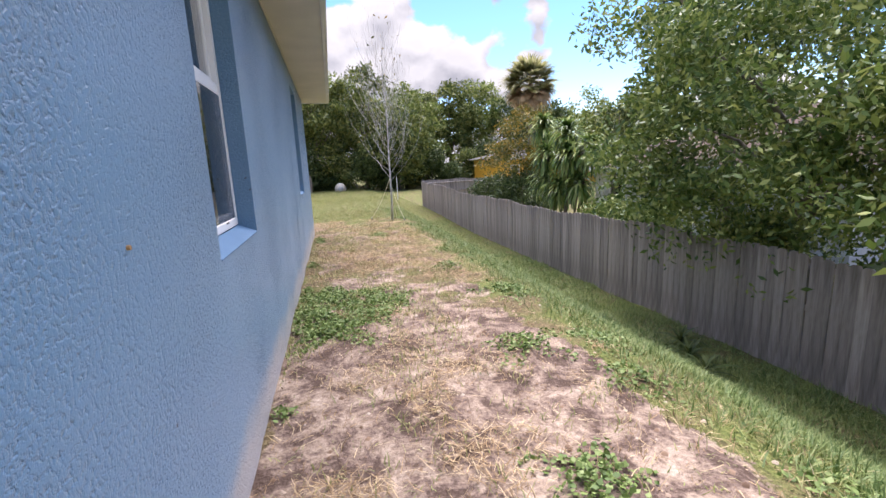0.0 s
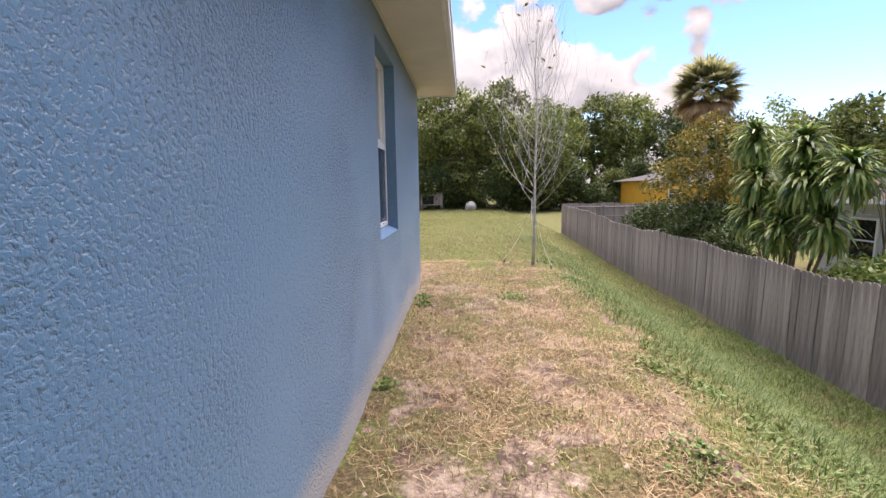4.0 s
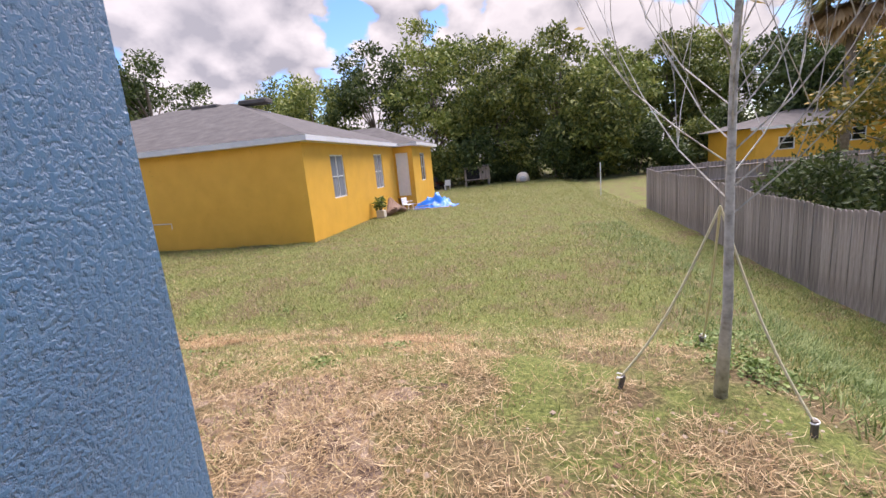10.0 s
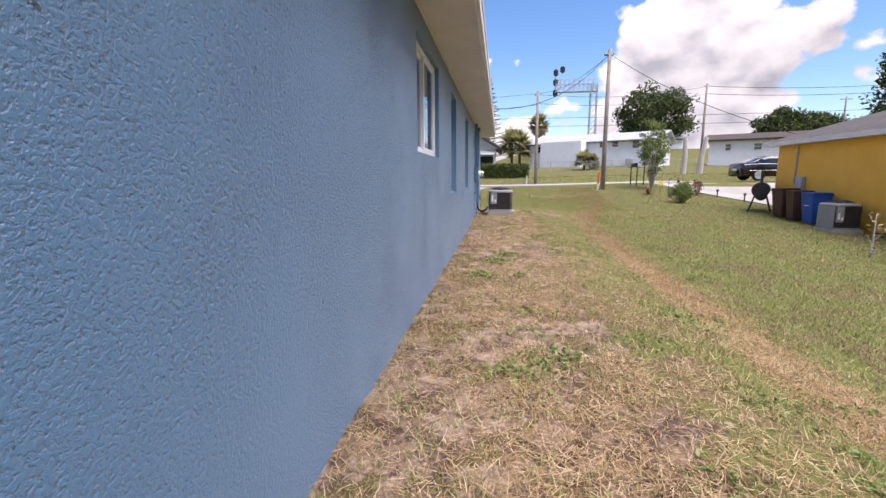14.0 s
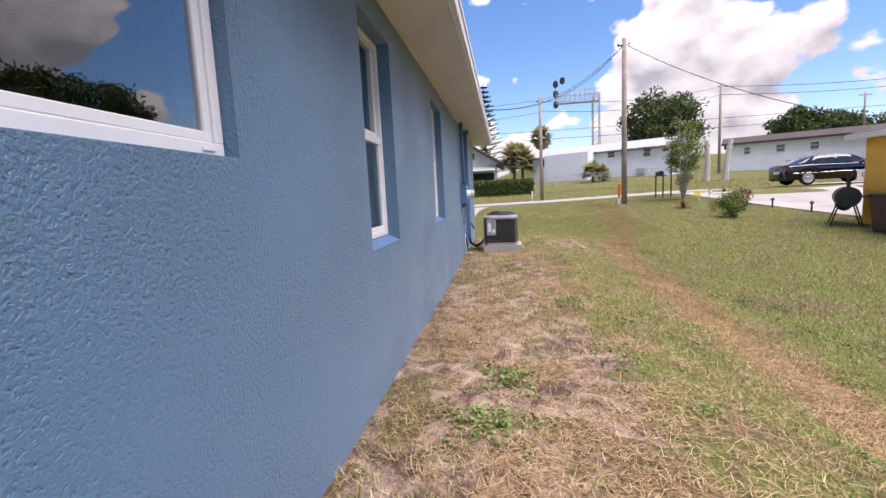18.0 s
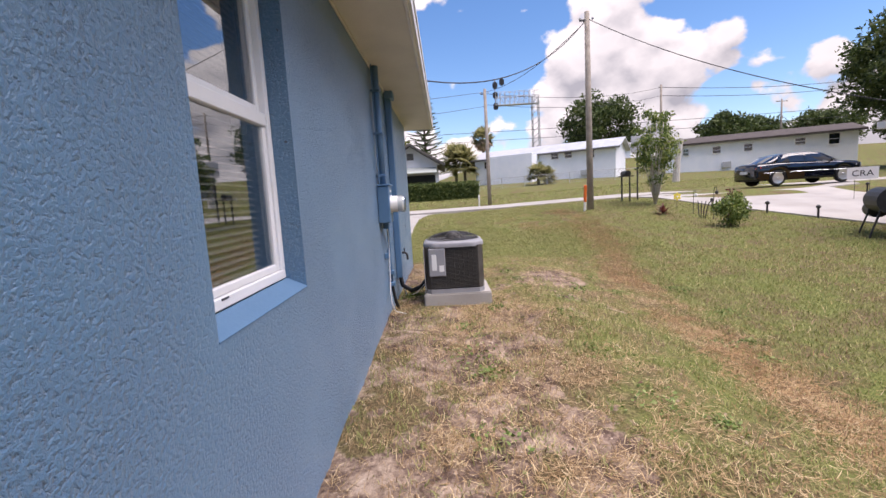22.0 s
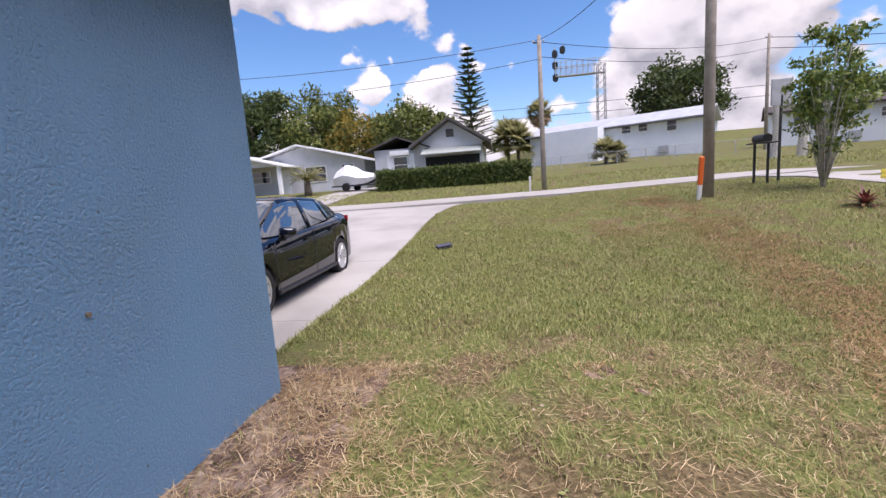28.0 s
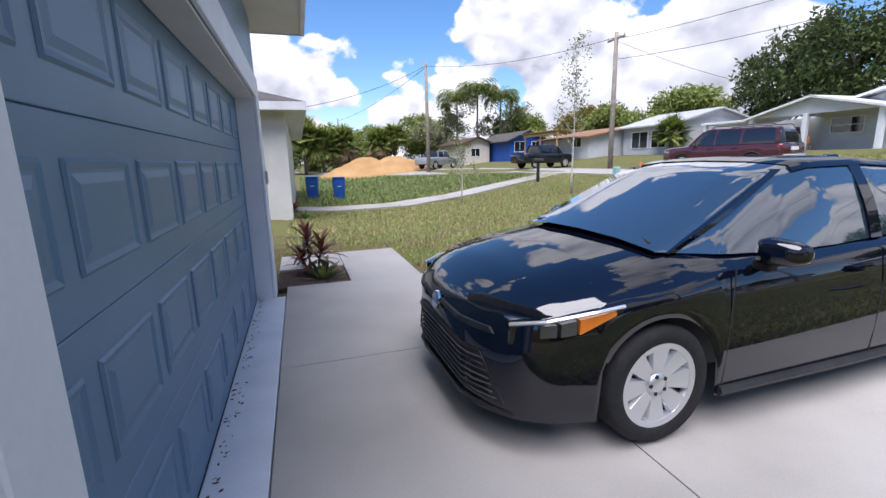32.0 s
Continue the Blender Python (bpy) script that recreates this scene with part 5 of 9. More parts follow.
compact = car("black_sedan", pose(mid_c.x, mid_c.y, 0.0, 0, -0.2, math.degrees(math.atan2(hd.y, hd.x))) @ Matrix.Scale(0.975, 4), COMPACT, "glossy black compact sedan with silver wheel covers parked on the driveway")


def compact_front(c):
    """Grille, lower intake, badge, wiper and trim of the near car."""
    def slab(nm, xc, z0, z1, w0, w1, mat, lab="", push=0.012, n=14):
        bm = B(); a = []
        for k in range(n + 1):
            f = -1 + 2 * k / n
            lo, hi = f * w0, f * w1
            def surf(y):
                x = 2.27
                for xx in np.linspace(2.27, 1.4, 60):
                    if lerp_table(COMPACT["width"], xx) * 0.975 >= abs(y):
                        x = xx; break
                return x
            a.append((bm.verts.new((surf(lo) + push, lo, z0)), bm.verts.new((surf(hi) + push, hi, z1))))
        for p, q in zip(a, a[1:]):
            bm.faces.new((p[0], q[0], q[1], p[1]))
        r = bmesh.ops.extrude_face_region(bm, geom=list(bm.faces))
        for v in [g for g in r["geom"] if isinstance(g, bmesh.types.BMVert)]:
            v.co.x -= 0.06
        bmesh.ops.recalc_face_normals(bm, faces=bm.faces)
        return part(nm, bm, mat, c, lab)
    g = slab("lower_grille", 0, 0.255, 0.50, 0.66, 0.52, BLACK_PLASTIC, "black mesh intake")
    for k in range(7):
        z = 0.275 + k * 0.032
        w = 0.62 - k * 0.014
        bm = B(); pts = []
        for i in range(13):
            y = -w + 2 * w * i / 12
            x = 2.27
            for xx in np.linspace(2.27, 1.4, 60):
                if lerp_table(COMPACT["width"], xx) * 0.975 >= abs(y):
                    x = xx; break
            pts.append((x + 0.018, y, z))
        tube(bm, pts, 0.006, 4)
        part("grille_bar", bm, DARK_METAL, g)
    slab("upper_strip", 0, 0.615, 0.645, 0.60, 0.58, BLACK_PLASTIC, push=0.016)
    slab("bumper_lip", 0, 0.195, 0.225, 0.72, 0.70, BLACK_PLASTIC, "black lower lip of the bumper", push=0.022)
    bm = B(); lathe(bm, [(0.055, -0.01), (0.055, 0.008), (0.045, 0.014), (0.002, 0.014)], 20, Matrix.Translation((2.295, 0, 0.625)) @ Matrix.Rotation(radians(82), 4, "Y"))
    part("badge", bm, CHROME, c)
    for s in (1, -1):
        bm = B(); pts = [(1.27 + 0.0 * k, s * 0.30 - 0.03 - s * 0.05 * k + (0.02 if s > 0 else 0), 0.985 + 0.004 * k) for k in range(2)]
        tube(bm, [(1.26, s * 0.58, 0.985), (1.16, s * 0.30, 1.03), (1.10, s * 0.02 - 0.1, 1.06)], 0.009, 5)
        part("wiper", bm, BLACK_PLASTIC, c)
    for s in (1, -1):
        bm = B()
        tube(bm, [(1.66, s * (0.878), 0.775), (1.80, s * 0.862, 0.757), (2.02, s * 0.80, 0.72), (2.16, s * 0.70, 0.695)], 0.010, 5)
        part("lamp_strip", bm, ALLOY, c, "bright strip over the headlamp")
        bm = B(); tube(bm, [(-1.05, s * 0.878, 0.235), (0, s * 0.885, 0.225), (1.02, s * 0.878, 0.225)], 0.028, 6)
        part("side_skirt", bm, BLACK_PLASTIC, c)
    bm = B(); box(bm, -1.15, -0.98, -0.02, 0.02, 1.39, 1.435, 0.015)
    part("antenna_fin", bm, BLACK_PAINT, c)


compact_front(compact)

SEDAN = dict(COMPACT)
SEDAN.update(glass_mat=CARGLASS, r=0.36, axles=(-1.52, 1.52), len=(-2.5, 2.5), spokes=10,
    width=[(-2.5, 0.72), (-2.4, 0.86), (-1.5, 0.94), (1.5, 0.94), (2.3, 0.88), (2.5, 0.74)],
    low=[(-2.5, 0.35), (-2.2, 0.26), (2.2, 0.24), (2.5, 0.3)],
    shoulder=[(-2.5, 0.95), (-1.5, 1.03), (1.5, 0.96), (2.5, 0.85)], top=[(-2.5, 1.05), (-2.3, 1.10), (-1.4, 1.08), (1.3, 1.04), (2.3, 0.98), (2.5, 0.9)],
    glass=[(-1.95, 0.70, 1.075, 0.66, 1.085), (-1.35, 0.83, 1.08, 0.68, 1.38), (-0.95, 0.86, 1.07, 0.71, 1.47), (0.15, 0.87, 1.05, 0.71, 1.49), (0.5, 0.87, 1.04, 0.70, 1.45), (1.35, 0.78, 1.04, 0.70, 1.05)],
    roof=(-1.2, 0.45), pillars=[(1.3, 0.55, 0.06), (-0.2, -0.25, 0.10), (-1.6, -1.15, 0.22)], seams=[(1.05, 1.0), (-0.2, 1.03), (-1.2, 1.05)], handles=[(0.0, 0.92), (-1.05, 0.94)], mirror=(0.85, 1.08),
    side_lamps=[(-2.47, 0.84, -2.28, 0.90, REDLENS, "tail_lamp"), (2.1, 0.78, 2.44, 0.74, LAMPGLASS, "headlamp")])
sed = car("black_sedan", pose(-31.65, 18.4, gz(-31.65, 18.4) + 0.04, 0, -0.3, 90) @ Matrix.Scale(1.03, 4), SEDAN, "large black sedan with bright trim parked by the yellow house")
for sd in (-1, 1):
    bm = B(); tube(bm, [(-2.2, sd * 0.915, 0.62), (0, sd * 0.948, 0.62), (2.0, sd * 0.925, 0.60)], 0.008, 4)
    part("side_moulding", bm, CHROME, sed)
bm = B(); box(bm, -2.53, -2.49, -0.26, 0.26, 0.62, 0.75, 0.005)
part("licence_plate", bm, PLATE, sed)

SUV = dict(COMPACT)
SUV.update(paint=RED_PAINT, glass_mat=CARGLASS, r=0.38, axles=(-1.5, 1.52), len=(-2.6, 2.6), spokes=6,
    width=[(-2.6, 0.86), (-2.5, 0.96), (2.2, 0.97), (2.5, 0.90), (2.6, 0.78)], low=[(-2.6, 0.48), (-2, 0.38), (2, 0.38), (2.6, 0.46)],
    shoulder=[(-2.6, 1.10), (1.2, 1.10), (2.6, 1.0)], top=[(-2.6, 1.16), (1.2, 1.18), (2.4, 1.10), (2.6, 1.0)],
    glass=[(-2.5, 0.84, 1.14, 0.80, 1.16), (-2.35, 0.86, 1.14, 0.74, 1.78), (0.4, 0.88, 1.14, 0.74, 1.84), (0.75, 0.87, 1.14, 0.72, 1.74), (1.35, 0.80, 1.15, 0.7, 1.17)],
    roof=(-2.4, 0.6), pillars=[(1.28, 0.7, 0.07), (0.1, 0.05, 0.10), (-1.0, -1.02, 0.12), (-2.38, -2.3, 0.16)], seams=[(1.0, 1.1), (0.08, 1.12), (-0.98, 1.12)], handles=[(0.25, 1.0), (-0.8, 1.0)], mirror=(0.9, 1.2),
    side_lamps=[(-2.57, 1.02, -2.42, 1.04, REDLENS, "tail_lamp"), (2.2, 0.9, 2.52, 0.88, LAMPGLASS, "headlamp")])
suv = car("maroon_suv", pose(-37.1, -15.1, gz(-37.1, -15.1) + 0.06, 0, 0, -79), SUV, "dark maroon sport utility wagon parked on the verge", "car")
bm = B(); box(bm, -2.66, -2.60, -0.9, 0.9, 0.5, 0.70, 0.03)
part("rear_bumper", bm, GREY_METAL, suv)
bm = B(); box(bm, -2.64, -2.60, -0.28, 0.28, 0.86, 1.0, 0.005)
part("licence_plate", bm, PLATE, suv)
for y in (-0.7, 0.7):
    bm = B(); tube(bm, [(-2.2, y, 1.86), (-2.1, y, 1.92), (0.2, y, 1.94), (0.35, y, 1.87)], 0.025, 6)
    part("roof_rail", bm, DARK_METAL, suv)

TRUCK = dict(SUV)
TRUCK.update(paint=BLACK_PAINT, roof=(-0.9, 0.6),
    glass=[(-1.0, 0.84, 1.14, 0.74, 1.16), (-0.92, 0.86, 1.14, 0.74, 1.74), (0.4, 0.88, 1.14, 0.74, 1.78), (0.75, 0.87, 1.14, 0.72, 1.7), (1.35, 0.80, 1.15, 0.7, 1.17)],
    pillars=[(1.28, 0.7, 0.07), (0.0, 0.0, 0.10), (-0.95, -0.9, 0.14)], seams=[(1.0, 1.1), (-0.1, 1.1)], handles=[(0.2, 1.0)])
tr = car("pickup_truck", pose(-37.4, -31.6, gz(-37.4, -31.6) + 0.06, 0, 0, 190), TRUCK, "old black pickup truck parked across the street", "truck")
TRUCK2 = dict(TRUCK); TRUCK2.update(paint=GREY_PAINT)
car("pickup_truck", pose(-32.2, -43.6, gz(-32.2, -43.6) + 0.06, 0, 0, 215), TRUCK2, "silver grey pickup truck on the verge", "truck")


# ---- the air conditioner by the wall ----
CASE_GREY = varied("grey_condenser_paint", (0.22, 0.225, 0.24), (0.29, 0.295, 0.31), 5, 0.5, 0.1)
GUARD = varied("bronze_guard_wire", (0.05, 0.046, 0.042), (0.10, 0.093, 0.084), 8, 0.5, 0.1)


def condenser(x0, x1, y0, y1, z0, h, pad, label):
    a = thing("air_conditioner", pose((x0 + x1) / 2, (y0 + y1) / 2, z0), label, "air conditioner")
    W, D = (x1 - x0) / 2, (y1 - y0) / 2
    def deck(e, za, zb, c=0.065):
        """A slab with its four corners cut off."""
        q = [(-W + c, -D), (W - c, -D), (W, -D + c), (W, D - c), (W - c, D), (-W + c, D), (-W, D - c), (-W, -D + c)]
        q = [(x * (1 + e / W), y * (1 + e / D)) for x, y in q]
        b_ = B()
        lo, hi = [b_.verts.new((x, y, za)) for x, y in q], [b_.verts.new((x, y, zb)) for x, y in q]
        b_.faces.new(list(reversed(lo))); b_.faces.new(hi)
        for i in range(8):
            b_.faces.new((lo[i], lo[(i + 1) % 8], hi[(i + 1) % 8], hi[i]))
        return b_
    bm = deck(0.0, 0.0, 0.05)
    part("base_pan", bm, CASE_GREY, a)
    for sx in (-1, 1):
        for sy in (-1, 1):
            bm = B(); box(bm, -0.010, 0.010, -0.042, 0.042, 0.05, h - 0.07, 0.005, Matrix.Translation((sx * (W - 0.044), sy * (D - 0.044), 0)) @ Matrix.Rotation(math.pi / 4 * sx * sy, 4, "Z"))
            part("corner_post", bm, GUARD, a)
    bm = deck(-0.03, 0.05, h - 0.08)
    part("coil", bm, DARK_METAL, a, "dark finned coil")
    n = 30
    for f in ("e", "n", "w"):
        for i in range(n):
            z = 0.07 + (h - 0.17) * i / (n - 1)
            bm = B()
            if f == "e":
                box(bm, W - 0.028, W - 0.006, -D + 0.07, D - 0.07, z, z + 0.006)
            elif f == "w":
                box(bm, -W + 0.006, -W + 0.028, -D + 0.07, D - 0.07, z, z + 0.006)
            else:
                box(bm, -W + 0.07, W - 0.07, D - 0.028, D - 0.006, z, z + 0.006)
            part("louvre", bm, GUARD, a)
        for i in range(11):
            u = (-0.78 + 1.56 * i / 10)
            bm = B()
            if f == "n":
                tube(bm, [(u * W, D - 0.004, 0.06), (u * W, D - 0.004, h - 0.09)], 0.003, 4)
            else:
                q = W - 0.004 if f == "e" else -W + 0.004
                tube(bm, [(q, u * D, 0.06), (q, u * D, h - 0.09)], 0.003, 4)
            part("guard_wire", bm, GUARD, a)
    # service panel on the corner by the wall
    bm = B(); box(bm, W - 0.02, W + 0.012, -D + 0.05, -D + 0.26, 0.22, h - 0.09, 0.01)
    part("service_panel", bm, CASE_GREY, a, "grey service panel with stickers")
    bm = B(); box(bm, -W + 0.1, W + 0.01, -D - 0.012, -D - 0.002, 0.05, h - 0.09, 0.004)
    part("side_panel", bm, CASE_GREY, a)
    for z0_, z1_, u0, u1 in ((0.30, 0.50, 0.09, 0.15), (0.28, 0.36, 0.18, 0.24)):
        bm = B(); box(bm, W + 0.0125, W + 0.0145, -D + u0, -D + u1, z0_, z1_)
        part("sticker", bm, PLATE, a, "pale printed sticker")
    r = min(W, D) * 0.93
    def rim(t, e):
        """How far the cut-cornered edge lies from the middle in a direction."""
        cs, sn = abs(math.cos(t)) + 1e-6, abs(math.sin(t)) + 1e-6
        return min((W + e) / cs, (D + e) / sn, (W + D + 2 * e - 0.13) / (cs + sn))
    bm = B(); turns = [2 * math.pi * k / 64 for k in range(64)]
    rows = [[(rim(t, 0.012), h - 0.085) for t in turns], [(rim(t, 0.014), h - 0.04) for t in turns], [(rim(t, 0.004), h - 0.024) for t in turns], [(rim(t, -0.012), h - 0.018) for t in turns],
            [(r + 0.006, h - 0.008)] * 64, [(r, h - 0.012)] * 64, [(r - 0.006, h - 0.10)] * 64]
    rows = [[bm.verts.new((q * math.cos(t), q * math.sin(t), z)) for t, (q, z) in zip(turns, row)] for row in rows]
    for p, q in zip(rows, rows[1:]):
        for k in range(64):
            bm.faces.new((p[k], p[(k + 1) % 64], q[(k + 1) % 64], q[k]))
    bmesh.ops.recalc_face_normals(bm, faces=bm.faces)
    part("top_cover", bm, CASE_GREY, a, smooth=True)
    # near-black disc over the coil: shade below the fan, put into the colour
    bm = B(); lathe(bm, [(r - 0.008, h - 0.079), (0.01, h - 0.0785)], 36)
    part("fan_well_shade", bm, DARK, a)
    dome = lambda q: h + 0.004 + 0.075 * (1 - (q / r) ** 2.4)  # noqa: E731
    for k in range(20):
        rr = r * (k + 3.0) / 22.5
        bm = B()
        pts = [(rr * math.cos(t), rr * math.sin(t), dome(rr)) for t in np.linspace(0, 2 * math.pi, 41)]
        tube(bm, pts, 0.0028, 4, False)
        part("guard_ring", bm, BLACK_PLASTIC, a)
    for k in range(8):
        t = 2 * math.pi * (k + 0.5) / 8
        bm = B(); tube(bm, [(q * math.cos(t), q * math.sin(t), dome(q) + 0.004) for q in (0.06, r * 0.35, r * 0.6, r * 0.8, r * 0.98)], 0.0045, 4)
        part("guard_spoke", bm, BLACK_PLASTIC, a)
    for k in range(3):
        t = 2 * math.pi * k / 3 + 0.4
        bm = B()
        q = [Matrix.Rotation(t, 4, "Z") @ Vector(p) for p in ((0.06, -0.06, h - 0.055), (r * 0.9, -0.13, h - 0.065), (r * 0.9, 0.13, h - 0.02), (0.06, 0.06, h - 0.03))]
        bm.faces.new([bm.verts.new(p) for p in q])
        part("fan_blade", bm, BLACK_PLASTIC, a)
    bm = B(); lathe(bm, [(0.085, h - 0.01), (0.085, h + 0.078), (0.06, h + 0.09), (0.002, h + 0.091)], 20)
    part("motor_cap", bm, DARK_METAL, a, smooth=True)
    p = thing("condenser_pad", pose((x0 + x1) / 2, (y0 + y1) / 2, 0), "pale concrete pad under the air conditioner", "pad")
    bm = B(); box(bm, -W - pad, W + 0.025, -D - 0.03, D + pad, gz((x0 + x1) / 2, (y0 + y1) / 2) - 0.1, z0 - 0.001, 0.015, None, 2)
    part("slab", bm, CONCRETE, p)
    return a


condenser(-15.40, -14.66, 0.43, 1.17, 0.285, 0.665, 0.08, "grey air conditioning condenser with dark coil on a concrete pad")


# ---- meter, conduits and pipes on the side wall ----
def service():
    m = thing("electric_meter", pose(-14.12, 0.0, 1.45), "blue painted meter box with a clear round meter", "electric meter")
    bm = B(); box(bm, -0.14, 0.14, 0.002, 0.13, -0.20, 0.20, 0.008)
    bx = part("box", bm, BLUE_METAL, m)
    bm = B(); box(bm, -0.15, 0.15, 0.002, 0.145, 0.20, 0.215, 0.004)
    part("rain_lip", bm, BLUE_METAL, bx)
    rot = Matrix.Translation((0.0, 0.11, 0.0)) @ Matrix.Rotation(radians(-90), 4, "X")
    bm = B(); lathe(bm, [(0.098, 0.0), (0.098, 0.03), (0.09, 0.035), (0.088, 0.14), (0.075, 0.155), (0.002, 0.157)], 28, rot)
    part("meter", bm, PLATE, m, "pale round meter", smooth=True)
    bm = B(); lathe(bm, [(0.092, 0.1), (0.092, 0.165), (0.08, 0.18), (0.002, 0.182)], 28, rot)
    gl = part("meter_glass", bm, PANE, m, smooth=True); gl.visible_shadow = False
    bm = B(); box(bm, -0.06, 0.06, 0.131, 0.133, 0.13, 0.155)
    part("sticker", bm, PLATE, m)
    bm = B(); box(bm, -0.13, -0.06, 0.01, 0.08, -0.28, -0.2, 0.01)
    part("fitting", bm, BLUE_METAL, m)
    r = thing("conduit_riser", pose(0, 0, 0), "blue painted service conduit running up to the soffit", "conduit")
    bm = B(); tube(bm, [(-14.10, 0.055, 1.655), (-14.10, 0.055, SOF - 0.002)], 0.038, 12)
    part("pipe", bm, BLUE_METAL, r, smooth=True)
    for z in (1.75, 2.2, 2.65):
        bm = B(); box(bm, -14.16, -14.04, 0.002, 0.10, z, z + 0.025, 0.004)
        part("strap", bm, BLUE_METAL, r)
    bm = B(); tube(bm, [(-14.02, 0.03, 1.66), (-14.02, 0.03, SOF - 0.002)], 0.007, 6)
    part("ground_wire", bm, BLUE_METAL, r)
    d = thing("line_set_cover", pose(0, 0, 0), "blue painted line cover down the wall to the condenser", "pipe cover")
    bm = B(); box(bm, -15.34, -15.20, 0.002, 0.085, 0.42, SOF - 0.02, 0.008)
    part("cover", bm, BLUE_METAL, d)
    bm = B(); box(bm, -15.37, -15.17, 0.002, 0.12, SOF - 0.10, SOF - 0.003, 0.008)
    part("boot", bm, BLUE_METAL, d)
    bm = B(); tube(bm, [(-15.27, 0.045, 0.46), (-15.27, 0.07, 0.30), (-15.25, 0.2, 0.22), (-15.1, 0.34, 0.30), (-15.05, 0.42, 0.40)], 0.032, 10)
    part("insulated_line", bm, BLACK_PLASTIC, d, "black foam-clad refrigerant line", smooth=True)
    bm = B(); tube(bm, [(-15.29, 0.03, 0.5), (-15.27, 0.12, 0.14), (-15.1, 0.28, 0.22), (-15.0, 0.42, 0.38)], 0.006, 6)
    part("wire", bm, PLATE, d)
    c = thing("cable", pose(0, 0, 0), "blue conduit and pale ground wire running from meter to ground", "cable")
    bm = B(); tube(bm, [(-14.22, 0.06, 1.24), (-14.30, 0.05, 1.16), (-14.42, 0.035, 1.06), (-14.46, 0.03, 0.8), (-14.47, 0.03, 0.46)], 0.017, 8)
    part("conduit", bm, BLUE_METAL, c, smooth=True)
    bm = B(); tube(bm, [(-14.47, 0.03, 0.47), (-14.50, 0.035, 0.40), (-14.56, 0.05, 0.24), (-14.62, 0.09, gz(-14.62, 0.09) - 0.02)], 0.020, 8)
    part("black_cable", bm, BLACK_PLASTIC, c, smooth=True)
    bm = B(); tube(bm, [(-14.20, 0.06, 1.25), (-14.24, 0.05, 1.20), (-14.36, 0.04, 1.05), (-14.38, 0.035, 0.86), (-14.33, 0.035, 0.66), (-14.20, 0.04, 0.42), (-14.12, 0.06, 0.32), (-14.14, 0.10, 0.22), (-14.24, 0.20, gz(-14.24, 0.20) + 0.005)], 0.005, 6)
    part("pale_wire", bm, PLATE, c, smooth=True)
    bm = B(); box(bm, -14.25, -14.22, 0.045, 0.055, 1.155, 1.20, 0.002)
    part("wire_tag", bm, PLATE, c, "small white tag on the wire")
    for x, z in ((-14.46, 0.60), (-14.47, 0.46)):
        bm = B(); box(bm, x - 0.04, x + 0.04, 0.002, 0.07, z, z + 0.05, 0.006)
        part("clamp", bm, BLUE_METAL, c)
    g = thing("wall_bracket", pose(-14.22, 0.0, 0.86), "small blue painted bracket on the wall", "bracket")
    bm = B(); box(bm, -0.035, 0.035, 0.002, 0.05, -0.03, 0.03, 0.006)
    part("plate", bm, BLUE_METAL, g)
    bm = B(); tube(bm, [(0, 0.03, 0.03), (0, 0.04, 0.07), (0.02, 0.05, 0.08)], 0.008, 6)
    part("hook", bm, BLUE_METAL, g)
    t = thing("hose_tap", pose(-15.92, 0.0, 0.68), "dark brass hose tap on the blue wall", "tap")
    bm = B(); tube(bm, [(0, 0.0, 0), (0, 0.07, 0), (0, 0.10, -0.03), (0, 0.105, -0.11)], 0.018, 10)
    part("spout", bm, DARK_METAL, t, smooth=True)
    bm = B(); tube(bm, [(0, 0.06, 0.0), (0, 0.065, 0.06)], 0.008, 8); tube(bm, [(-0.04, 0.065, 0.06), (0.04, 0.065, 0.06)], 0.009, 8)
    part("handle", bm, DARK_METAL, t)
    for x, z in ((-16.9, 1.02),):
        k = thing("wall_stub", pose(x, 0, z), "small rusty pipe stub in the blue wall", "pipe stub")
        bm = B(); tube(bm, [(0, -0.01, 0), (0, 0.012, 0)], 0.010, 10)
        part("stub", bm, varied("rusty_brass", (0.10, 0.07, 0.045), (0.20, 0.15, 0.10), 30, 0.6), k)
    k = thing("wall_stub", pose(0, -8.93, 1.28), "small rusty screw stub in the blue wall", "pipe stub")
    bm = B(); tube(bm, [(-0.01, 0, 0), (0.008, 0, 0)], 0.006, 8)
    part("stub", bm, varied("rusty_screw", (0.25, 0.13, 0.05), (0.45, 0.28, 0.12), 40, 0.6), k)


service()

# ---- plants ----
def kites(P, size, rng, aspect=0.42, flat=0.0, up=None):
    """Leaves as folded kites at points P: arrays of corners and faces."""
    n = len(P)
    d = rng.normal(size=(n, 3))
    d[:, 2] = d[:, 2] * (1 - flat) - 0.15
    if up is not None:
        d = d + up
    d /= np.linalg.norm(d, axis=1)[:, None] + 1e-9
    s = np.cross(d, rng.normal(size=(n, 3)))
    if flat:
        s[:, 2] *= (1 - flat)
    s /= np.linalg.norm(s, axis=1)[:, None] + 1e-9
    size = np.broadcast_to(np.asarray(size, float), (n,))[:, None]
    mid = P + d * size * 0.45
    V = np.stack([P, mid + s * size * aspect * 0.5, P + d * size, mid - s * size * aspect * 0.5], 1)
    return V.reshape(-1, 3), np.arange(4 * n).reshape(-1, 4)


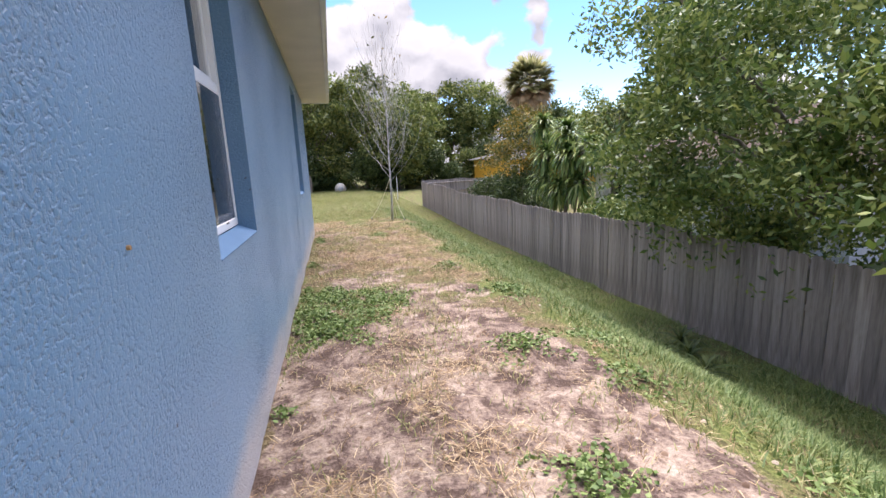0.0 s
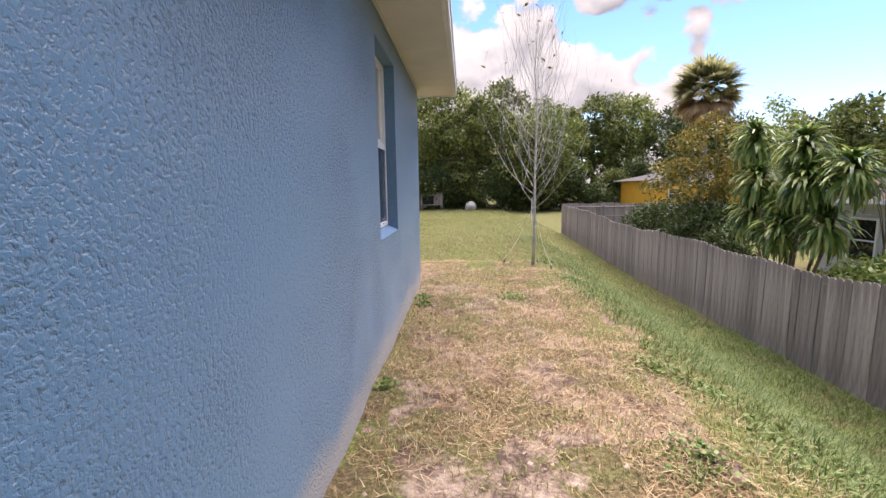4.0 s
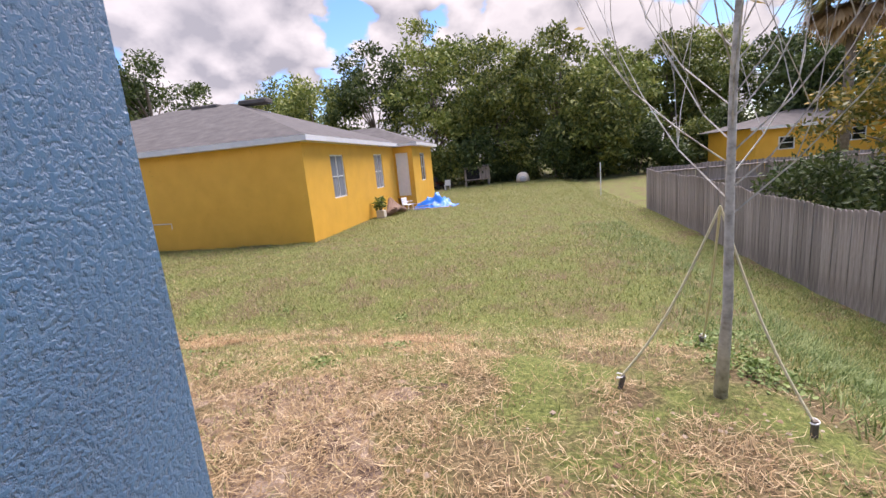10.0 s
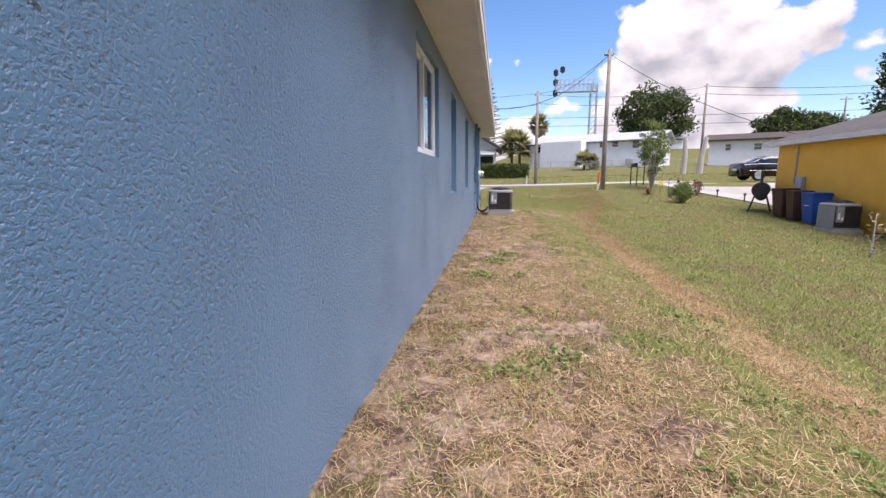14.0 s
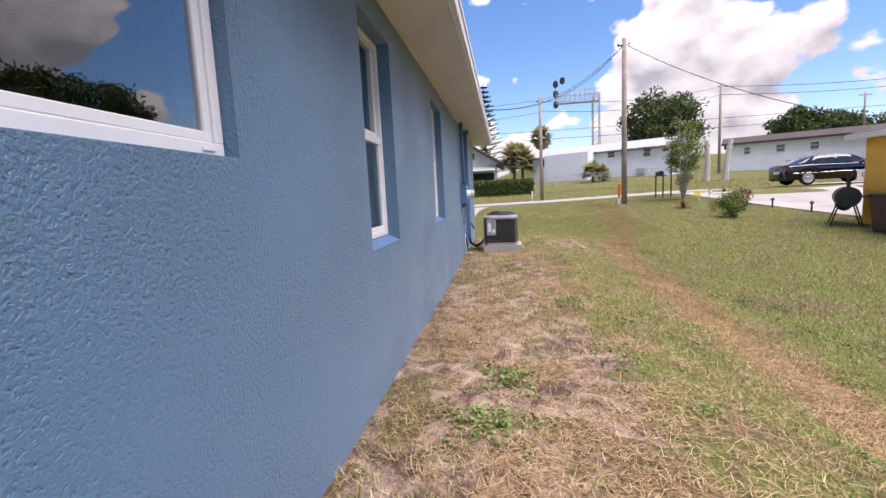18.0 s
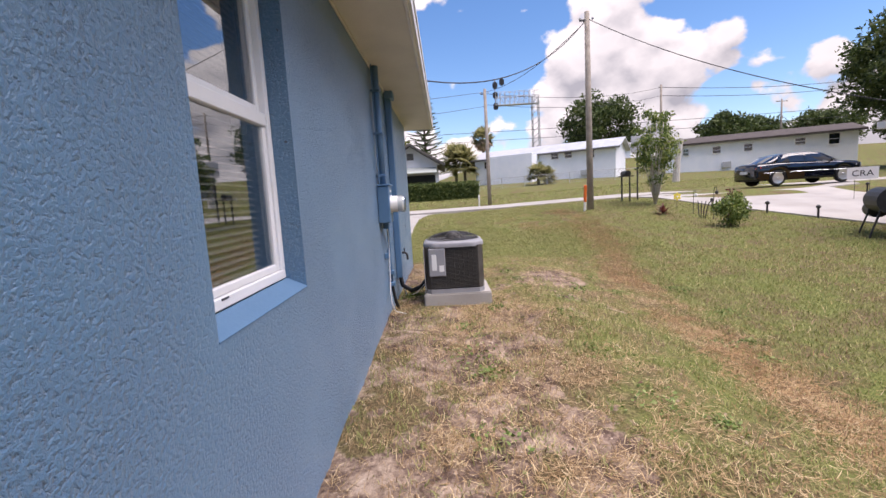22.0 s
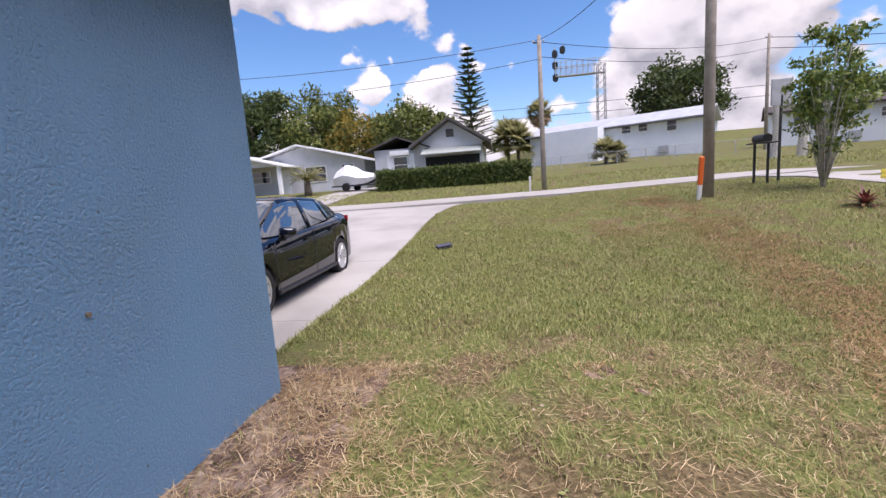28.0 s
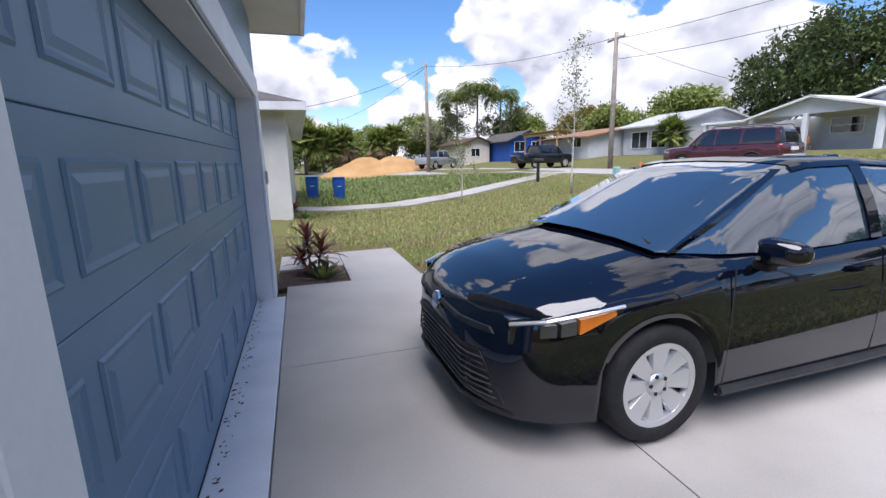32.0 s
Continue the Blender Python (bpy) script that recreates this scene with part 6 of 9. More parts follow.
def straps(bases, azim, elev, length, width, droop, seg=4):
    """Arching strap leaves: one ribbon each."""
    n = len(bases)
    t = np.linspace(0, 1, seg + 1)
    bases = np.asarray(bases, float)
    e0 = np.asarray(elev)[:, None] - np.asarray(droop)[:, None] * t[None, :] * 1.2
    step = np.asarray(length)[:, None] / seg
    ca, sa = np.cos(azim)[:, None], np.sin(azim)[:, None]
    dx, dz = np.cos(e0) * step, np.sin(e0) * step
    r = np.concatenate([np.zeros((n, 1)), np.cumsum(dx[:, :-1], 1)], 1)
    z = np.concatenate([np.zeros((n, 1)), np.cumsum(dz[:, :-1], 1)], 1)
    C = np.stack([bases[:, None, 0] + r * ca, bases[:, None, 1] + r * sa, bases[:, None, 2] + z], -1)
    w = np.asarray(width)[:, None] * (np.sin(np.pi * (0.12 + 0.86 * t)) ** 0.7)[None, :] * 0.5
    S = np.stack([-sa * w, ca * w, np.zeros_like(w)], -1)
    V = np.stack([C - S, C + S], 2).reshape(-1, 3)
    k = 2 * (seg + 1)
    base = (np.arange(n) * k)[:, None]
    q = np.arange(seg)[None, :] * 2
    F = np.stack([base + q, base + q + 1, base + q + 3, base + q + 2], -1).reshape(-1, 4)
    return V, F


def merge(parts):
    V, F, o = [], [], 0
    for v, f in parts:
        V.append(v); F.append(f + o); o += len(v)
    return np.concatenate(V), np.concatenate(F)


def tree(name, x, y, height, crown, leaves, leaf, mat, label, seed, trunk=0.15, low=0.25, bark=None, clumps=40, limbs=9, category="tree", spread=0.22, z=None, squash=1.0, asp=0.42, base=False):
    """A tapered trunk with limbs and a crown of leaf clumps with gaps and an uneven outline. crown: half widths x, y."""
    rng = np.random.default_rng(seed)
    z0 = gz(x, y) if z is None else z
    t = thing(name, pose(x, y, z0 - 0.05), label, category)
    bm = B()
    top = height * 0.8
    bend = rng.normal(size=2) * 0.05 * height
    path = [(bend[0] * f * f, bend[1] * f * f, top * f) for f in np.linspace(0, 1, 7)]
    tube(bm, path, [trunk * (1.25 if i == 0 else 1) * (1 - 0.8 * i / 6) for i in range(7)], 9)
    centre = []
    cz0, cz1 = height * low, height
    for k in range(clumps):
        while True:
            p = rng.uniform(-1, 1, 3)
            if 0.35 < np.linalg.norm(p) < 1:
                break
        wob = 0.82 + 0.3 * rng.random()
        f = (p[2] + 1) / 2
        sq = (1 - 0.35 * abs(2 * f - 1) ** 2) * squash if squash != 1 else 1
        centre.append((p[0] * crown[0] * wob * sq, p[1] * crown[1] * wob * sq, cz0 + (cz1 - cz0) * f))
    centre = np.array(centre)
    stems = []
    for k in range(limbs):
        c = centre[rng.integers(len(centre))]
        s = 0.0 if base else max(0.15, min(0.85, (c[2] / height) * 0.7))
        a = Vector((bend[0] * s * s, bend[1] * s * s, top * s))
        b = Vector(c)
        m = (a + b) / 2 + Vector((0, 0, 0.12 * (b - a).length))
        if base:
            stems.append(B())
        tube(stems[-1] if base else bm, [a, m, b], [trunk * 0.42, trunk * 0.25, trunk * 0.07], 6)
    part("trunk", bm, bark or BARK, t, smooth=True)
    for bl in stems:
        part("stem", bl, bark or BARK, t, smooth=True)
    w = rng.random(len(centre)) + 0.4
    idx = rng.choice(len(centre), leaves, p=w / w.sum())
    rad = spread * (crown[0] + crown[1]) / 2 * (0.7 + 0.7 * rng.random(len(centre)))
    g = rng.normal(size=(leaves, 3)); g /= np.linalg.norm(g, axis=1)[:, None]
    P = centre[idx] + g * (rad[idx] * rng.random(leaves) ** 0.45)[:, None] * np.array([1.15, 1.15, 0.8])
    P[:, 2] = np.maximum(P[:, 2], 0.05)
    V, F = kites(P, leaf * (0.6 + 0.8 * rng.random(leaves)), rng, asp)
    cr = raw("crown", V, F, mat, t)
    return t


def bush(name, x, y, r, h, leaves, leaf, mat, label, seed, category="bush", z=None, rx=None):
    rng = np.random.default_rng(seed)
    z0 = gz(x, y) if z is None else z
    t = thing(name, pose(x, y, z0 - 0.03), label, category)
    bm = B()
    for k in range(6):
        a = rng.uniform(0, 2 * math.pi)
        tube(bm, [(0, 0, 0), (0.3 * r * math.cos(a), 0.3 * r * math.sin(a), h * 0.4), (0.6 * r * math.cos(a), 0.6 * r * math.sin(a), h * 0.75)], [0.03, 0.02, 0.008], 5)
    part("stems", bm, BARK, t)
    k = 26
    c = rng.normal(size=(k, 3)); c /= np.linalg.norm(c, axis=1)[:, None]
    c = c * (0.45 + 0.4 * rng.random((k, 1))) * np.array([rx or r, r, h / 2]) + np.array([0, 0, h * 0.52])
    idx = rng.integers(0, k, leaves)
    g = rng.normal(size=(leaves, 3)); g /= np.linalg.norm(g, axis=1)[:, None]
    P = c[idx] + g * (rng.random((leaves, 1)) ** 0.5) * np.array([r, r, h * 0.5]) * 0.42
    P[:, 2] = np.maximum(P[:, 2], 0.04)
    V, F = kites(P, leaf * (0.6 + 0.8 * rng.random(leaves)), rng)
    raw("foliage", V, F, mat, t)
    return t


def rosettes(name, x, y, heads, mat, label, seed, category="plant", leaf=(0.6, 0.05), n=44, z=None, stem=0.035, droop=1.1, low=-0.2, dead=False, stem_mat=None, col=0.22):
    """A plant of bare canes that end in rosettes of strap leaves. heads: (dx, dy, height)."""
    rng = np.random.default_rng(seed)
    z0 = gz(x, y) if z is None else z
    t = thing(name, pose(x, y, z0 - 0.02), label, category)
    for dx, dy, h in heads:
        if h > 0.08:
            bm = B(); tube(bm, [(dx * 0.3, dy * 0.3, 0), (dx * 0.7, dy * 0.7, h * 0.5), (dx, dy, h)], [stem * 1.2, stem, stem * 0.8], 7)
            part("cane", bm, stem_mat or BARK, t, smooth=True)
        k = np.arange(n)
        az = k * 2.39996 + rng.normal(size=n) * 0.15
        f = k / n
        el = np.interp(f, [0, 1], [low, 1.35]) + rng.normal(size=n) * 0.1
        ln = leaf[0] * (0.75 + 0.35 * rng.random(n)) * np.interp(f, [0, 0.6, 1], [0.9, 1.0, 0.6])
        bz = h + np.interp(f, [0, 1], [-col, 0.0]) * (1 if h > 0.2 else 0)
        V, F = straps(np.stack([np.full(n, dx), np.full(n, dy), bz], -1), az, el, ln, np.full(n, leaf[1]), np.full(n, droop) * (0.7 + 0.5 * rng.random(n)))
        raw("leaf_rosette", V, F, mat, t)
    return t


def fan_palm(name, x, y, h, label, seed, r=1.3, trunk=0.16, skirt=True, z=None, mat=None):
    rng = np.random.default_rng(seed)
    t = thing(name, pose(x, y, gz(x, y) if z is None else z), label, "palm tree")
    bm = B(); tube(bm, [(0, 0, -0.1), (0.05, 0.02, h * 0.5), (0.0, 0.0, h)], [trunk * 1.2, trunk, trunk * 0.9], 12)
    part("trunk", bm, BARK, t, smooth=True)
    def fans(n, el_lo, el_hi, ln, mat_, nm, dr, stalk=(0.35, 0.6)):
        """Fan leaves: each a stalk and a spread of straps in one plane across it."""
        S = []
        for i in range(n):
            az = i * 2.39996 + rng.normal() * 0.2
            el = np.interp(i / max(1, n - 1), [0, 1], [el_lo, el_hi]) + rng.normal() * 0.12
            L = ln * rng.uniform(*stalk)
            d = np.array([math.cos(az) * math.cos(el), math.sin(az) * math.cos(el), math.sin(el)])
            t_ = np.array([-math.sin(az), math.cos(az), 0.0])
            tw = rng.normal() * 0.5
            t_ = t_ * math.cos(tw) + np.cross(d, t_) * math.sin(tw)
            c = d * L + np.array([0, 0, h])
            m = 17
            a = np.linspace(-1.35, 1.35, m)
            D = np.cos(a)[:, None] * d[None] + np.sin(a)[:, None] * t_[None]
            S.append(straps(np.repeat(c[None], m, 0), np.arctan2(D[:, 1], D[:, 0]), np.arcsin(np.clip(D[:, 2], -1, 1)), ln * (0.62 - 0.16 * np.abs(a)), np.full(m, ln * 0.075), np.full(m, dr), 3))
            S.append(straps(np.array([[0, 0, h]]), np.array([az]), np.array([el]), np.array([L * 1.05]), np.array([0.05]), np.array([0.05]), 3))
        V, F = merge(S)
        raw(nm, V, F, mat_, t)
    fans(64, -0.35, 1.35, r, mat or L_PALM, "fronds", 0.5)
    if skirt:
        fans(48, -1.3, -0.3, r * 0.95, L_DEAD, "dead_skirt", 0.6)
    return t


def feather_palm(name, x, y, h, label, seed, r=2.4, trunk=0.15, fr=20, z=None, mat=None, droop=1.5):
    rng = np.random.default_rng(seed)
    t = thing(name, pose(x, y, gz(x, y) if z is None else z), label, "palm tree")
    if h > 0.3:
        bm = B(); tube(bm, [(0, 0, -0.1), (0.1, 0.05, h * 0.5), (0, 0, h)], [trunk * 1.2, trunk, trunk * 0.8], 10)
        part("trunk", bm, BARK, t, smooth=True)
    S = []
    for i in range(fr):
        az = i * 2.39996; el = np.interp(i / fr, [0, 1], [0.05, 1.25]) + rng.normal() * 0.08
        pts = []
        p = np.array([0, 0, h]); e = el
        for k in range(9):
            pts.append(p.copy()); e2 = e - droop * (k / 9) ** 1.3
            p = p + np.array([math.cos(az) * math.cos(e2), math.sin(az) * math.cos(e2), math.sin(e2)]) * r / 9
        pts = np.array(pts)
        for sd in (-1, 1):
            b = np.repeat(pts[1:], 2, 0) + rng.normal(size=(16, 3)) * 0.02
            n = len(b)
            ln = r * 0.30 * np.interp(np.arange(n), [0, n * 0.4, n], [0.7, 1.0, 0.45])
            S.append(straps(b, np.full(n, az + sd * 1.0), np.full(n, -0.15), ln, np.full(n, r * 0.04), np.full(n, 0.9), 2))
    V, F = merge(S)
    raw("fronds", V, F, mat or L_PALM, t)
    return t


def sapling(name, x, y, h, label, seed, levels, trunk=0.05, leaves=0, mat=None, start=0.25, up=0.9, nb=16, z=None, reach=0.24, end=0.97, taper=0.1, thin=0.3):
    """A slender young tree of bare upswept branches, with or without a few small leaves."""
    rng = np.random.default_rng(seed)
    t = thing(name, pose(x, y, (gz(x, y) if z is None else z) - 0.04), label, "sapling")
    bm = B()
    tips = []
    wob = rng.normal(size=(9, 2)) * 0.02 * h / 4
    path = [Vector((wob[i][0], wob[i][1], h * i / 8)) for i in range(9)]
    path[0].xy = (0, 0)
    tube(bm, path, [trunk * (1.3 if i == 0 else max(0.12, 1 - taper * i)) for i in range(9)], 9)
    part("trunk", bm, BARK_PALE, t, smooth=True)
    def grow(a, d, ln, r, lev, bm_, twig):
        pts, p, v = [a], a.copy(), d.normalized()
        for k in range(5):
            v = (v + Vector((rng.normal() * 0.10, rng.normal() * 0.10, 0.13 * up))).normalized()
            p = p + v * ln / 5
            pts.append(p.copy())
        tube(bm_, pts, [r * (1 - 0.15 * k) for k in range(6)], 5 if r > 0.006 else 3)
        tips.extend([tuple(q) for q in pts[2:]])
        if lev > 0:
            for k in range(3 if lev > 1 else 2):
                i = 1 + int(rng.integers(4))
                sd = Vector((rng.normal(), rng.normal(), 0.4)).normalized()
                grow(pts[i], (v + sd * 0.9), ln * rng.uniform(0.45, 0.7), r * 0.55, lev - 1, twig, twig)
    for k in range(nb):
        f = start + (end - start) * (k / nb) ** 0.9
        i = min(7, int(f * 8))
        a = path[i].lerp(path[i + 1], f * 8 - i)
        az = k * 2.4 + rng.normal() * 0.3
        d = Vector((math.cos(az), math.sin(az), 0.35 + 0.9 * f))
        bm2, bm3 = B(), B()
        grow(a, d, h * reach * rng.uniform(0.7, 1.25) * (1.15 - 0.5 * f), trunk * thin * (1.1 - 0.6 * f), levels, bm2, bm3)
        br = part("branch", bm2, BARK_PALE, t)
        tagged(part("twig_spray", bm3, BARK_PALE, br), kind="stuff")
    if leaves:
        T = np.array(tips)
        P = T[rng.integers(0, len(T), leaves)] + rng.normal(size=(leaves, 3)) * 0.07
        V, F = kites(P, 0.09 * (0.6 + 0.8 * rng.random(leaves)), rng)
        raw("leaves", V, F, mat or L_BUSH, t)
    return t


# behind the board fence
tree("bushy_tree", 7.9, -4.4, 6.6, (3.1, 2.9), 50000, 0.115, L_BUSH, "dense broad-leaved bushy tree hanging over the fence", 3, 0.12, 0.12, clumps=120, spread=0.2)
tree("bushy_tree", 8.5, -8.4, 6.4, (3.1, 3.2), 26000, 0.14, L_BUSH, "dense broad-leaved bushy tree beside the fence", 5, 0.12, 0.15, clumps=46)
tree("dark_tree", 11.8, 0.6, 9.5, (2.4, 2.4), 7000, 0.26, L_OAK, "tall dark green tree behind the fence", 6, 0.2, 0.42, clumps=44)
bush("bush", 8.7, 2.0, 1.2, 1.75, 5000, 0.13, L_BUSH, "broad-leaved bush leaning over the fence", 9)
bush("bush", 8.2, -0.2, 1.4, 2.0, 7000, 0.14, L_BUSH, "broad-leaved bush leaning over the fence", 8)
rosettes("dracaena", 8.7, 4.6, [(0.1, 1.77, 4.5), (0.0, -0.2, 4.1), (-0.1, 1.2, 3.35), (-0.15, -0.55, 3.35), (0.2, -1.35, 3.5), (0.25, 0.4, 2.75), (0.0, 1.5, 2.45), (0.1, -0.9, 2.35), (-0.1, 0.2, 2.1)], L_DRAC, "tall dracaena clump with drooping variegated strap leaves", 11, n=250, leaf=(0.92, 0.078), droop=1.45, low=-0.55, col=0.42)
tree("yellowing_tree", 9.7, 10.6, 5.4, (1.9, 2.4), 7500, 0.15, L_YELLOW, "small tree with orange yellow leaves behind the fence", 13, 0.07, 0.35, clumps=44)
bush("bush", 9.0, 9.2, 1.7, 2.7, 6200, 0.15, L_OAK, "dark green bush behind the fence", 14)
bush("bush", 9.2, 12.8, 1.6, 2.2, 4600, 0.16, L_OAK, "dark green bush behind the fence", 15)
bush("bush", 8.6, 7.2, 0.9, 1.8, 2800, 0.14, L_OAK, "low bush beside the fence", 16)
fan_palm("cabbage_palm", 16.2, 23.4, 8.5, "tall cabbage palm with a skirt of dead fronds", 21, 2.25, 0.2)
tree("tall_weed", 10.4, 4.0, 5.6, (0.5, 0.5), 500, 0.12, L_OAK, "spindly dark weed tree behind the fence", 23, 0.03, 0.3, clumps=8)

# woods beyond the back lawn
FOREST = [(-22, 50, 12.5, 5.5), (-14.5, 49, 15.5, 5.2), (-7.5, 47, 17.0, 5.4), (-1.0, 46, 14.5, 4.6), (5.0, 48, 15.6, 4.6), (11, 50, 13.2, 4.5), (-4.5, 55, 16.5, 6.0), (2.5, 57, 16.0, 6.0), (8.5, 43, 9.8, 4.2),
          (18, 55, 14.5, 4.6), (23.5, 57, 15.0, 4.6), (30, 52, 13.0, 5.5), (37, 46, 12.0, 5.5), (30, 30, 9.0, 4.6), (-30, 57, 13, 6.0), (14, 62, 14, 6), (25, 40, 9.5, 4.2), (33, 20, 8.0, 4.5), (36, 8, 9, 5), (30, -4, 9, 5)]
for i, (x, y, h, r) in enumerate(FOREST):
    mat = (L_SUNNY, L_OAK, L_SUNNY, L_FOREST, L_YELLOW if i == 1 else L_FOREST)[i % 5]
    tree("forest_tree", x, y, h, (r, r * 0.9), 10500, 0.46, mat, "tall leafy tree in the woods behind the lawn", 40 + i, 0.25, 0.05 if y < 52 else 0.25, clumps=95, spread=0.24)
for i in range(17):
    x = -21 + i * 2.55
    bush("undergrowth", x, 44.0 + 1.4 * math.sin(i * 1.7), 2.2, 4.4 + 1.4 * math.sin(i * 2.1), 4600, 0.36, L_OAK if i % 3 else L_FOREST, "dark leafy undergrowth at the edge of the woods", 80 + i, "bush")
tree("oak_tree", -38.0, 43.0, 14.0, (7.0, 6.0), 9000, 0.45, L_OAK, "broad dark oak behind the yellow house", 71, 0.4, 0.35, clumps=56)

# trees across the street and beyond
for i, (x, y, h, r, mat, low) in enumerate([(-90, 29.0, 10.9, 6.3, L_OAK, 0.1), (-90, 52, 6.7, 4.5, L_OAK, 0.1), (-96, 62, 6.5, 4, L_OAK, 0.1), (-98, 76, 7.1, 6, L_OAK, 0.1), (-96, 92, 7.5, 6, L_OAK, 0.1), (-46, 42.5, 14.0, 7.0, L_OAK, 0.22),
        (-64, -8, 9, 4, L_FOREST, 0.1), (-66, -14, 9.5, 4.5, L_YELLOW, 0.1), (-68, -20, 12, 5, L_FOREST, 0.15), (-66, -27, 13.0, 4.8, L_OAK, 0.25), (-68, -34, 12, 5, L_OAK, 0.2), (-64, -43, 7.6, 4.6, L_SUNNY, 0.2), (-61, -53, 6.6, 4.2, L_SUNNY, 0.1), (-63, -61, 7.4, 5.0, L_YELLOW, 0.1), (-54, -67, 7.0, 4.6, L_SUNNY, 0.1), (-40, -78, 8.4, 5, L_SUNNY, 0.1), (-33, -86, 7.4, 5, L_SUNNY, 0.1),
        (-21.0, -74, 7.6, 5.0, L_SUNNY, 0.05), (-14, -60, 7, 4.5, L_SUNNY, 0.05), (-27, -92, 6.5, 5.0, L_YELLOW, 0.05)]):
    tree("street_tree", x, y, h, (r, r), 13000 if x != -46 else 34000, 0.46 if abs(x) < 70 else 0.62, mat, "leafy tree beyond the houses across the street" if x < -40 else "leafy tree down the street", 120 + i, 0.25, low, clumps=75 if x != -46 else 170, spread=0.25 if x != -46 else 0.17)
L_MOSSY = leafy("pale_mossy_leaf", (0.13, 0.14, 0.07), (0.27, 0.28, 0.15), 0.7, (0.42, 0.42, 0.25), 0.4)
for x, y, h, r in ((-52.0, -68, 10.0, 4.4), (-42.0, -71.5, 9.6, 4.4)):
    tree("mossy_oak", x, y, h, (r, r), 6500, 0.4, L_MOSSY, "pale oak hung with moss down the street", 160, 0.3, 0.1, clumps=46)
for i, (x, y, h, r) in enumerate([(-43.1, -67.5, 9.6, 4.2), (-46.1, -66.3, 10.6, 4.4), (-49.2, -64.5, 9.2, 3.8)]):
    feather_palm("feather_palm", x, y, h, "tall feathery palm down the street", 170 + i, r, fr=58, mat=L_SUNNY, droop=2.7)
for i, (x, y, h, r) in enumerate([(-80, 7.25, 5.6, 2.0), (-74, 2.6, 3.4, 3.1), (-73, 3.8, 3.0, 2.8), (-19.5, -58, 4, 3.0), (-24.5, -62, 3.6, 2.8), (-50.2, -31.5, 1.6, 1.8), (-33.9, -72.5, 4.4, 2.6), (-30.8, -70.0, 3.6, 2.6), (-21.8, -59.5, 3.2, 2.8)]):
    fan_palm("fan_palm", x, y, h, "shaggy fan palm among the houses", 180 + i, r, 0.2, skirt=i in (0, 4, 7), mat=L_SUNNY if i > 2 else None)
fan_palm("fan_palm", -58.5, 11.2, 1.0, "low fan palm in front of the pale house", 190, 1.5, 0.15, False)
fan_palm("fan_palm", -58.7, 12.2, 0.7, "low fan palm in front of the pale house", 191, 1.3, 0.15, False)
feather_palm("cycad", -46.6, -12.6, 1.25, "sago cycad in a wire fenced bed", 192, 1.5, 0.25, 30, droop=1.0)


def norfolk_pine(x, y, h):
    rng = np.random.default_rng(9)
    t = thing("norfolk_pine", pose(x, y, gz(x, y)), "tall slender pine with tiered branches behind the gabled house", "tree")
    bm = B(); tube(bm, [(0, 0, 0), (0, 0, h)], [0.22, 0.03], 8)
    part("trunk", bm, BARK, t)
    S = []
    for k in range(19):
        z = h * (0.16 + 0.80 * k / 18)
        r = 2.5 * (1 - k / 19) ** 0.8 + 0.15
        for j in range(7):
            az = j * 2 * math.pi / 7 + k * 0.5
            n = 12
            f = np.linspace(0.1, 1, n)
            b = np.stack([np.cos(az) * r * f, np.sin(az) * r * f, z + 0.12 * r * f ** 2], -1)
            for sd in (-1, 1):
                S.append(straps(b, np.full(n, az + sd * 0.9), np.full(n, 0.35), np.full(n, 0.55 * (0.4 + 0.6 * r / 2.6)), np.full(n, 0.16), np.full(n, 0.2), 2))
    V, F = merge(S)
    raw("needles", V, F, L_OAK, t)


norfolk_pine(-62, -1.2, 13.2)


# the staked sapling on the mound
sapling("staked_sapling", 1.95, 1.6, 4.7, "bare pale young tree staked with ropes on the mound", 31, 2, 0.029, 60, L_YELLOW, 0.23, 2.1, 58, reach=0.34, end=0.86, taper=0.11, thin=0.2)
for sx, sy, nm in ((1.41, 1.63, 0), (2.22, 1.24, 1), (2.2, 2.5, 2)):
    st = thing("tree_stake", pose(sx, sy, gz(sx, sy)), "short dark wooden stake holding a rope", "stake")
    bm = B(); box(bm, -0.013, 0.013, -0.013, 0.013, -0.15, 0.09, 0.003, Matrix.Rotation(radians(12 * (1 - nm)), 4, "Y"))
    part("peg", bm, BARK, st)
    rp = thing("guy_rope", pose(0, 0, 0), "pale yellow guy rope from the sapling to its stake", "rope")
    bm = B()
    a, b = Vector((1.95, 1.67, gz(1.97, 1.67) + 1.08)), Vector((sx, sy, gz(sx, sy) + 0.07))
    pts = [a.lerp(b, f) - Vector((0, 0, 0.10 * math.sin(math.pi * f))) for f in np.linspace(0, 1, 9)]
    tube(bm, pts, 0.007, 6)
    part("line", bm, varied("pale_rope", (0.55, 0.50, 0.30), (0.70, 0.64, 0.42), 40, 0.8), rp)
    bm = B(); tube(bm, [(sx + 0.017 * math.cos(t), sy + 0.017 * math.sin(t), gz(sx, sy) + 0.06 + 0.004 * t) for t in np.linspace(0, 9, 22)], 0.004, 5)
    part("knot", bm, PLATE, rp)

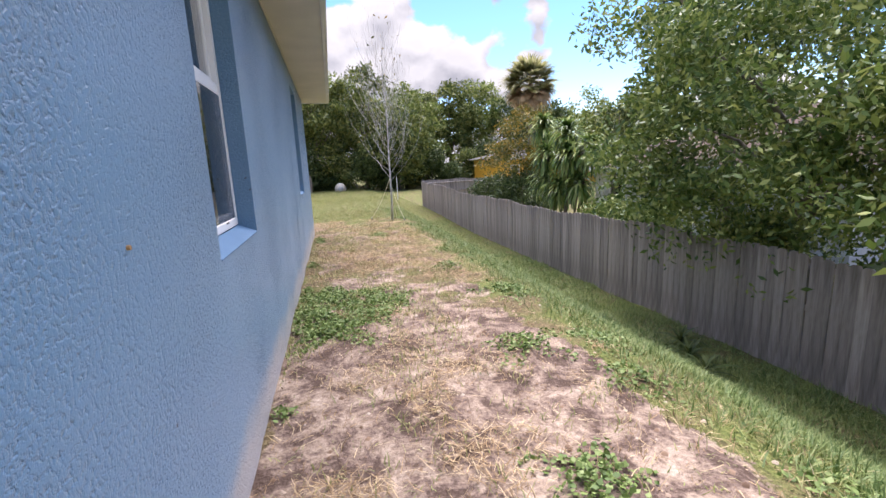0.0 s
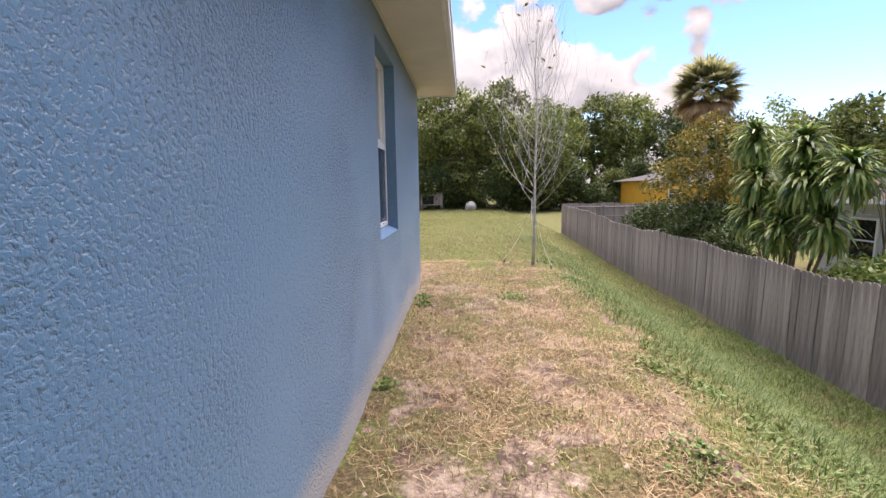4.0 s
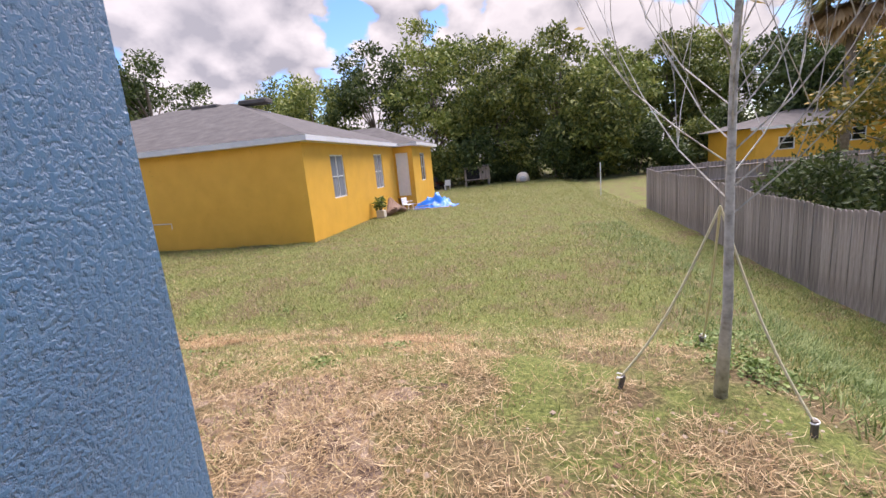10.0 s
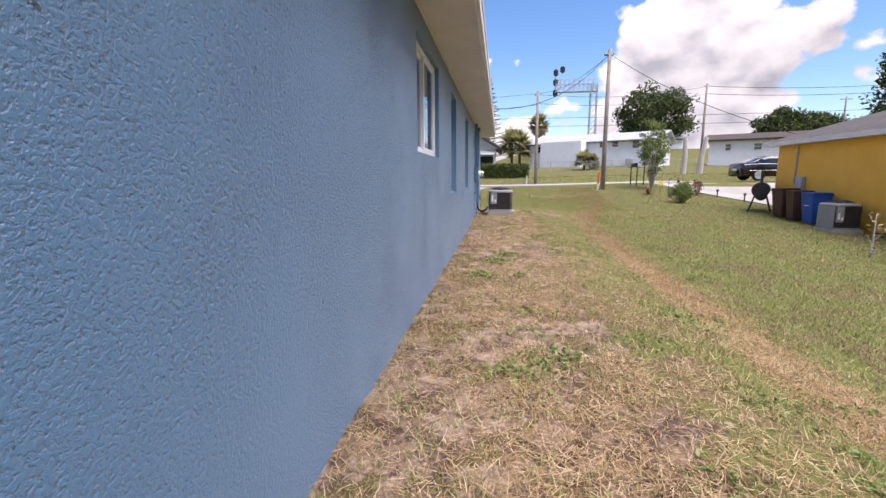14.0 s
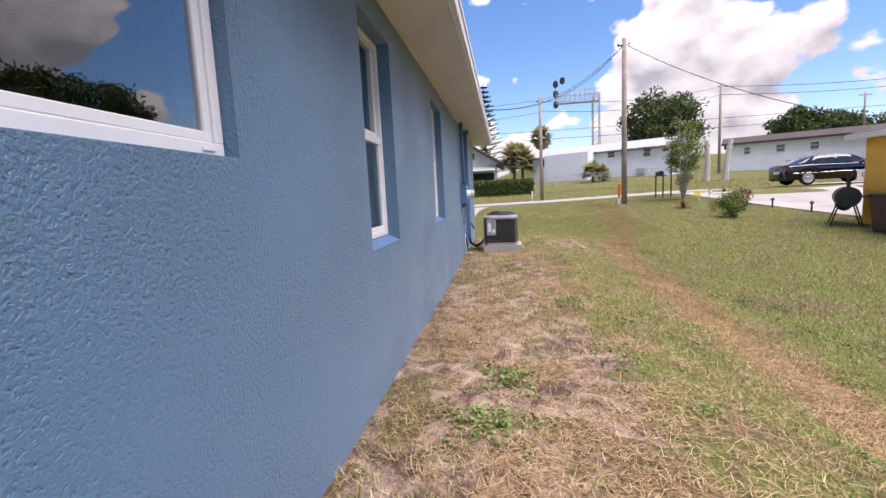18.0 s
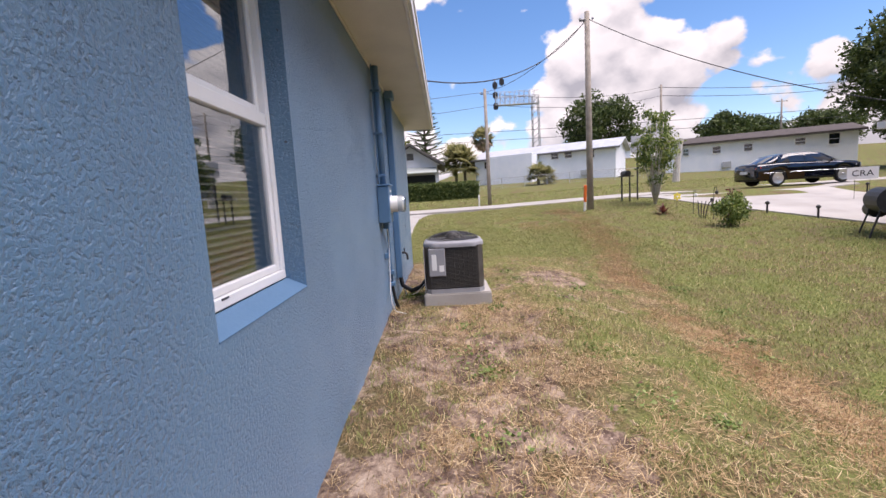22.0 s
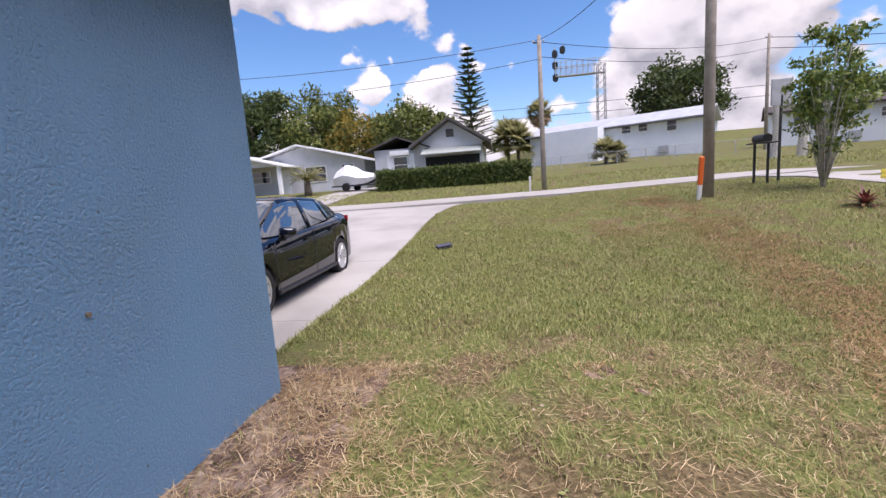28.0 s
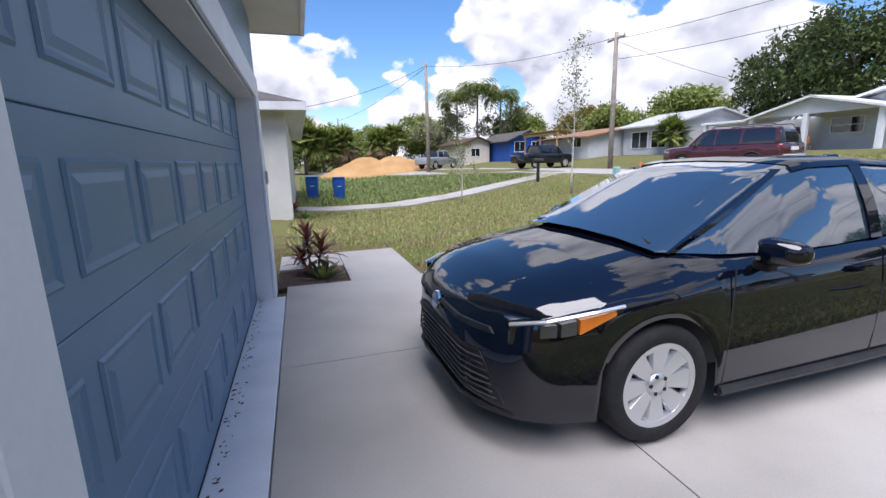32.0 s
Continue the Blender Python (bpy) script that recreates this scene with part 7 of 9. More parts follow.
# front garden plants
tree("crape_myrtle", -27.7, 9.5, 4.1, (0.95, 0.95), 5200, 0.13, L_BUSH, "multi-stemmed flowering shrub tree by the street", 201, 0.055, 0.22, BARK_PALE, clumps=70, limbs=34, base=True)
bush("round_bush", -22.1, 9.06, 0.46, 1.05, 2600, 0.09, L_BUSH, "small round bright green bush on the lawn", 202, rx=0.46)
bush("small_shrub", -24.5, 10.7, 0.4, 0.9, 260, 0.11, L_RED, "sparse reddish shrub beside the driveway", 203)
rosettes("bromeliad", -25.0, 8.5, [(0, 0, 0.03)], L_RED, "dark red spiky bromeliad under the shrub", 204, leaf=(0.5, 0.06), n=40, droop=0.5)
sapling("dead_sapling", -11.3, 8.95, 1.0, "leafless dry sapling near the yellow house", 205, 1, 0.03, 40, L_STRAW, 0.1, 0.9, 9)
sapling("young_tree", -27.9, -13.5, 4.9, "thin young street tree with sparse leaves", 206, 2, 0.04, 900, L_FOREST, 0.35, 1.0, 18, reach=0.2)
sapling("young_tree", -24.75, -16.45, 2.55, "thin drooping young tree with sparse leaves", 207, 2, 0.03, 500, L_FOREST, 0.3, 0.4, 16, reach=0.28)
rosettes("agave", -18.72, -5.35, [(0, 0, 0.02)], L_LUSH, "bright green spiky agave in the planting bed", 208, leaf=(0.42, 0.055), n=46, droop=0.35, low=0.1)
rosettes("cordyline", -18.6, -5.6, [(0.05, 0.0, 0.62), (-0.12, 0.14, 0.50), (0.12, -0.1, 0.34)], L_RED, "dark red cordyline in the planting bed", 209, leaf=(0.36, 0.06), n=26, droop=0.7, stem=0.014)
rosettes("cordyline", -18.3, -13.2, [(0.0, 0.0, 0.3)], L_RED, "dark red cordyline by the neighbouring house", 210, leaf=(0.4, 0.07), n=24, droop=0.7, stem=0.014)
rosettes("agave", -18.6, -12.9, [(0, 0, 0.02)], L_WEED, "green agave by the neighbouring house", 211, leaf=(0.4, 0.06), n=34, droop=0.35, low=0.1)
rosettes("lily_clump", 5.4, -5.0, [(0, 0, 0.02), (0.3, 0.5, 0.02), (-0.2, -0.5, 0.02)], L_OAK, "dark green strap-leaved clump at the foot of the fence", 212, leaf=(0.5, 0.04), n=30, droop=1.1, low=0.2)


def hedge(x, y0, y1, depth, h):
    rng = np.random.default_rng(5)
    z = gz(x, (y0 + y1) / 2)
    t = thing("clipped_hedge", pose(x, 0, z), "long clipped green hedge in front of the gabled house", "hedge")
    n = 16000
    f = rng.random(n)
    P = np.stack([rng.uniform(-depth / 2, depth / 2, n), rng.uniform(y0, y1, n), rng.uniform(0.0, h, n)], -1)
    w = f < 0.6
    P[w, 0] = depth / 2 + rng.normal(size=w.sum()) * 0.06
    k = (f >= 0.6) & (f < 0.85)
    P[k, 2] = h + rng.normal(size=k.sum()) * 0.05
    V, F = kites(P, 0.16 * (0.6 + 0.8 * rng.random(n)), rng)
    raw("foliage", V, F, L_HEDGE, t)
    # near-black green block added inside to stand in for the foliage's inner shade
    bm = B(); box(bm, -depth / 2 + 0.1, depth / 2 - 0.1, y0 + 0.1, y1 - 0.1, 0, h - 0.1)
    part("core", bm, varied("hedge_inner_shade", (0.012, 0.02, 0.008), (0.03, 0.045, 0.015), 3, 0.9), t)


hedge(-46.0, -7.1, 3.6, 0.9, 1.35)

# ---- across the street ----
def house_block(h, x0, x1, y0, y1, z0, z1, mat, name="wall"):
    bm = B(); box(bm, x0, x1, y0, y1, z0, z1)
    return part(name, bm, mat, h)


def gable_roof(bm, x0, x1, y0, y1, z, rise, axis="x", th=0.14):
    """Two sloping slabs with a ridge along the axis."""
    if axis == "x":
        ym = (y0 + y1) / 2
        for a, b in ((y0, ym), (y1, ym)):
            q = [(x0, a, z), (x1, a, z), (x1, b, z + rise), (x0, b, z + rise)]
            up = [bm.verts.new(p) for p in q]; dn = [bm.verts.new((p[0], p[1], p[2] - th)) for p in q]
            bm.faces.new(up); bm.faces.new(list(reversed(dn)))
            for i in range(4):
                bm.faces.new((up[i], dn[i], dn[(i + 1) % 4], up[(i + 1) % 4]))
    else:
        xm = (x0 + x1) / 2
        for a, b in ((x0, xm), (x1, xm)):
            q = [(a, y0, z), (a, y1, z), (b, y1, z + rise), (b, y0, z + rise)]
            up = [bm.verts.new(p) for p in q]; dn = [bm.verts.new((p[0], p[1], p[2] - th)) for p in q]
            bm.faces.new(up); bm.faces.new(list(reversed(dn)))
            for i in range(4):
                bm.faces.new((up[i], dn[i], dn[(i + 1) % 4], up[(i + 1) % 4]))
    bmesh.ops.recalc_face_normals(bm, faces=bm.faces)
    return bm


def gable_end(bm, x, y0, y1, z, rise, th=0.12):
    ym = (y0 + y1) / 2
    f = [bm.verts.new(p) for p in ((x, y0, z), (x, y1, z), (x, ym, z + rise))]
    b = [bm.verts.new(p) for p in ((x - th, y0, z), (x - th, y1, z), (x - th, ym, z + rise))]
    bm.faces.new(f); bm.faces.new(list(reversed(b)))
    for i in range(3):
        bm.faces.new((f[i], b[i], b[(i + 1) % 3], f[(i + 1) % 3]))
    bmesh.ops.recalc_face_normals(bm, faces=bm.faces)
    return bm


def facing_east(x):
    """(u, depth, z) for a wall that faces +x at x: u runs towards +y."""
    return Matrix(((0, -1, 0, x), (1, 0, 0, 0), (0, 0, 1, 0), (0, 0, 0, 1)))


def gabled_house():
    z = gz(-51, -3)
    h = thing("gabled_house", pose(0, 0, 0), "grey gabled bungalow with an awning behind the hedge", "house")
    house_block(h, -58, -50.4, -8.4, -4.6, z - 0.3, z + 2.9, GREYWALL)
    house_block(h, -60, -50.0, -4.6, 0.2, z - 0.3, z + 2.9, GREYWALL)
    bm = B(); gable_end(bm, -50.0, -4.9, 0.5, z + 2.9, 1.75); part("gable", bm, GREYWALL, h)
    bm = B(); gable_roof(bm, -60, -49.3, -5.3, 0.9, z + 2.85, 1.95, "x"); part("roof", bm, SHINGLE_DARK, h)
    bm = B(); gable_roof(bm, -58.6, -49.8, -9.0, -3.8, z + 2.9, 0.95, "x"); part("roof", bm, SHINGLE, h)
    e = facing_east(-50.0)
    # solid near-black slab paints in the shade of the porch behind its screen
    bm = B(); box(bm, -4.2, 0.0, -0.06, 0.1, z + 1.15, z + 2.05, 0.0, e); part("porch_screen", bm, DARK, h, "dark screened porch opening")
    bm = B()
    q = [(-50.0, -4.4, z + 2.75), (-50.0, 0.15, z + 2.75), (-49.0, 0.15, z + 2.25), (-49.0, -4.4, z + 2.25)]
    up = [bm.verts.new(p) for p in q]; dn = [bm.verts.new((p[0], p[1], p[2] - 0.06)) for p in q]
    bm.faces.new(up); bm.faces.new(list(reversed(dn)))
    for i in range(4):
        bm.faces.new((up[i], dn[i], dn[(i + 1) % 4], up[(i + 1) % 4]))
    part("awning", bm, varied("grey_green_awning", (0.30, 0.33, 0.30), (0.40, 0.43, 0.40), 3), h)
    bm = B(); box(bm, -2.5, -1.9, -0.04, 0.06, z + 3.45, z + 4.05, 0.01, e); part("vent", bm, SHINGLE_DARK, h)
    bm = B(); gable_roof(bm, -49.6, -49.26, -5.35, 0.95, z + 2.95, 1.95, "x", 0.16); part("bargeboard", bm, SHINGLE_DARK, h)
    w = facing_east(-50.4)
    simple_window(h, w @ pose(0, -0.07, 0), -6.9, -5.7, z + 1.0, z + 2.3, (0, 1))
    bm = B(); box(bm, -7.4, -6.95, -0.03, 0.02, z + 0.8, z + 2.5, 0.01, w); part("shutter", bm, WHITE, h)
    bm = B(); box(bm, -5.65, -5.2, -0.03, 0.02, z + 0.8, z + 2.5, 0.01, w)
    part("shutter", bm, WHITE, h)
    bm = B(); box(bm, -7.1, -5.5, -0.35, 0.0, z + 2.35, z + 2.75, 0.05, w); part("window_awning", bm, WHITE, h)


gabled_house()


def grey_house():
    z = gz(-54, -18)
    h = thing("grey_house", pose(0, 0, 0), "grey stucco ranch house with white trim and a carport", "house")
    house_block(h, -66, -54.0, -22.0, -10.4, z - 0.3, z + 2.6, GREYWALL)
    bm = B(); gable_end(bm, -54.0, -22.0, -10.4, z + 2.6, 1.5); part("gable", bm, GREYWALL, h)
    bm = B(); gable_roof(bm, -66.5, -53.2, -23.0, -9.6, z + 2.55, 1.75, "x"); part("roof", bm, WHITE, h, "pale metal roof")
    # porch and carport in front
    bm = B(); gable_roof(bm, -55, -51.0, -25.5, -16.6, z + 2.45, 1.15, "x"); part("porch_roof", bm, WHITE, h)
    bm = B(); gable_end(bm, -51.4, -25.0, -17.1, z + 2.4, 1.0); part("porch_gable", bm, GREYWALL, h)
    bm = B(); box(bm, -55, -51.2, -29.5, -25.5, z + 2.25, z + 2.42, 0.02); part("carport_roof", bm, WHITE, h)
    for y in (-29.2, -25.2, -21.4, -17.2):
        bm = B(); box(bm, -51.6, -51.3, y - 0.15, y + 0.15, z - 0.2, z + 2.45, 0.02); part("post", bm, WHITE, h)
    house_block(h, -60, -55.5, -29.4, -22.0, z - 0.3, z + 2.4, GREYWALL)
    e = facing_east(-54.0)
    simple_window(h, e @ pose(0, -0.07, 0), -16.0, -14.0, z + 0.9, z + 2.3, (0, 1))
    simple_window(h, e @ pose(0, -0.07, 0), -21.4, -19.4, z + 1.1, z + 2.2, (0, 1))
    simple_window(h, e @ pose(0, -0.07, 0), -12.6, -11.4, z + 1.0, z + 2.3, (0, 1))
    bm = B(); box(bm, -18.6, -17.5, -0.04, 0.03, z, z + 2.15, 0.01, e); part("door", bm, WHITE, h)
    simple_window(h, facing_east(-55.5) @ pose(0, -0.07, 0), -28, -26.4, z + 1.0, z + 2.1, (1, 0))
    c = None
    for y in (-22.7, -21.9):
        ch = thing("porch_chair", pose(-52.6, y, z + 0.02, 0, 0, -80), "orange and yellow striped chair on the porch", "chair", group="porch chairs")
        bm = B(); box(bm, -0.28, 0.28, -0.28, 0.28, 0.36, 0.42, 0.02); part("seat", bm, AMBER, ch)
        bm = B(); box(bm, -0.28, 0.28, 0.24, 0.30, 0.42, 1.0, 0.02); part("backrest", bm, AMBER, ch)
        for a in (-0.25, 0.25):
            for b in (-0.25, 0.25):
                bm = B(); box(bm, a - 0.02, a + 0.02, b - 0.02, b + 0.02, 0, 0.36); part("leg", bm, BARK, ch)


grey_house()


def pale_house(m, x, y0, y1, depth, z0, eave, rise, roof_mat, wins, label, ac=None, porch=None):
    h = thing("pale_house", m, label, "house")
    house_block(h, x - depth, x, y0, y1, z0 - 1.6, eave, WHITEWALL)
    bm = B(); gable_roof(bm, x - depth - 0.5, x + 0.5, y0 - 0.5, y1 + 0.6, eave - 0.05, rise, "y"); part("roof", bm, roof_mat, h)
    # gable ends
    for yy in (y0 + 0.12, y1):
        bm = B()
        f = [bm.verts.new(p) for p in ((x, yy, eave), (x - depth, yy, eave), (x - depth / 2, yy, eave + rise - 0.12))]
        b = [bm.verts.new((v.co.x, yy - 0.12, v.co.z)) for v in f]
        bm.faces.new(f); bm.faces.new(list(reversed(b)))
        for i in range(3):
            bm.faces.new((f[i], b[i], b[(i + 1) % 3], f[(i + 1) % 3]))
        bmesh.ops.recalc_face_normals(bm, faces=bm.faces)
        part("gable", bm, WHITEWALL, h)
    bm = B(); box(bm, x + 0.44, x + 0.5, y0 - 0.5, y1 + 0.6, eave - 0.28, eave - 0.05); part("fascia", bm, SHINGLE_DARK if roof_mat is not SHINGLE_DARK else WHITE, h)
    e = facing_east(x)
    for a, b, c, d in wins:
        simple_window(h, e @ pose(0, -0.07, 0), a, b, c, d, (0, 1))
    if ac:
        bm = B(); box(bm, ac[0], ac[0] + 0.9, -0.35, 0.05, ac[1], ac[1] + 0.7, 0.03, e); part("window_unit", bm, GREY_METAL, h, "window air conditioner")
    if porch:
        house_block(h, x, x + 2.4, porch[0], porch[1], z0 - 1.6, eave - 0.02, WHITEWALL, "annex")
    return h


METALROOF = varied("grey_metal_roof", (0.42, 0.43, 0.45), (0.55, 0.56, 0.58), 1.0, 0.45, 0.1, metal=0.2)
pale_house(pose(-71.5, 5.25, 0, rz=-31), 0, 0, 18.5, 7.0, 3.0, 6.25, 1.3, METALROOF, [(10.8, 11.8, 5.3, 6.05), (12.5, 13.45, 5.3, 6.1), (15.2, 16.15, 5.05, 6.15), (1.4, 2.3, 4.9, 5.9)], "long pale blue house with a low metal roof on the rise", (14.5, 3.0), (3.0, 9.1))
pale_house(pose(-64, 29.83, 0, rz=-26.3), 0, -1.6, 16.5, 8.0, 3.0, 6.1, 1.0, varied("brown_black_roof", (0.045, 0.036, 0.032), (0.09, 0.075, 0.068), 2, 0.9, 0.3), [(0.2, 0.9, 4.6, 5.5), (3.3, 4.2, 4.6, 5.5), (6.4, 7.3, 4.6, 5.5), (11.1, 12.1, 4.85, 5.6), (14.0, 15.0, 4.6, 5.8)], "long white low house with a dark roof on the rise", (4.3, 2.9))
pale_house(pose(0, 0, 0), -86, 24.5, 33, 6.0, 5.2, 8.0, 1.0, METALROOF, [(27, 28, 6.4, 7.2)], "pale building behind the houses on the rise")


def far_house(x0, x1, y0, y1, hgt, wall, roof, label, wins=(), axis="x", rise=1.3, side="n"):
    z = gz((x0 + x1) / 2, (y0 + y1) / 2)
    h = thing("house", pose(0, 0, 0), label, "house")
    house_block(h, x0, x1, y0, y1, z - 0.6, z + hgt, wall)
    bm = B(); gable_roof(bm, x0 - 0.6, x1 + 0.6, y0 - 0.6, y1 + 0.6, z + hgt - 0.02, rise, axis); part("roof", bm, roof, h)
    bm = B()
    if axis == "x":
        gable_end(bm, x1, y0, y1, z + hgt, rise - 0.12)
    else:
        ym = (x0 + x1) / 2
        f = [bm.verts.new(p) for p in ((x0, y1, z + hgt), (x1, y1, z + hgt), (ym, y1, z + hgt + rise - 0.12))]
        b = [bm.verts.new((v.co.x, y1 - 0.12, v.co.z)) for v in f]
        bm.faces.new(f); bm.faces.new(list(reversed(b)))
    part("gable", bm, wall, h)
    for a, b, c, d in wins:
        fm = facing_east(x1) if side == "e" else Matrix(((-1, 0, 0, 0), (0, -1, 0, y1), (0, 0, 1, 0), (0, 0, 0, 1)))
        simple_window(h, fm @ pose(0, -0.07, 0), a, b, z + c, z + d, (1, 0))
    return h


COBALT = varied("cobalt_wall", (0.015, 0.07, 0.33), (0.025, 0.10, 0.42), 2, 0.6, 0.1)
TAN = varied("tan_wall", (0.42, 0.27, 0.12), (0.52, 0.35, 0.17), 2, 0.7, 0.1)
CREAM = varied("cream_wall", (0.55, 0.49, 0.40), (0.66, 0.60, 0.50), 2, 0.7, 0.1)
far_house(-48.8, -43.8, -60, -50.6, 3.6 - gz(-46.3, -55.3), COBALT, SHINGLE, "bright blue house with white trimmed windows", [(44.5, 46.0, 1.0, 2.3), (46.9, 48.1, 1.0, 2.3)], "y", 1.3)
far_house(-43.3, -39.8, -66, -55.5, 3.5 - gz(-41.5, -60.7), CREAM, SHINGLE_RED, "cream house down the street", [(40.6, 41.9, 0.9, 2.0)], "y", 0.9)
far_house(-58, -46.5, -47, -38.3, 3.45 - gz(-52, -42.6), GREYWALL, varied("orange_brown_roof", (0.20, 0.10, 0.055), (0.33, 0.19, 0.11), 2, 0.8, 0.3), "pale house with an orange brown roof", [(-41.2, -39.4, 0.9, 2.0)], "y", 1.1, "e")


def carport():
    """Low timber shelter in front of the pale house."""
    z = gz(-44.5, -43)
    c = thing("carport", pose(-46.6, -42.6, z), "open orange timber carport with thin posts", "carport")
    for y in (-3.4, 0.0, 3.2):
        bm = B(); box(bm, 3.0, 3.12, y - 0.06, y + 0.06, -0.4, 2.62, 0.01)
        part("post", bm, TAN, c)
    bm = B(); box(bm, 2.96, 3.16, -3.6, 3.4, 2.62, 2.86, 0.01); part("beam", bm, TAN, c)
    for k in range(11):
        bm = B(); box(bm, 0.1, 3.3, -0.04, 0.04, -0.06, 0.06, 0.005)
        o = part("rafter", bm, TAN, c)
        o.location = (0, -3.5 + 0.68 * k, 2.92)
    bm = B(); box(bm, 0.1, 3.4, -3.7, 3.5, 2.99, 3.04, 0.005); part("roof_sheet", bm, TAN, c)


carport()
far_house(-60, -50.5, -38.0, -31.5, 2.7, GREYWALL, METALROOF, "grey house with a screened porch", [(-36.8, -34.6, 0.6, 2.2), (-34.2, -32.4, 0.6, 2.2)], "y", 1.4, "e")
far_house(-36, -30, -118, -108, 3.2, CREAM, METALROOF, "distant pale house at the end of the street", [], "y", 1.2)
# neighbour beside the blue house
nb = thing("neighbour_house", pose(0, 0, 0), "plain pale grey house next door with grey shingles", "house")
house_block(nb, -18.3, -6, -27, -12.2, -0.7, 2.75, varied("pale_grey_wall", (0.52, 0.51, 0.48), (0.62, 0.61, 0.58), 2, 0.7, 0.15))
bm = B(); hip_roof(bm, -18.85, -5.4, -27.5, -11.7, 2.95, 2.3); part("roof", bm, SHINGLE, nb)
bm = B(); box(bm, -18.85, -5.4, -27.5, -11.7, 2.75, 2.949); part("soffit", bm, FASCIA, nb)
bm = B(); tube(bm, [(-17.2, -17, 3.1), (-17.2, -17, 3.55)], 0.05, 8); box(bm, -17.4, -17.0, -17.2, -16.8, 3.55, 3.6)
part("roof_vent", bm, GREY_METAL, nb)
# houses behind the fence
bh = thing("brown_roof_house", pose(0, 0, 0), "pale grey house with red brown shingles behind the fence", "house")
house_block(bh, 13.0, 22, -2, 9.2, -2.2, 0.9, GREYWALL)
bm = B(); hip_roof(bm, 12.3, 22.7, -2.7, 9.9, 1.0, 2.0); part("roof", bm, SHINGLE_RED, bh)
bm = B(); box(bm, 12.3, 22.7, -2.7, 9.9, 0.86, 0.999); part("eaves", bm, WHITE, bh)
wst = Matrix(((0, 1, 0, 13.0), (-1, 0, 0, 0), (0, 0, 1, 0), (0, 0, 0, 1)))
simple_window(bh, wst @ pose(0, -0.07, 0), -8.0, -7.0, -1.0, 0.4, (0, 1))
fy = thing("orange_house", pose(0.9, 0, -0.35), "orange stucco house with a dark shingle roof behind the cross fence", "house")
house_block(fy, 16.6, 31.6, 34, 42, -2.2, 2.15, YELLOW)
bm = B(); hip_roof(bm, 15.9, 32.3, 33.3, 42.7, 2.2, 1.15); part("roof", bm, SHINGLE, fy)
bm = B(); box(bm, 15.9, 32.3, 33.25, 33.3, 2.02, 2.2); part("fascia", bm, WHITE, fy)
sfm = Matrix(((1, 0, 0, 0), (0, 1, 0, 34.0), (0, 0, 1, 0), (0, 0, 0, 1)))
simple_window(fy, sfm @ pose(0, -0.07, 0), 18.0, 19.0, 0.55, 1.45, (0, 1))
simple_window(fy, sfm @ pose(0, -0.07, 0), 21.6, 23.3, 0.75, 1.65, (1, 1))
simple_window(fy, sfm @ pose(0, -0.07, 0), 26.1, 27.3, 0.75, 1.65, (1, 1))

# ---- poles and wires ----
def utility_pole(x, y, h, r, label, arm=None, z=None, lean=0.0, cat="utility pole"):
    z0 = gz(x, y) if z is None else z
    p = thing("utility_pole", pose(x, y, z0, 0, lean, 0), label, cat)
    bm = B(); tube(bm, [(0, 0, -0.5), (0, 0, h * 0.5), (0, 0, h)], [r * 1.15, r, r * 0.8], 12)
    part("pole", bm, POLE, p, smooth=True)
    if arm:
        bm = B(); box(bm, -0.05, 0.05, -arm, arm, h - 0.45, h - 0.33, 0.01); part("cross_arm", bm, POLE, p)
        for y_ in (-arm * 0.9, -arm * 0.4, arm * 0.4, arm * 0.9):
            bm = B(); lathe(bm, [(0.03, h - 0.33), (0.045, h - 0.25), (0.02, h - 0.2)], 8, Matrix.Translation((0, y_, 0))); part("insulator", bm, GREY_METAL, p)
    else:
        bm = B(); box(bm, -0.03, 0.03, -0.3, 0.02, h - 0.35, h - 0.28, 0.01); part("bracket", bm, DARK_METAL, p)
        for k in range(2):
            bm = B(); lathe(bm, [(0.03, 0), (0.05, 0.05), (0.03, 0.1)], 8, Matrix.Translation((0, -0.28 + 0.5 * k, h - 0.3))); part("insulator", bm, GREY_METAL, p)
    return p, Vector((x, y, z0 + h))


_, T1 = utility_pole(-27.46, 6.72, 7.75, 0.12, "tall weathered grey wooden utility pole on the lawn", z=gz(-27.46, 6.72))
_, T2 = utility_pole(-39.0, 3.75, 7.6, 0.12, "dark wooden utility pole beside the hedge")
_, T3 = utility_pole(-82, -9.77, 12.0, 0.16, "distant utility pole with a cross arm", 1.1)
_, T4 = utility_pole(-30.2, -40, 9.7, 0.16, "dark wooden utility pole down the street")
_, T5 = utility_pole(-38.1, -24.3, 8.4, 0.15, "wooden utility pole with a cross arm across the street", 0.8)
_, T6 = utility_pole(-60, 25.5, 10.0, 0.14, "slim utility pole by the pale houses")
_, T7 = utility_pole(-88, 60, 8.5, 0.16, "distant wooden utility pole beyond houses", 1.0)
_, T8 = utility_pole(-76, 70, 12.5, 0.16, "distant utility pole with cross arm", 1.0)
_, T9 = utility_pole(-25, -72, 8, 0.15, "distant wooden utility pole down the street")


def cable(a, b, sag, r=0.012, label="black overhead cable between poles"):
    c = thing("overhead_cable", pose(0, 0, 0), label, "cable")
    a, b = Vector(a), Vector(b)
    bm = B(); tube(bm, [a.lerp(b, f) - Vector((0, 0, sag * 4 * f * (1 - f))) for f in np.linspace(0, 1, 21)], r, 5)
    part("strand", bm, WIRE, c)


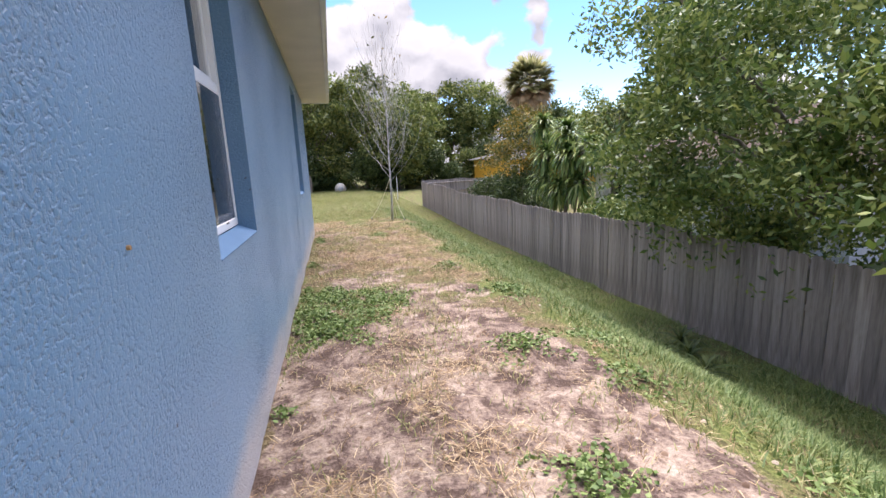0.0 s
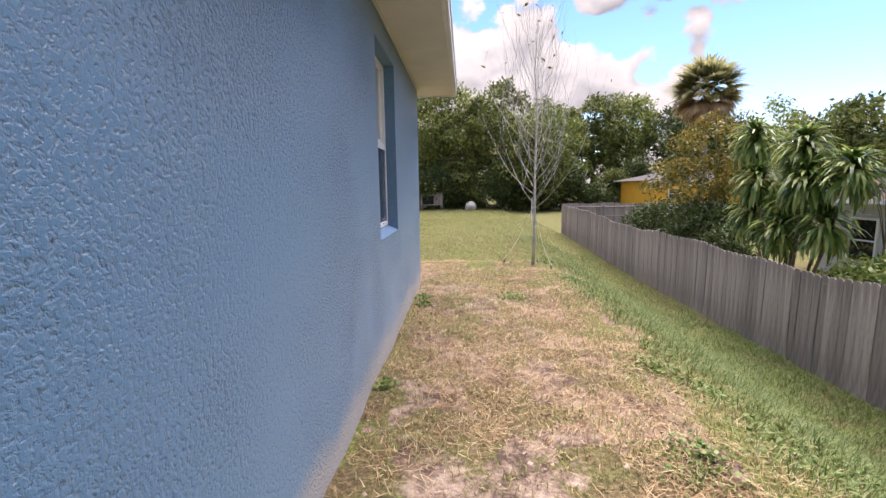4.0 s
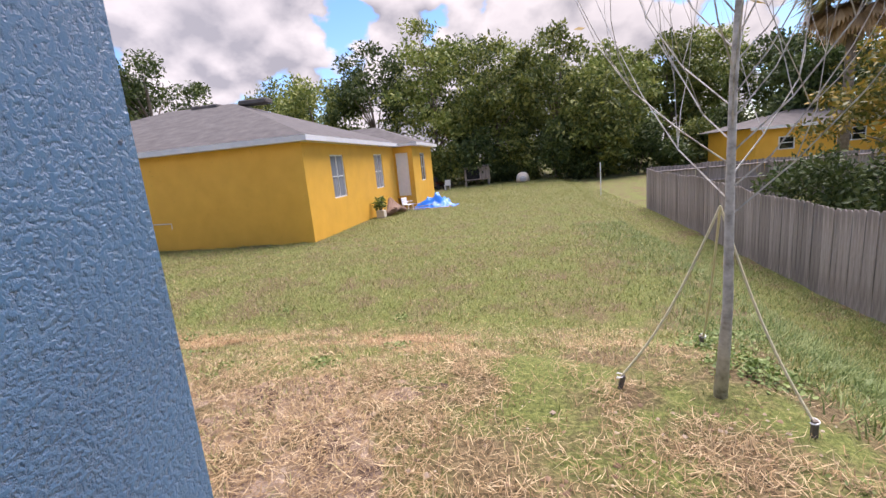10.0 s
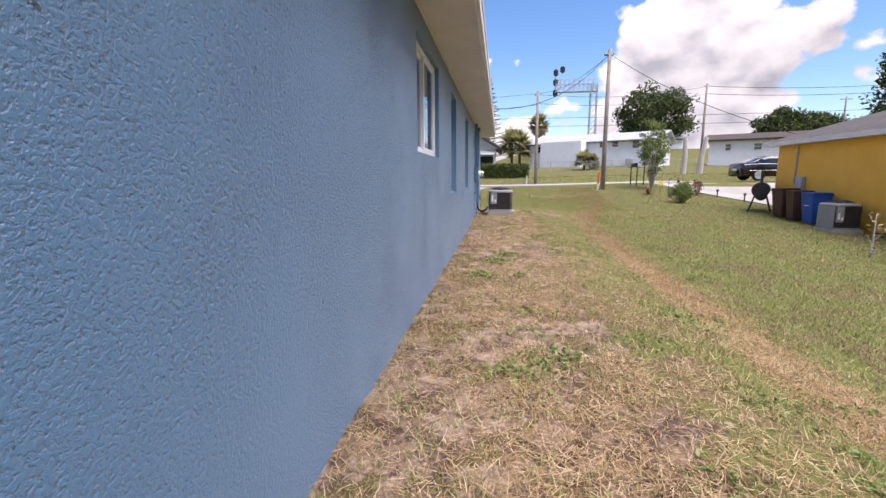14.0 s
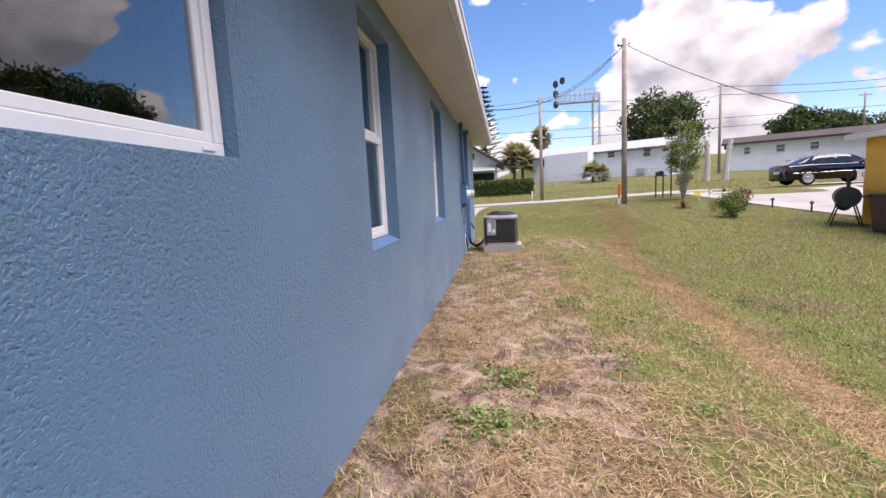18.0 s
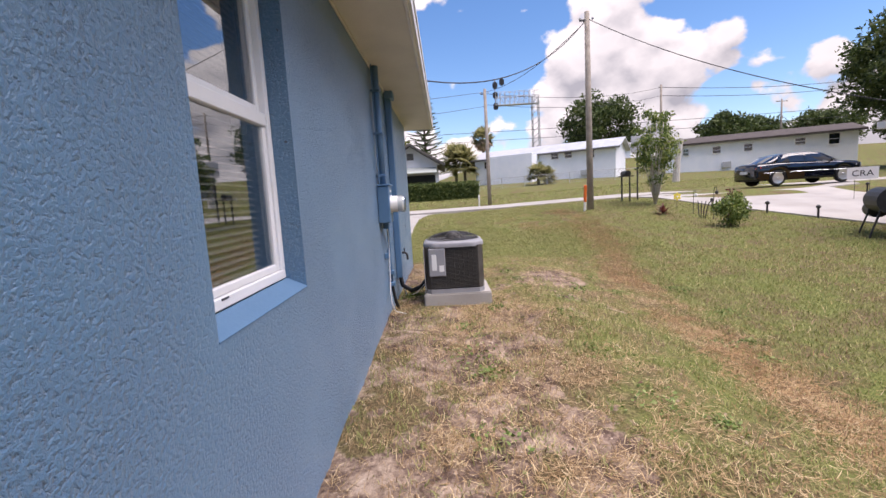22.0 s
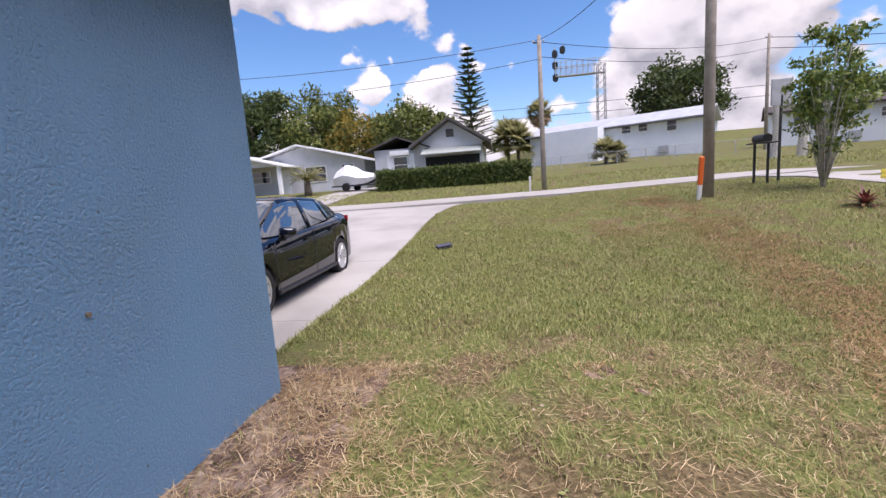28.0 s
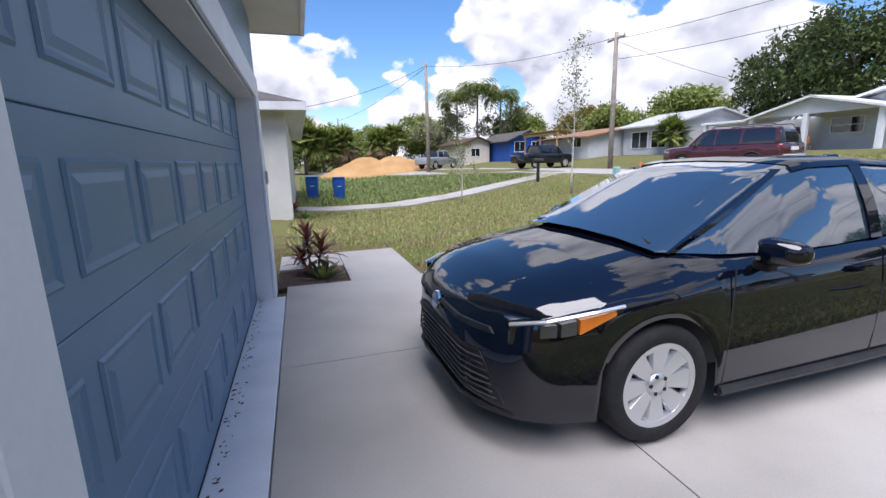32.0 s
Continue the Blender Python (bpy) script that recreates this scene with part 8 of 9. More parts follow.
U = Vector((0, 0, 1))
cable(T1 - 0.25 * U, (HX - 0.2, -0.6, SOF + 1.2), 1.1, 0.016, "black service cable drooping to the blue house")
cable(T1 - 0.3 * U, T2 - 0.2 * U, 0.5, 0.014)
cable(T1 - 0.25 * U, (-19.6, 13.0, 2.7), 0.5, 0.014)
cable(T2 - 0.2 * U, T5 - 0.4 * U, 0.7, 0.014)
cable(T2 - 1.1 * U, T5 - 1.6 * U, 0.8, 0.014)
cable(T2 - 0.3 * U, T6 - 0.3 * U, 0.6, 0.016)
cable(T2 - 1.0 * U, T6 - 1.2 * U, 0.6, 0.016)
cable(T6 - 0.3 * U, T8 - 0.5 * U, 0.8, 0.03)
cable(T6 - 1.2 * U, T8 - 1.4 * U, 0.8, 0.03)
cable((-90, -40, 13), (-86, 110, 13.5), 1.0, 0.035)
cable((-90, -40, 11.5), (-86, 110, 12), 1.0, 0.035)
cable(T5 - 0.3 * U, T4 - 0.3 * U, 0.6, 0.016)
cable(T4 - 0.3 * U, (-12, -30, 4.4), 1.2, 0.018)
cable(T4 - 0.4 * U, T9 - 0.4 * U, 0.6, 0.02)
cable(T5 - 0.5 * U, (-50, -20, 4.8), 0.4, 0.014)


def signal_gantry(x, y):
    """Railway signal: lattice mast with a cantilever walkway and lamp heads."""
    z = gz(x, y)
    g = thing("railway_signal", pose(x, y, z), "grey lattice railway signal with a cantilever walkway", "signal")
    H, s = 14.5, 0.75
    for sx in (-s, s):
        for sy in (-s, s):
            bm = B(); tube(bm, [(sx, sy, 0), (sx * 0.8, sy * 0.8, H)], 0.09, 6); part("mast_leg", bm, GREY_METAL, g)
    for k in range(12):
        a, b = H * k / 12, H * (k + 1) / 12
        bm = B()
        for sx in (-s, s):
            tube(bm, [(sx, -s, a), (sx, s, b)], 0.05, 4)
        for sy in (-s, s):
            tube(bm, [(-s, sy, a), (s, sy, b)], 0.05, 4)
        part("lattice", bm, GREY_METAL, g)
    L = 8.2
    bm = B(); box(bm, -0.6, 0.6, -L, s, H - 1.5, H - 1.35); part("walkway", bm, GREY_METAL, g)
    for zz in (H - 1.4, H + 0.2):
        for sx in (-0.6, 0.6):
            bm = B(); tube(bm, [(sx, s, zz), (sx, -L, zz)], 0.07, 5); part("chord", bm, GREY_METAL, g)
    for k in range(9):
        y0, y1 = s - (L + s) * k / 9, s - (L + s) * (k + 1) / 9
        bm = B()
        for sx in (-0.6, 0.6):
            tube(bm, [(sx, y0, H - 1.4), (sx, y1, H + 0.2)], 0.05, 4); tube(bm, [(sx, y1, H - 1.4), (sx, y1, H + 1.2)], 0.05, 4)
        part("brace", bm, GREY_METAL, g)
    for sx in (-0.6, 0.6):
        bm = B(); tube(bm, [(sx, s, H + 1.2), (sx, -L, H + 1.2)], 0.04, 4); part("handrail", bm, GREY_METAL, g)
    for zz, yy in ((H + 2.6, -L), (H + 0.6, -L), (H - 1.6, -L), (H + 3.2, -L + 1.4)):
        bm = B(); box(bm, 0.0, 0.5, yy - 0.5, yy + 0.5, zz - 0.7, zz + 0.7, 0.2, None, 2); part("signal_head", bm, BLACK_PLASTIC, g)
    bm = B(); tube(bm, [(0, -L, H - 2), (0, -L, H + 4)], 0.08, 6); part("head_mast", bm, GREY_METAL, g)
    return g


signal_gantry(-103.3, 20.6)


# ---- things along the street and on the lawns ----
def mailbox(x, y):
    z = gz(x, y)
    m = thing("mailbox", pose(x, y, z, 0, 0, 180), "black mailbox pair on dark posts by the street", "mailbox")
    for dy in (-0.18, 0.18):
        bm = B(); box(bm, -0.028, 0.028, dy - 0.028, dy + 0.028, -0.2, 1.15, 0.006); part("post", bm, BLACK_PLASTIC, m)
    bm = B(); tube(bm, [(-0.28, 0, 1.26), (0.28, 0, 1.26)], 0.13, 14); part("box", bm, BLACK_PLASTIC, m)
    bm = B(); box(bm, -0.3, 0.3, -0.26, 0.26, 1.12, 1.16, 0.005); part("tray", bm, BLACK_PLASTIC, m)
    s = thing("street_sign", pose(x - 0.5, y + 0.75, gz(x - 0.5, y + 0.75)), "grey sign plate on a dark post by the street", "sign")
    bm = B(); box(bm, -0.03, 0.03, -0.03, 0.03, -0.2, 2.5, 0.006); part("post", bm, BLACK_PLASTIC, s)
    bm = B(); box(bm, -0.03, 0.03, -0.28, 0.28, 2.2, 2.95, 0.01); part("plate", bm, GREY_METAL, s)


mailbox(-29.47, 9.0)


def marker_post(x, y, h, mat, top, label):
    p = thing("marker_post", pose(x, y, gz(x, y), 0, 8, 0), label, "marker post")
    bm = B(); box(bm, -0.045, 0.045, -0.045, 0.045, -0.1, h * 0.35, 0.01); part("lower_sleeve", bm, PLATE, p)
    bm = B(); box(bm, -0.05, 0.05, -0.05, 0.05, h * 0.35 + 0.002, h, 0.012); part("upper_sleeve", bm, top, p)


ORANGE = plain("safety_orange", (0.75, 0.14, 0.02), 0.5)
marker_post(-27.2, 6.4, 1.05, PLATE, ORANGE, "orange and white cable marker beside the pole")
marker_post(-38.6, 3.0, 0.8, PLATE, PLATE, "pale stub post by the hedge")
cn = thing("traffic_cone", pose(-31.8, -14.5, gz(-31.8, -14.5) + 0.03), "orange traffic cone by the street", "traffic cone")
bm = B(); lathe(bm, [(0.15, 0.02), (0.03, 0.62), (0.002, 0.63)], 16); part("cone", bm, ORANGE, cn)
bm = B(); box(bm, -0.18, 0.18, -0.18, 0.18, 0.0, 0.025, 0.005); part("base", bm, ORANGE, cn)
tp = thing("utility_pedestal", pose(-29.4, -13.0, gz(-29.4, -13.0)), "pale teal telephone pedestal by the street", "pedestal")
bm = B(); box(bm, -0.1, 0.1, -0.1, 0.1, -0.1, 0.75, 0.02); part("case", bm, varied("pale_teal", (0.25, 0.45, 0.45), (0.33, 0.55, 0.53), 4), tp)
mb = thing("mailbox", pose(-29.8, -19.2, gz(-29.8, -19.2)), "black mailbox on a black post by the street", "mailbox")
bm = B(); box(bm, -0.06, 0.06, -0.06, 0.06, -0.1, 0.9, 0.01); part("post", bm, BLACK_PLASTIC, mb)
bm = B(); tube(bm, [(-0.25, 0, 1.02), (0.25, 0, 1.02)], 0.12, 12); part("box", bm, BLACK_PLASTIC, mb)

# box left on the front lawn
lb = thing("plastic_case", pose(-24.2, 0.36, gz(-24.2, 0.36), 0, 0, 25), "flat black plastic case lying on the lawn", "case")
bm = B(); box(bm, -0.11, 0.11, -0.15, 0.15, 0.0, 0.05, 0.012); part("tray", bm, BLACK_PLASTIC, lb)
bm = B(); box(bm, -0.115, 0.115, -0.155, 0.155, 0.052, 0.075, 0.01, Matrix.Rotation(radians(6), 4, "X")); part("lid", bm, varied("dark_slate_plastic", (0.03, 0.03, 0.06), (0.06, 0.06, 0.10), 5, 0.4), lb)


def wheelie_bin(x, y, rz, mat, label, group=""):
    b = thing("wheelie_bin", pose(x, y, gz(x, y), 0, 0, rz), label, "bin", group=group)
    bm = B()
    lo = [bm.verts.new(p) for p in ((-0.23, -0.22, 0.04), (0.23, -0.22, 0.04), (0.23, 0.22, 0.04), (-0.23, 0.22, 0.04))]
    hi = [bm.verts.new(p) for p in ((-0.29, -0.32, 1.0), (0.29, -0.32, 1.0), (0.29, 0.32, 1.0), (-0.29, 0.32, 1.0))]
    bm.faces.new(list(reversed(lo))); bm.faces.new(hi)
    for i in range(4):
        bm.faces.new((lo[i], lo[(i + 1) % 4], hi[(i + 1) % 4], hi[i]))
    bmesh.ops.bevel(bm, geom=list(bm.edges), offset=0.03, segments=2, affect="EDGES")
    part("body", bm, mat, b)
    bm = B(); box(bm, -0.31, 0.31, -0.35, 0.33, 1.0, 1.07, 0.03, None, 2); part("lid", bm, mat, b)
    bm = B(); tube(bm, [(-0.22, 0.38, 0.98), (0.22, 0.38, 0.98)], 0.02, 8); part("handle", bm, mat, b)
    for s in (-1, 1):
        bm = B(); lathe(bm, [(0.12, -0.03), (0.12, 0.03)], 16, Matrix.Translation((s * 0.24, 0.24, 0.12)) @ Matrix.Rotation(radians(90), 4, "Y")); part("wheel", bm, RUBBER, b)
    if mat is not BROWN:
        bm = B(); box(bm, -0.10, 0.10, -0.312, -0.285, 0.63, 0.655); part("mark", bm, PLATE, b, "pale printed mark")
    return b


BROWN = varied("brown_plastic", (0.055, 0.028, 0.022), (0.085, 0.045, 0.035), 4, 0.5, 0.05)
BINBLUE = varied("blue_plastic", (0.01, 0.07, 0.30), (0.02, 0.10, 0.40), 4, 0.45, 0.05)
wheelie_bin(-18.15, 11.1, 8, BROWN, "brown wheeled rubbish bin beside the yellow wall", "bins by the yellow house")
wheelie_bin(-17.4, 11.12, -5, BROWN, "brown wheeled rubbish bin beside the yellow wall", "bins by the yellow house")
wheelie_bin(-16.6, 11.15, 4, BINBLUE, "blue wheeled recycling bin beside the yellow wall", "bins by the yellow house")
wheelie_bin(-19.1, -21.6, 175, BINBLUE, "blue wheeled bin on the grass next door", "blue bins next door")
wheelie_bin(-20.3, -21.3, 180, BINBLUE, "blue wheeled bin on the grass next door", "blue bins next door")
condenser(-15.75, -14.95, 10.62, 11.4, gz(-15.3, 11.0) + 0.1, 0.78, 0.06, "grey air conditioning condenser beside the yellow house")


def smoker(x, y):
    s = thing("barrel_smoker", pose(x, y, gz(x, y), 0, 0, 150), "black barrel smoker grill on legs", "grill")
    bm = B(); tube(bm, [(-0.5, 0, 0.85), (0.5, 0, 0.85)], 0.3, 18); part("barrel", bm, BLACK_PLASTIC, s, smooth=False)
    bm = B(); tube(bm, [(0.5, 0, 0.6), (0.95, 0, 0.6)], 0.2, 16); part("firebox", bm, BLACK_PLASTIC, s)
    bm = B(); tube(bm, [(-0.4, 0, 1.1), (-0.4, 0, 1.6)], 0.05, 10); part("chimney", bm, BLACK_PLASTIC, s)
    bm = B(); box(bm, -0.5, 0.45, -0.62, -0.3, 0.84, 0.87, 0.005); part("shelf", bm, BLACK_PLASTIC, s)
    for a in (-0.42, 0.42):
        for b in (-0.28, 0.28):
            bm = B(); tube(bm, [(a * 0.9, b * 0.6, 0.7), (a, b * 1.3, 0)], 0.022, 6); part("leg", bm, BLACK_PLASTIC, s)


smoker(-19.6, 11.05)
yd = thing("yard_sign", pose(-25.4, 15.9, gz(-25.4, 15.9) + 0.05, 0, 0, 48), "white yard sign on a wire frame lettered in dark print", "sign")
bm = B(); box(bm, -0.42, 0.42, -0.006, 0.006, 0.72, 1.16, 0.0); part("panel", bm, PLATE, yd)
bm = B()
for a in (-0.2, 0.2):
    tube(bm, [(a, 0, -0.1), (a, 0, 0.72)], 0.008, 5)
part("wire_frame", bm, DARK_METAL, yd)
tx = bpy.data.curves.new("print", "FONT"); tx.body, tx.size, tx.align_x, tx.extrude = "CRA", 0.3, "CENTER", 0.002
to = new("lettering", tx); to.data.materials.append(BLACK_PLASTIC); to.parent = yd; to.matrix_basis = pose(0, -0.011, 0.84, 90, 0, 0)
for i, (x, y) in enumerate(((-23.9, 11.4), (-22.6, 12.0), (-25.6, 10.6), (-27.3, 17.9))):
    g = thing("path_light", pose(x, y, gz(x, y)), "small black solar path light beside the driveway", "path light", group="path lights")
    bm = B(); tube(bm, [(0, 0, -0.05), (0, 0, 0.3)], 0.03, 8); part("stem", bm, BLACK_PLASTIC, g)
    bm = B(); lathe(bm, [(0.06, 0.3), (0.07, 0.36), (0.02, 0.4)], 12); part("cap", bm, BLACK_PLASTIC, g)
strip("driveway_neighbour", [(-33.2, 15.6), (-31.2, 15.0), (-29.6, 14.2), (-27, 14.2), (-24, 14.8), (-22, 15.2), (-20.1, 15.4)], [11.4, 9.8, 7.2, 6.6, 6.2, 5.8, 5.4], 0.05, CONCRETE, "grey concrete driveway of the yellow house", "driveway")
for a, b in (((-28.6, 13.4), 2.4), ((-28.0, 11.8), 2.4)):
    st = thing("cut_trunk", pose(-44.0, 17.4 + 0.9 * (a[1] - 11.8), gz(-44, 18)), "bare pale cut palm trunk across the street", "tree trunk")
    bm = B(); tube(bm, [(0, 0, -0.1), (0.1, 0.05, 1.6), (0.2, 0.3 if a[1] > 12 else -0.1, 3.3)], [0.28, 0.22, 0.18], 10); part("trunk", bm, BARK_PALE, st)
strip("walk_neighbour", [(-32.8, -22.0), (-29.3, -20.8), (-25.3, -18.7), (-22.2, -17.2), (-19.6, -16.3), (-18.31, -16.1)], 1.6, 0.05, CONCRETE, "pale concrete path to the house next door", "walkway")


def sand_heap(x, y, r, h):
    rng = np.random.default_rng(2)
    n = 40
    V, F = [], []
    for i in range(n + 1):
        for j in range(n + 1):
            u, v = -1 + 2 * i / n, -1 + 2 * j / n
            d = min(1.0, math.hypot(u, v) * (1 + 0.12 * noise.noise(Vector((u * 3, v * 3, 1)))))
            z = h * max(0, (1 - d ** 1.3)) * (1 + 0.18 * noise.noise(Vector((u * 4, v * 4, 5))))
            V.append((x + u * r, y + v * r * 0.8, gz(x + u * r, y + v * r * 0.8) - 0.05 + z))
    for i in range(n):
        for j in range(n):
            F.append((i * (n + 1) + j, (i + 1) * (n + 1) + j, (i + 1) * (n + 1) + j + 1, i * (n + 1) + j + 1))
    return tagged(raw("sand_mound", V, F, varied("orange_sand", (0.30, 0.165, 0.06), (0.46, 0.285, 0.12), 0.6, 0.95, 0.5, 12, dist=0.05), smooth=True), "heap of orange sand on the empty lot", "sand heap")


sand_heap(-25.3, -47, 5.0, 1.9)
sand_heap(-28.2, -46.5, 4.8, 1.75)

# junk behind the yellow house
def bring(ob, x, y):
    """Set a thing of the yellow house's yard at its true size and place, on the ground."""
    p = YARD @ Vector((x, y, gz(x, y)))
    ob.matrix_basis = Matrix.Translation((0, 0, gz(p.x, p.y) - p.z)) @ YARD @ ob.matrix_basis


tpv = []
n = 26
for i in range(n + 1):
    for j in range(n + 1):
        u, v = -1 + 2 * i / n, -1 + 2 * j / n
        d = min(1, math.hypot(u, v) * (1 + 0.2 * noise.noise(Vector((u * 2, v * 2, 9)))))
        z = 0.7 * (1 - d ** 2) * (1 + 1.1 * noise.noise(Vector((u * 3.3, v * 3.3, 3)))) + 0.2 * noise.noise(Vector((u * 7, v * 7, 2)))
        tpv.append((-4.9 + u * 1.5, 29.6 + v * 1.3, gz(-4.9 + u * 1.5, 29.6 + v * 1.3) + max(0.01, z)))
tagged(raw("blue_tarpaulin", tpv, [(i * (n + 1) + j, (i + 1) * (n + 1) + j, (i + 1) * (n + 1) + j + 1, i * (n + 1) + j + 1) for i in range(n) for j in range(n)], plain("blue_tarp", (0.015, 0.19, 0.72), 0.35, 0, 0.5)), "crumpled blue tarpaulin over a pile on the lawn", "tarpaulin")
bring(bpy.data.objects["blue_tarpaulin"], -4.9, 29.6)


def lumber(x, y, rz, ln, lift, tilt, mat, label):
    p = thing("board", pose(x, y, gz(x, y) + lift, 0, tilt, rz), label, "board")
    bm = B(); box(bm, -ln / 2, ln / 2, -0.07, 0.07, 0.0, 0.04, 0.004); part("plank", bm, mat, p)
    bring(p, x, y)


PALEWOOD = varied("pale_lumber", (0.38, 0.28, 0.16), (0.5, 0.39, 0.25), 6, 0.8, 0.2)
for i, (x, y, rz, ln, lf, tl) in enumerate(((-6.2, 27.4, 35, 2.6, 0.12, 4), (-5.8, 28.0, -20, 2.2, 0.2, -6), (-3.6, 29.2, 40, 2.2, 0.05, 8), (-4.4, 28.2, 10, 1.8, 0.02, 0), (-6.6, 29.3, 80, 2.0, 0.4, 10))):
    lumber(x, y, rz, ln, lf, tl, PALEWOOD, "loose pale board on the junk pile")
rug = thing("rolled_mat", pose(-6.9, 25.4, gz(-6.9, 25.4)), "worn brown mat slumped against the yellow wall", "mat")
bm = B()
for k in range(5):
    tube(bm, [(0.1 * k, -1.0 + 0.05 * k, 0.15 + 0.06 * k), (0.12 * k - 0.1, 0.1, 0.95 - 0.13 * k), (0.18 * k - 0.3, 1.3, 0.15)], 0.16, 8)
part("folds", bm, varied("brown_matting", (0.15, 0.09, 0.06), (0.26, 0.17, 0.12), 8, 0.9, 0.4), rug)
bring(rug, -6.9, 25.4)
pot = thing("plant_pot", pose(-7.2, 24.0, gz(-7.2, 24.0)), "square pale planter with a leafy plant", "planter")
bm = B(); box(bm, -0.25, 0.25, -0.25, 0.25, 0, 0.45, 0.03); part("pot", bm, CREAM, pot)
bring(pot, -7.2, 24.0)
pp = bush("potted_plant", -7.2, 24.0, 0.45, 0.9, 260, 0.2, L_BUSH, "leafy green plant in the square planter", 301, "plant", z=gz(-7.2, 24.0) + 0.42)
bring(pp, -7.2, 24.0)


def plastic_chair(x, y, rz, mat, label):
    c = thing("garden_chair", pose(x, y, gz(x, y), 0, 0, rz), label, "chair")
    bm = B(); box(bm, -0.26, 0.26, -0.25, 0.25, 0.4, 0.44, 0.015); part("seat", bm, mat, c)
    bm = B(); box(bm, -0.26, 0.26, 0.23, 0.27, 0.44, 0.95, 0.02, Matrix.Rotation(radians(-8), 4, "X")); part("backrest", bm, mat, c)
    for a in (-0.23, 0.23):
        for b in (-0.22, 0.22):
            bm = B(); box(bm, a - 0.02, a + 0.02, b - 0.02, b + 0.02, 0, 0.4); part("leg", bm, mat, c)
        bm = B(); box(bm, a - 0.03, a + 0.03, -0.22, 0.26, 0.62, 0.66, 0.01); part("armrest", bm, mat, c)
    if y < 30:
        bring(c, x, y)


plastic_chair(-5.6, 39.8, 200, WHITE, "white plastic garden chair behind the yellow house")
plastic_chair(-6.9, 28.6, 150, RED_PAINT, "red garden chair tipped on the junk pile")
plastic_chair(-6.5, 27.9, 60, WHITE, "white plastic chair in the junk pile")
rm = thing("red_mower", pose(-6.9, 41.5, gz(-6.9, 41.5), 0, 0, 70), "red riding mower behind the yellow house", "mower")
bm = B(); box(bm, -0.8, 0.8, -0.45, 0.45, 0.3, 0.75, 0.12, None, 2); part("body", bm, RED_PAINT, rm)
bm = B(); box(bm, -0.5, 0.0, -0.25, 0.25, 0.75, 1.15, 0.08, None, 2); part("seat", bm, BLACK_PLASTIC, rm)
for a in (-0.55, 0.6):
    for b in (-0.45, 0.45):
        bm = B(); lathe(bm, [(0.25, -0.1), (0.25, 0.1)], 16, Matrix.Translation((a, b, 0.25)) @ Matrix.Rotation(radians(90), 4, "X")); part("wheel", bm, RUBBER, rm)
hut = thing("rabbit_hutch", pose(-3.0, 42.3, gz(-3.0, 42.3), 0, 0, 10), "weathered wooden hutch on legs by the woods", "hutch")
bm = B(); box(bm, -1.2, 1.2, -0.5, 0.5, 0.55, 1.75, 0.02); part("box", bm, WOOD, hut)
# no wires here: a near-black sheet stands in for the hutch's shaded inside
bm = B(); box(bm, -1.05, 0.2, -0.53, -0.505, 0.65, 1.6); part("mesh_front", bm, DARK, hut)
bm = B(); box(bm, 0.3, 1.15, -0.545, -0.505, 0.65, 1.9, 0.01); part("door", bm, WOOD, hut)
bm = B(); box(bm, -1.35, 1.35, -0.7, 0.6, 1.76, 1.82, 0.01); part("roof", bm, SHINGLE_DARK, hut)
for a in (-1.1, 1.1):
    for b in (-0.4, 0.4):
        bm = B(); box(bm, a - 0.05, a + 0.05, b - 0.05, b + 0.05, 0, 0.55); part("leg", bm, WOOD, hut)
ig = thing("dog_house", pose(1.35, 42.3, gz(1.35, 42.3)), "pale domed plastic dog house on the lawn", "dog house")
bm = B(); lathe(bm, [(0.62, 0.0), (0.64, 0.3), (0.55, 0.62), (0.32, 0.86), (0.02, 0.93)], 24); part("dome", bm, CREAM, ig, smooth=True)
bm = B(); box(bm, -0.3, 0.3, -0.9, -0.45, 0.0, 0.55, 0.12, None, 3); part("porch", bm, GREY_METAL, ig)
wp = thing("white_stake", pose(5.6, 26.0, gz(5.6, 26.0)), "thin white survey stake on the lawn", "stake")
bm = B(); tube(bm, [(0, 0, -0.1), (0, 0, 1.9)], 0.03, 6); part("rod", bm, WHITE, wp)

# covered watercraft and the wire fence by the hedge
jet = thing("covered_watercraft", pose(-47.6, -9.3, gz(-47.6, -9.3) + 0.05, 0, 0, 75), "watercraft on a trailer under a white and red cover", "boat")
bm = B()
rows = []
for x, w, z0, z1 in ((-1.7, 0.3, 0.5, 1.1), (-1.4, 0.7, 0.45, 1.45), (-0.5, 0.8, 0.42, 1.9), (0.1, 0.8, 0.42, 1.7), (0.7, 0.75, 0.42, 1.35), (1.4, 0.6, 0.5, 1.2), (1.9, 0.15, 0.8, 1.05)):
    rows.append([bm.verts.new((x, y, z)) for y, z in ((-w * 0.7, z0), (-w, (z0 + z1) / 2), (-w * 0.35, z1), (w * 0.35, z1), (w, (z0 + z1) / 2), (w * 0.7, z0))])
for a, b in zip(rows, rows[1:]):
    for k in range(5):
        bm.faces.new((a[k], b[k], b[k + 1], a[k + 1]))
bm.faces.new(rows[0]); bm.faces.new(list(reversed(rows[-1])))
bmesh.ops.recalc_face_normals(bm, faces=bm.faces)
part("cover", bm, varied("white_red_cover", (0.62, 0.62, 0.64), (0.70, 0.70, 0.71), 1.2, 0.6, 0.2, c2=(0.5, 0.10, 0.12), mid=0.8), jet)
bm = B(); box(bm, -1.8, 2.2, -0.5, 0.5, 0.32, 0.42, 0.02); part("trailer_frame", bm, DARK_METAL, jet)
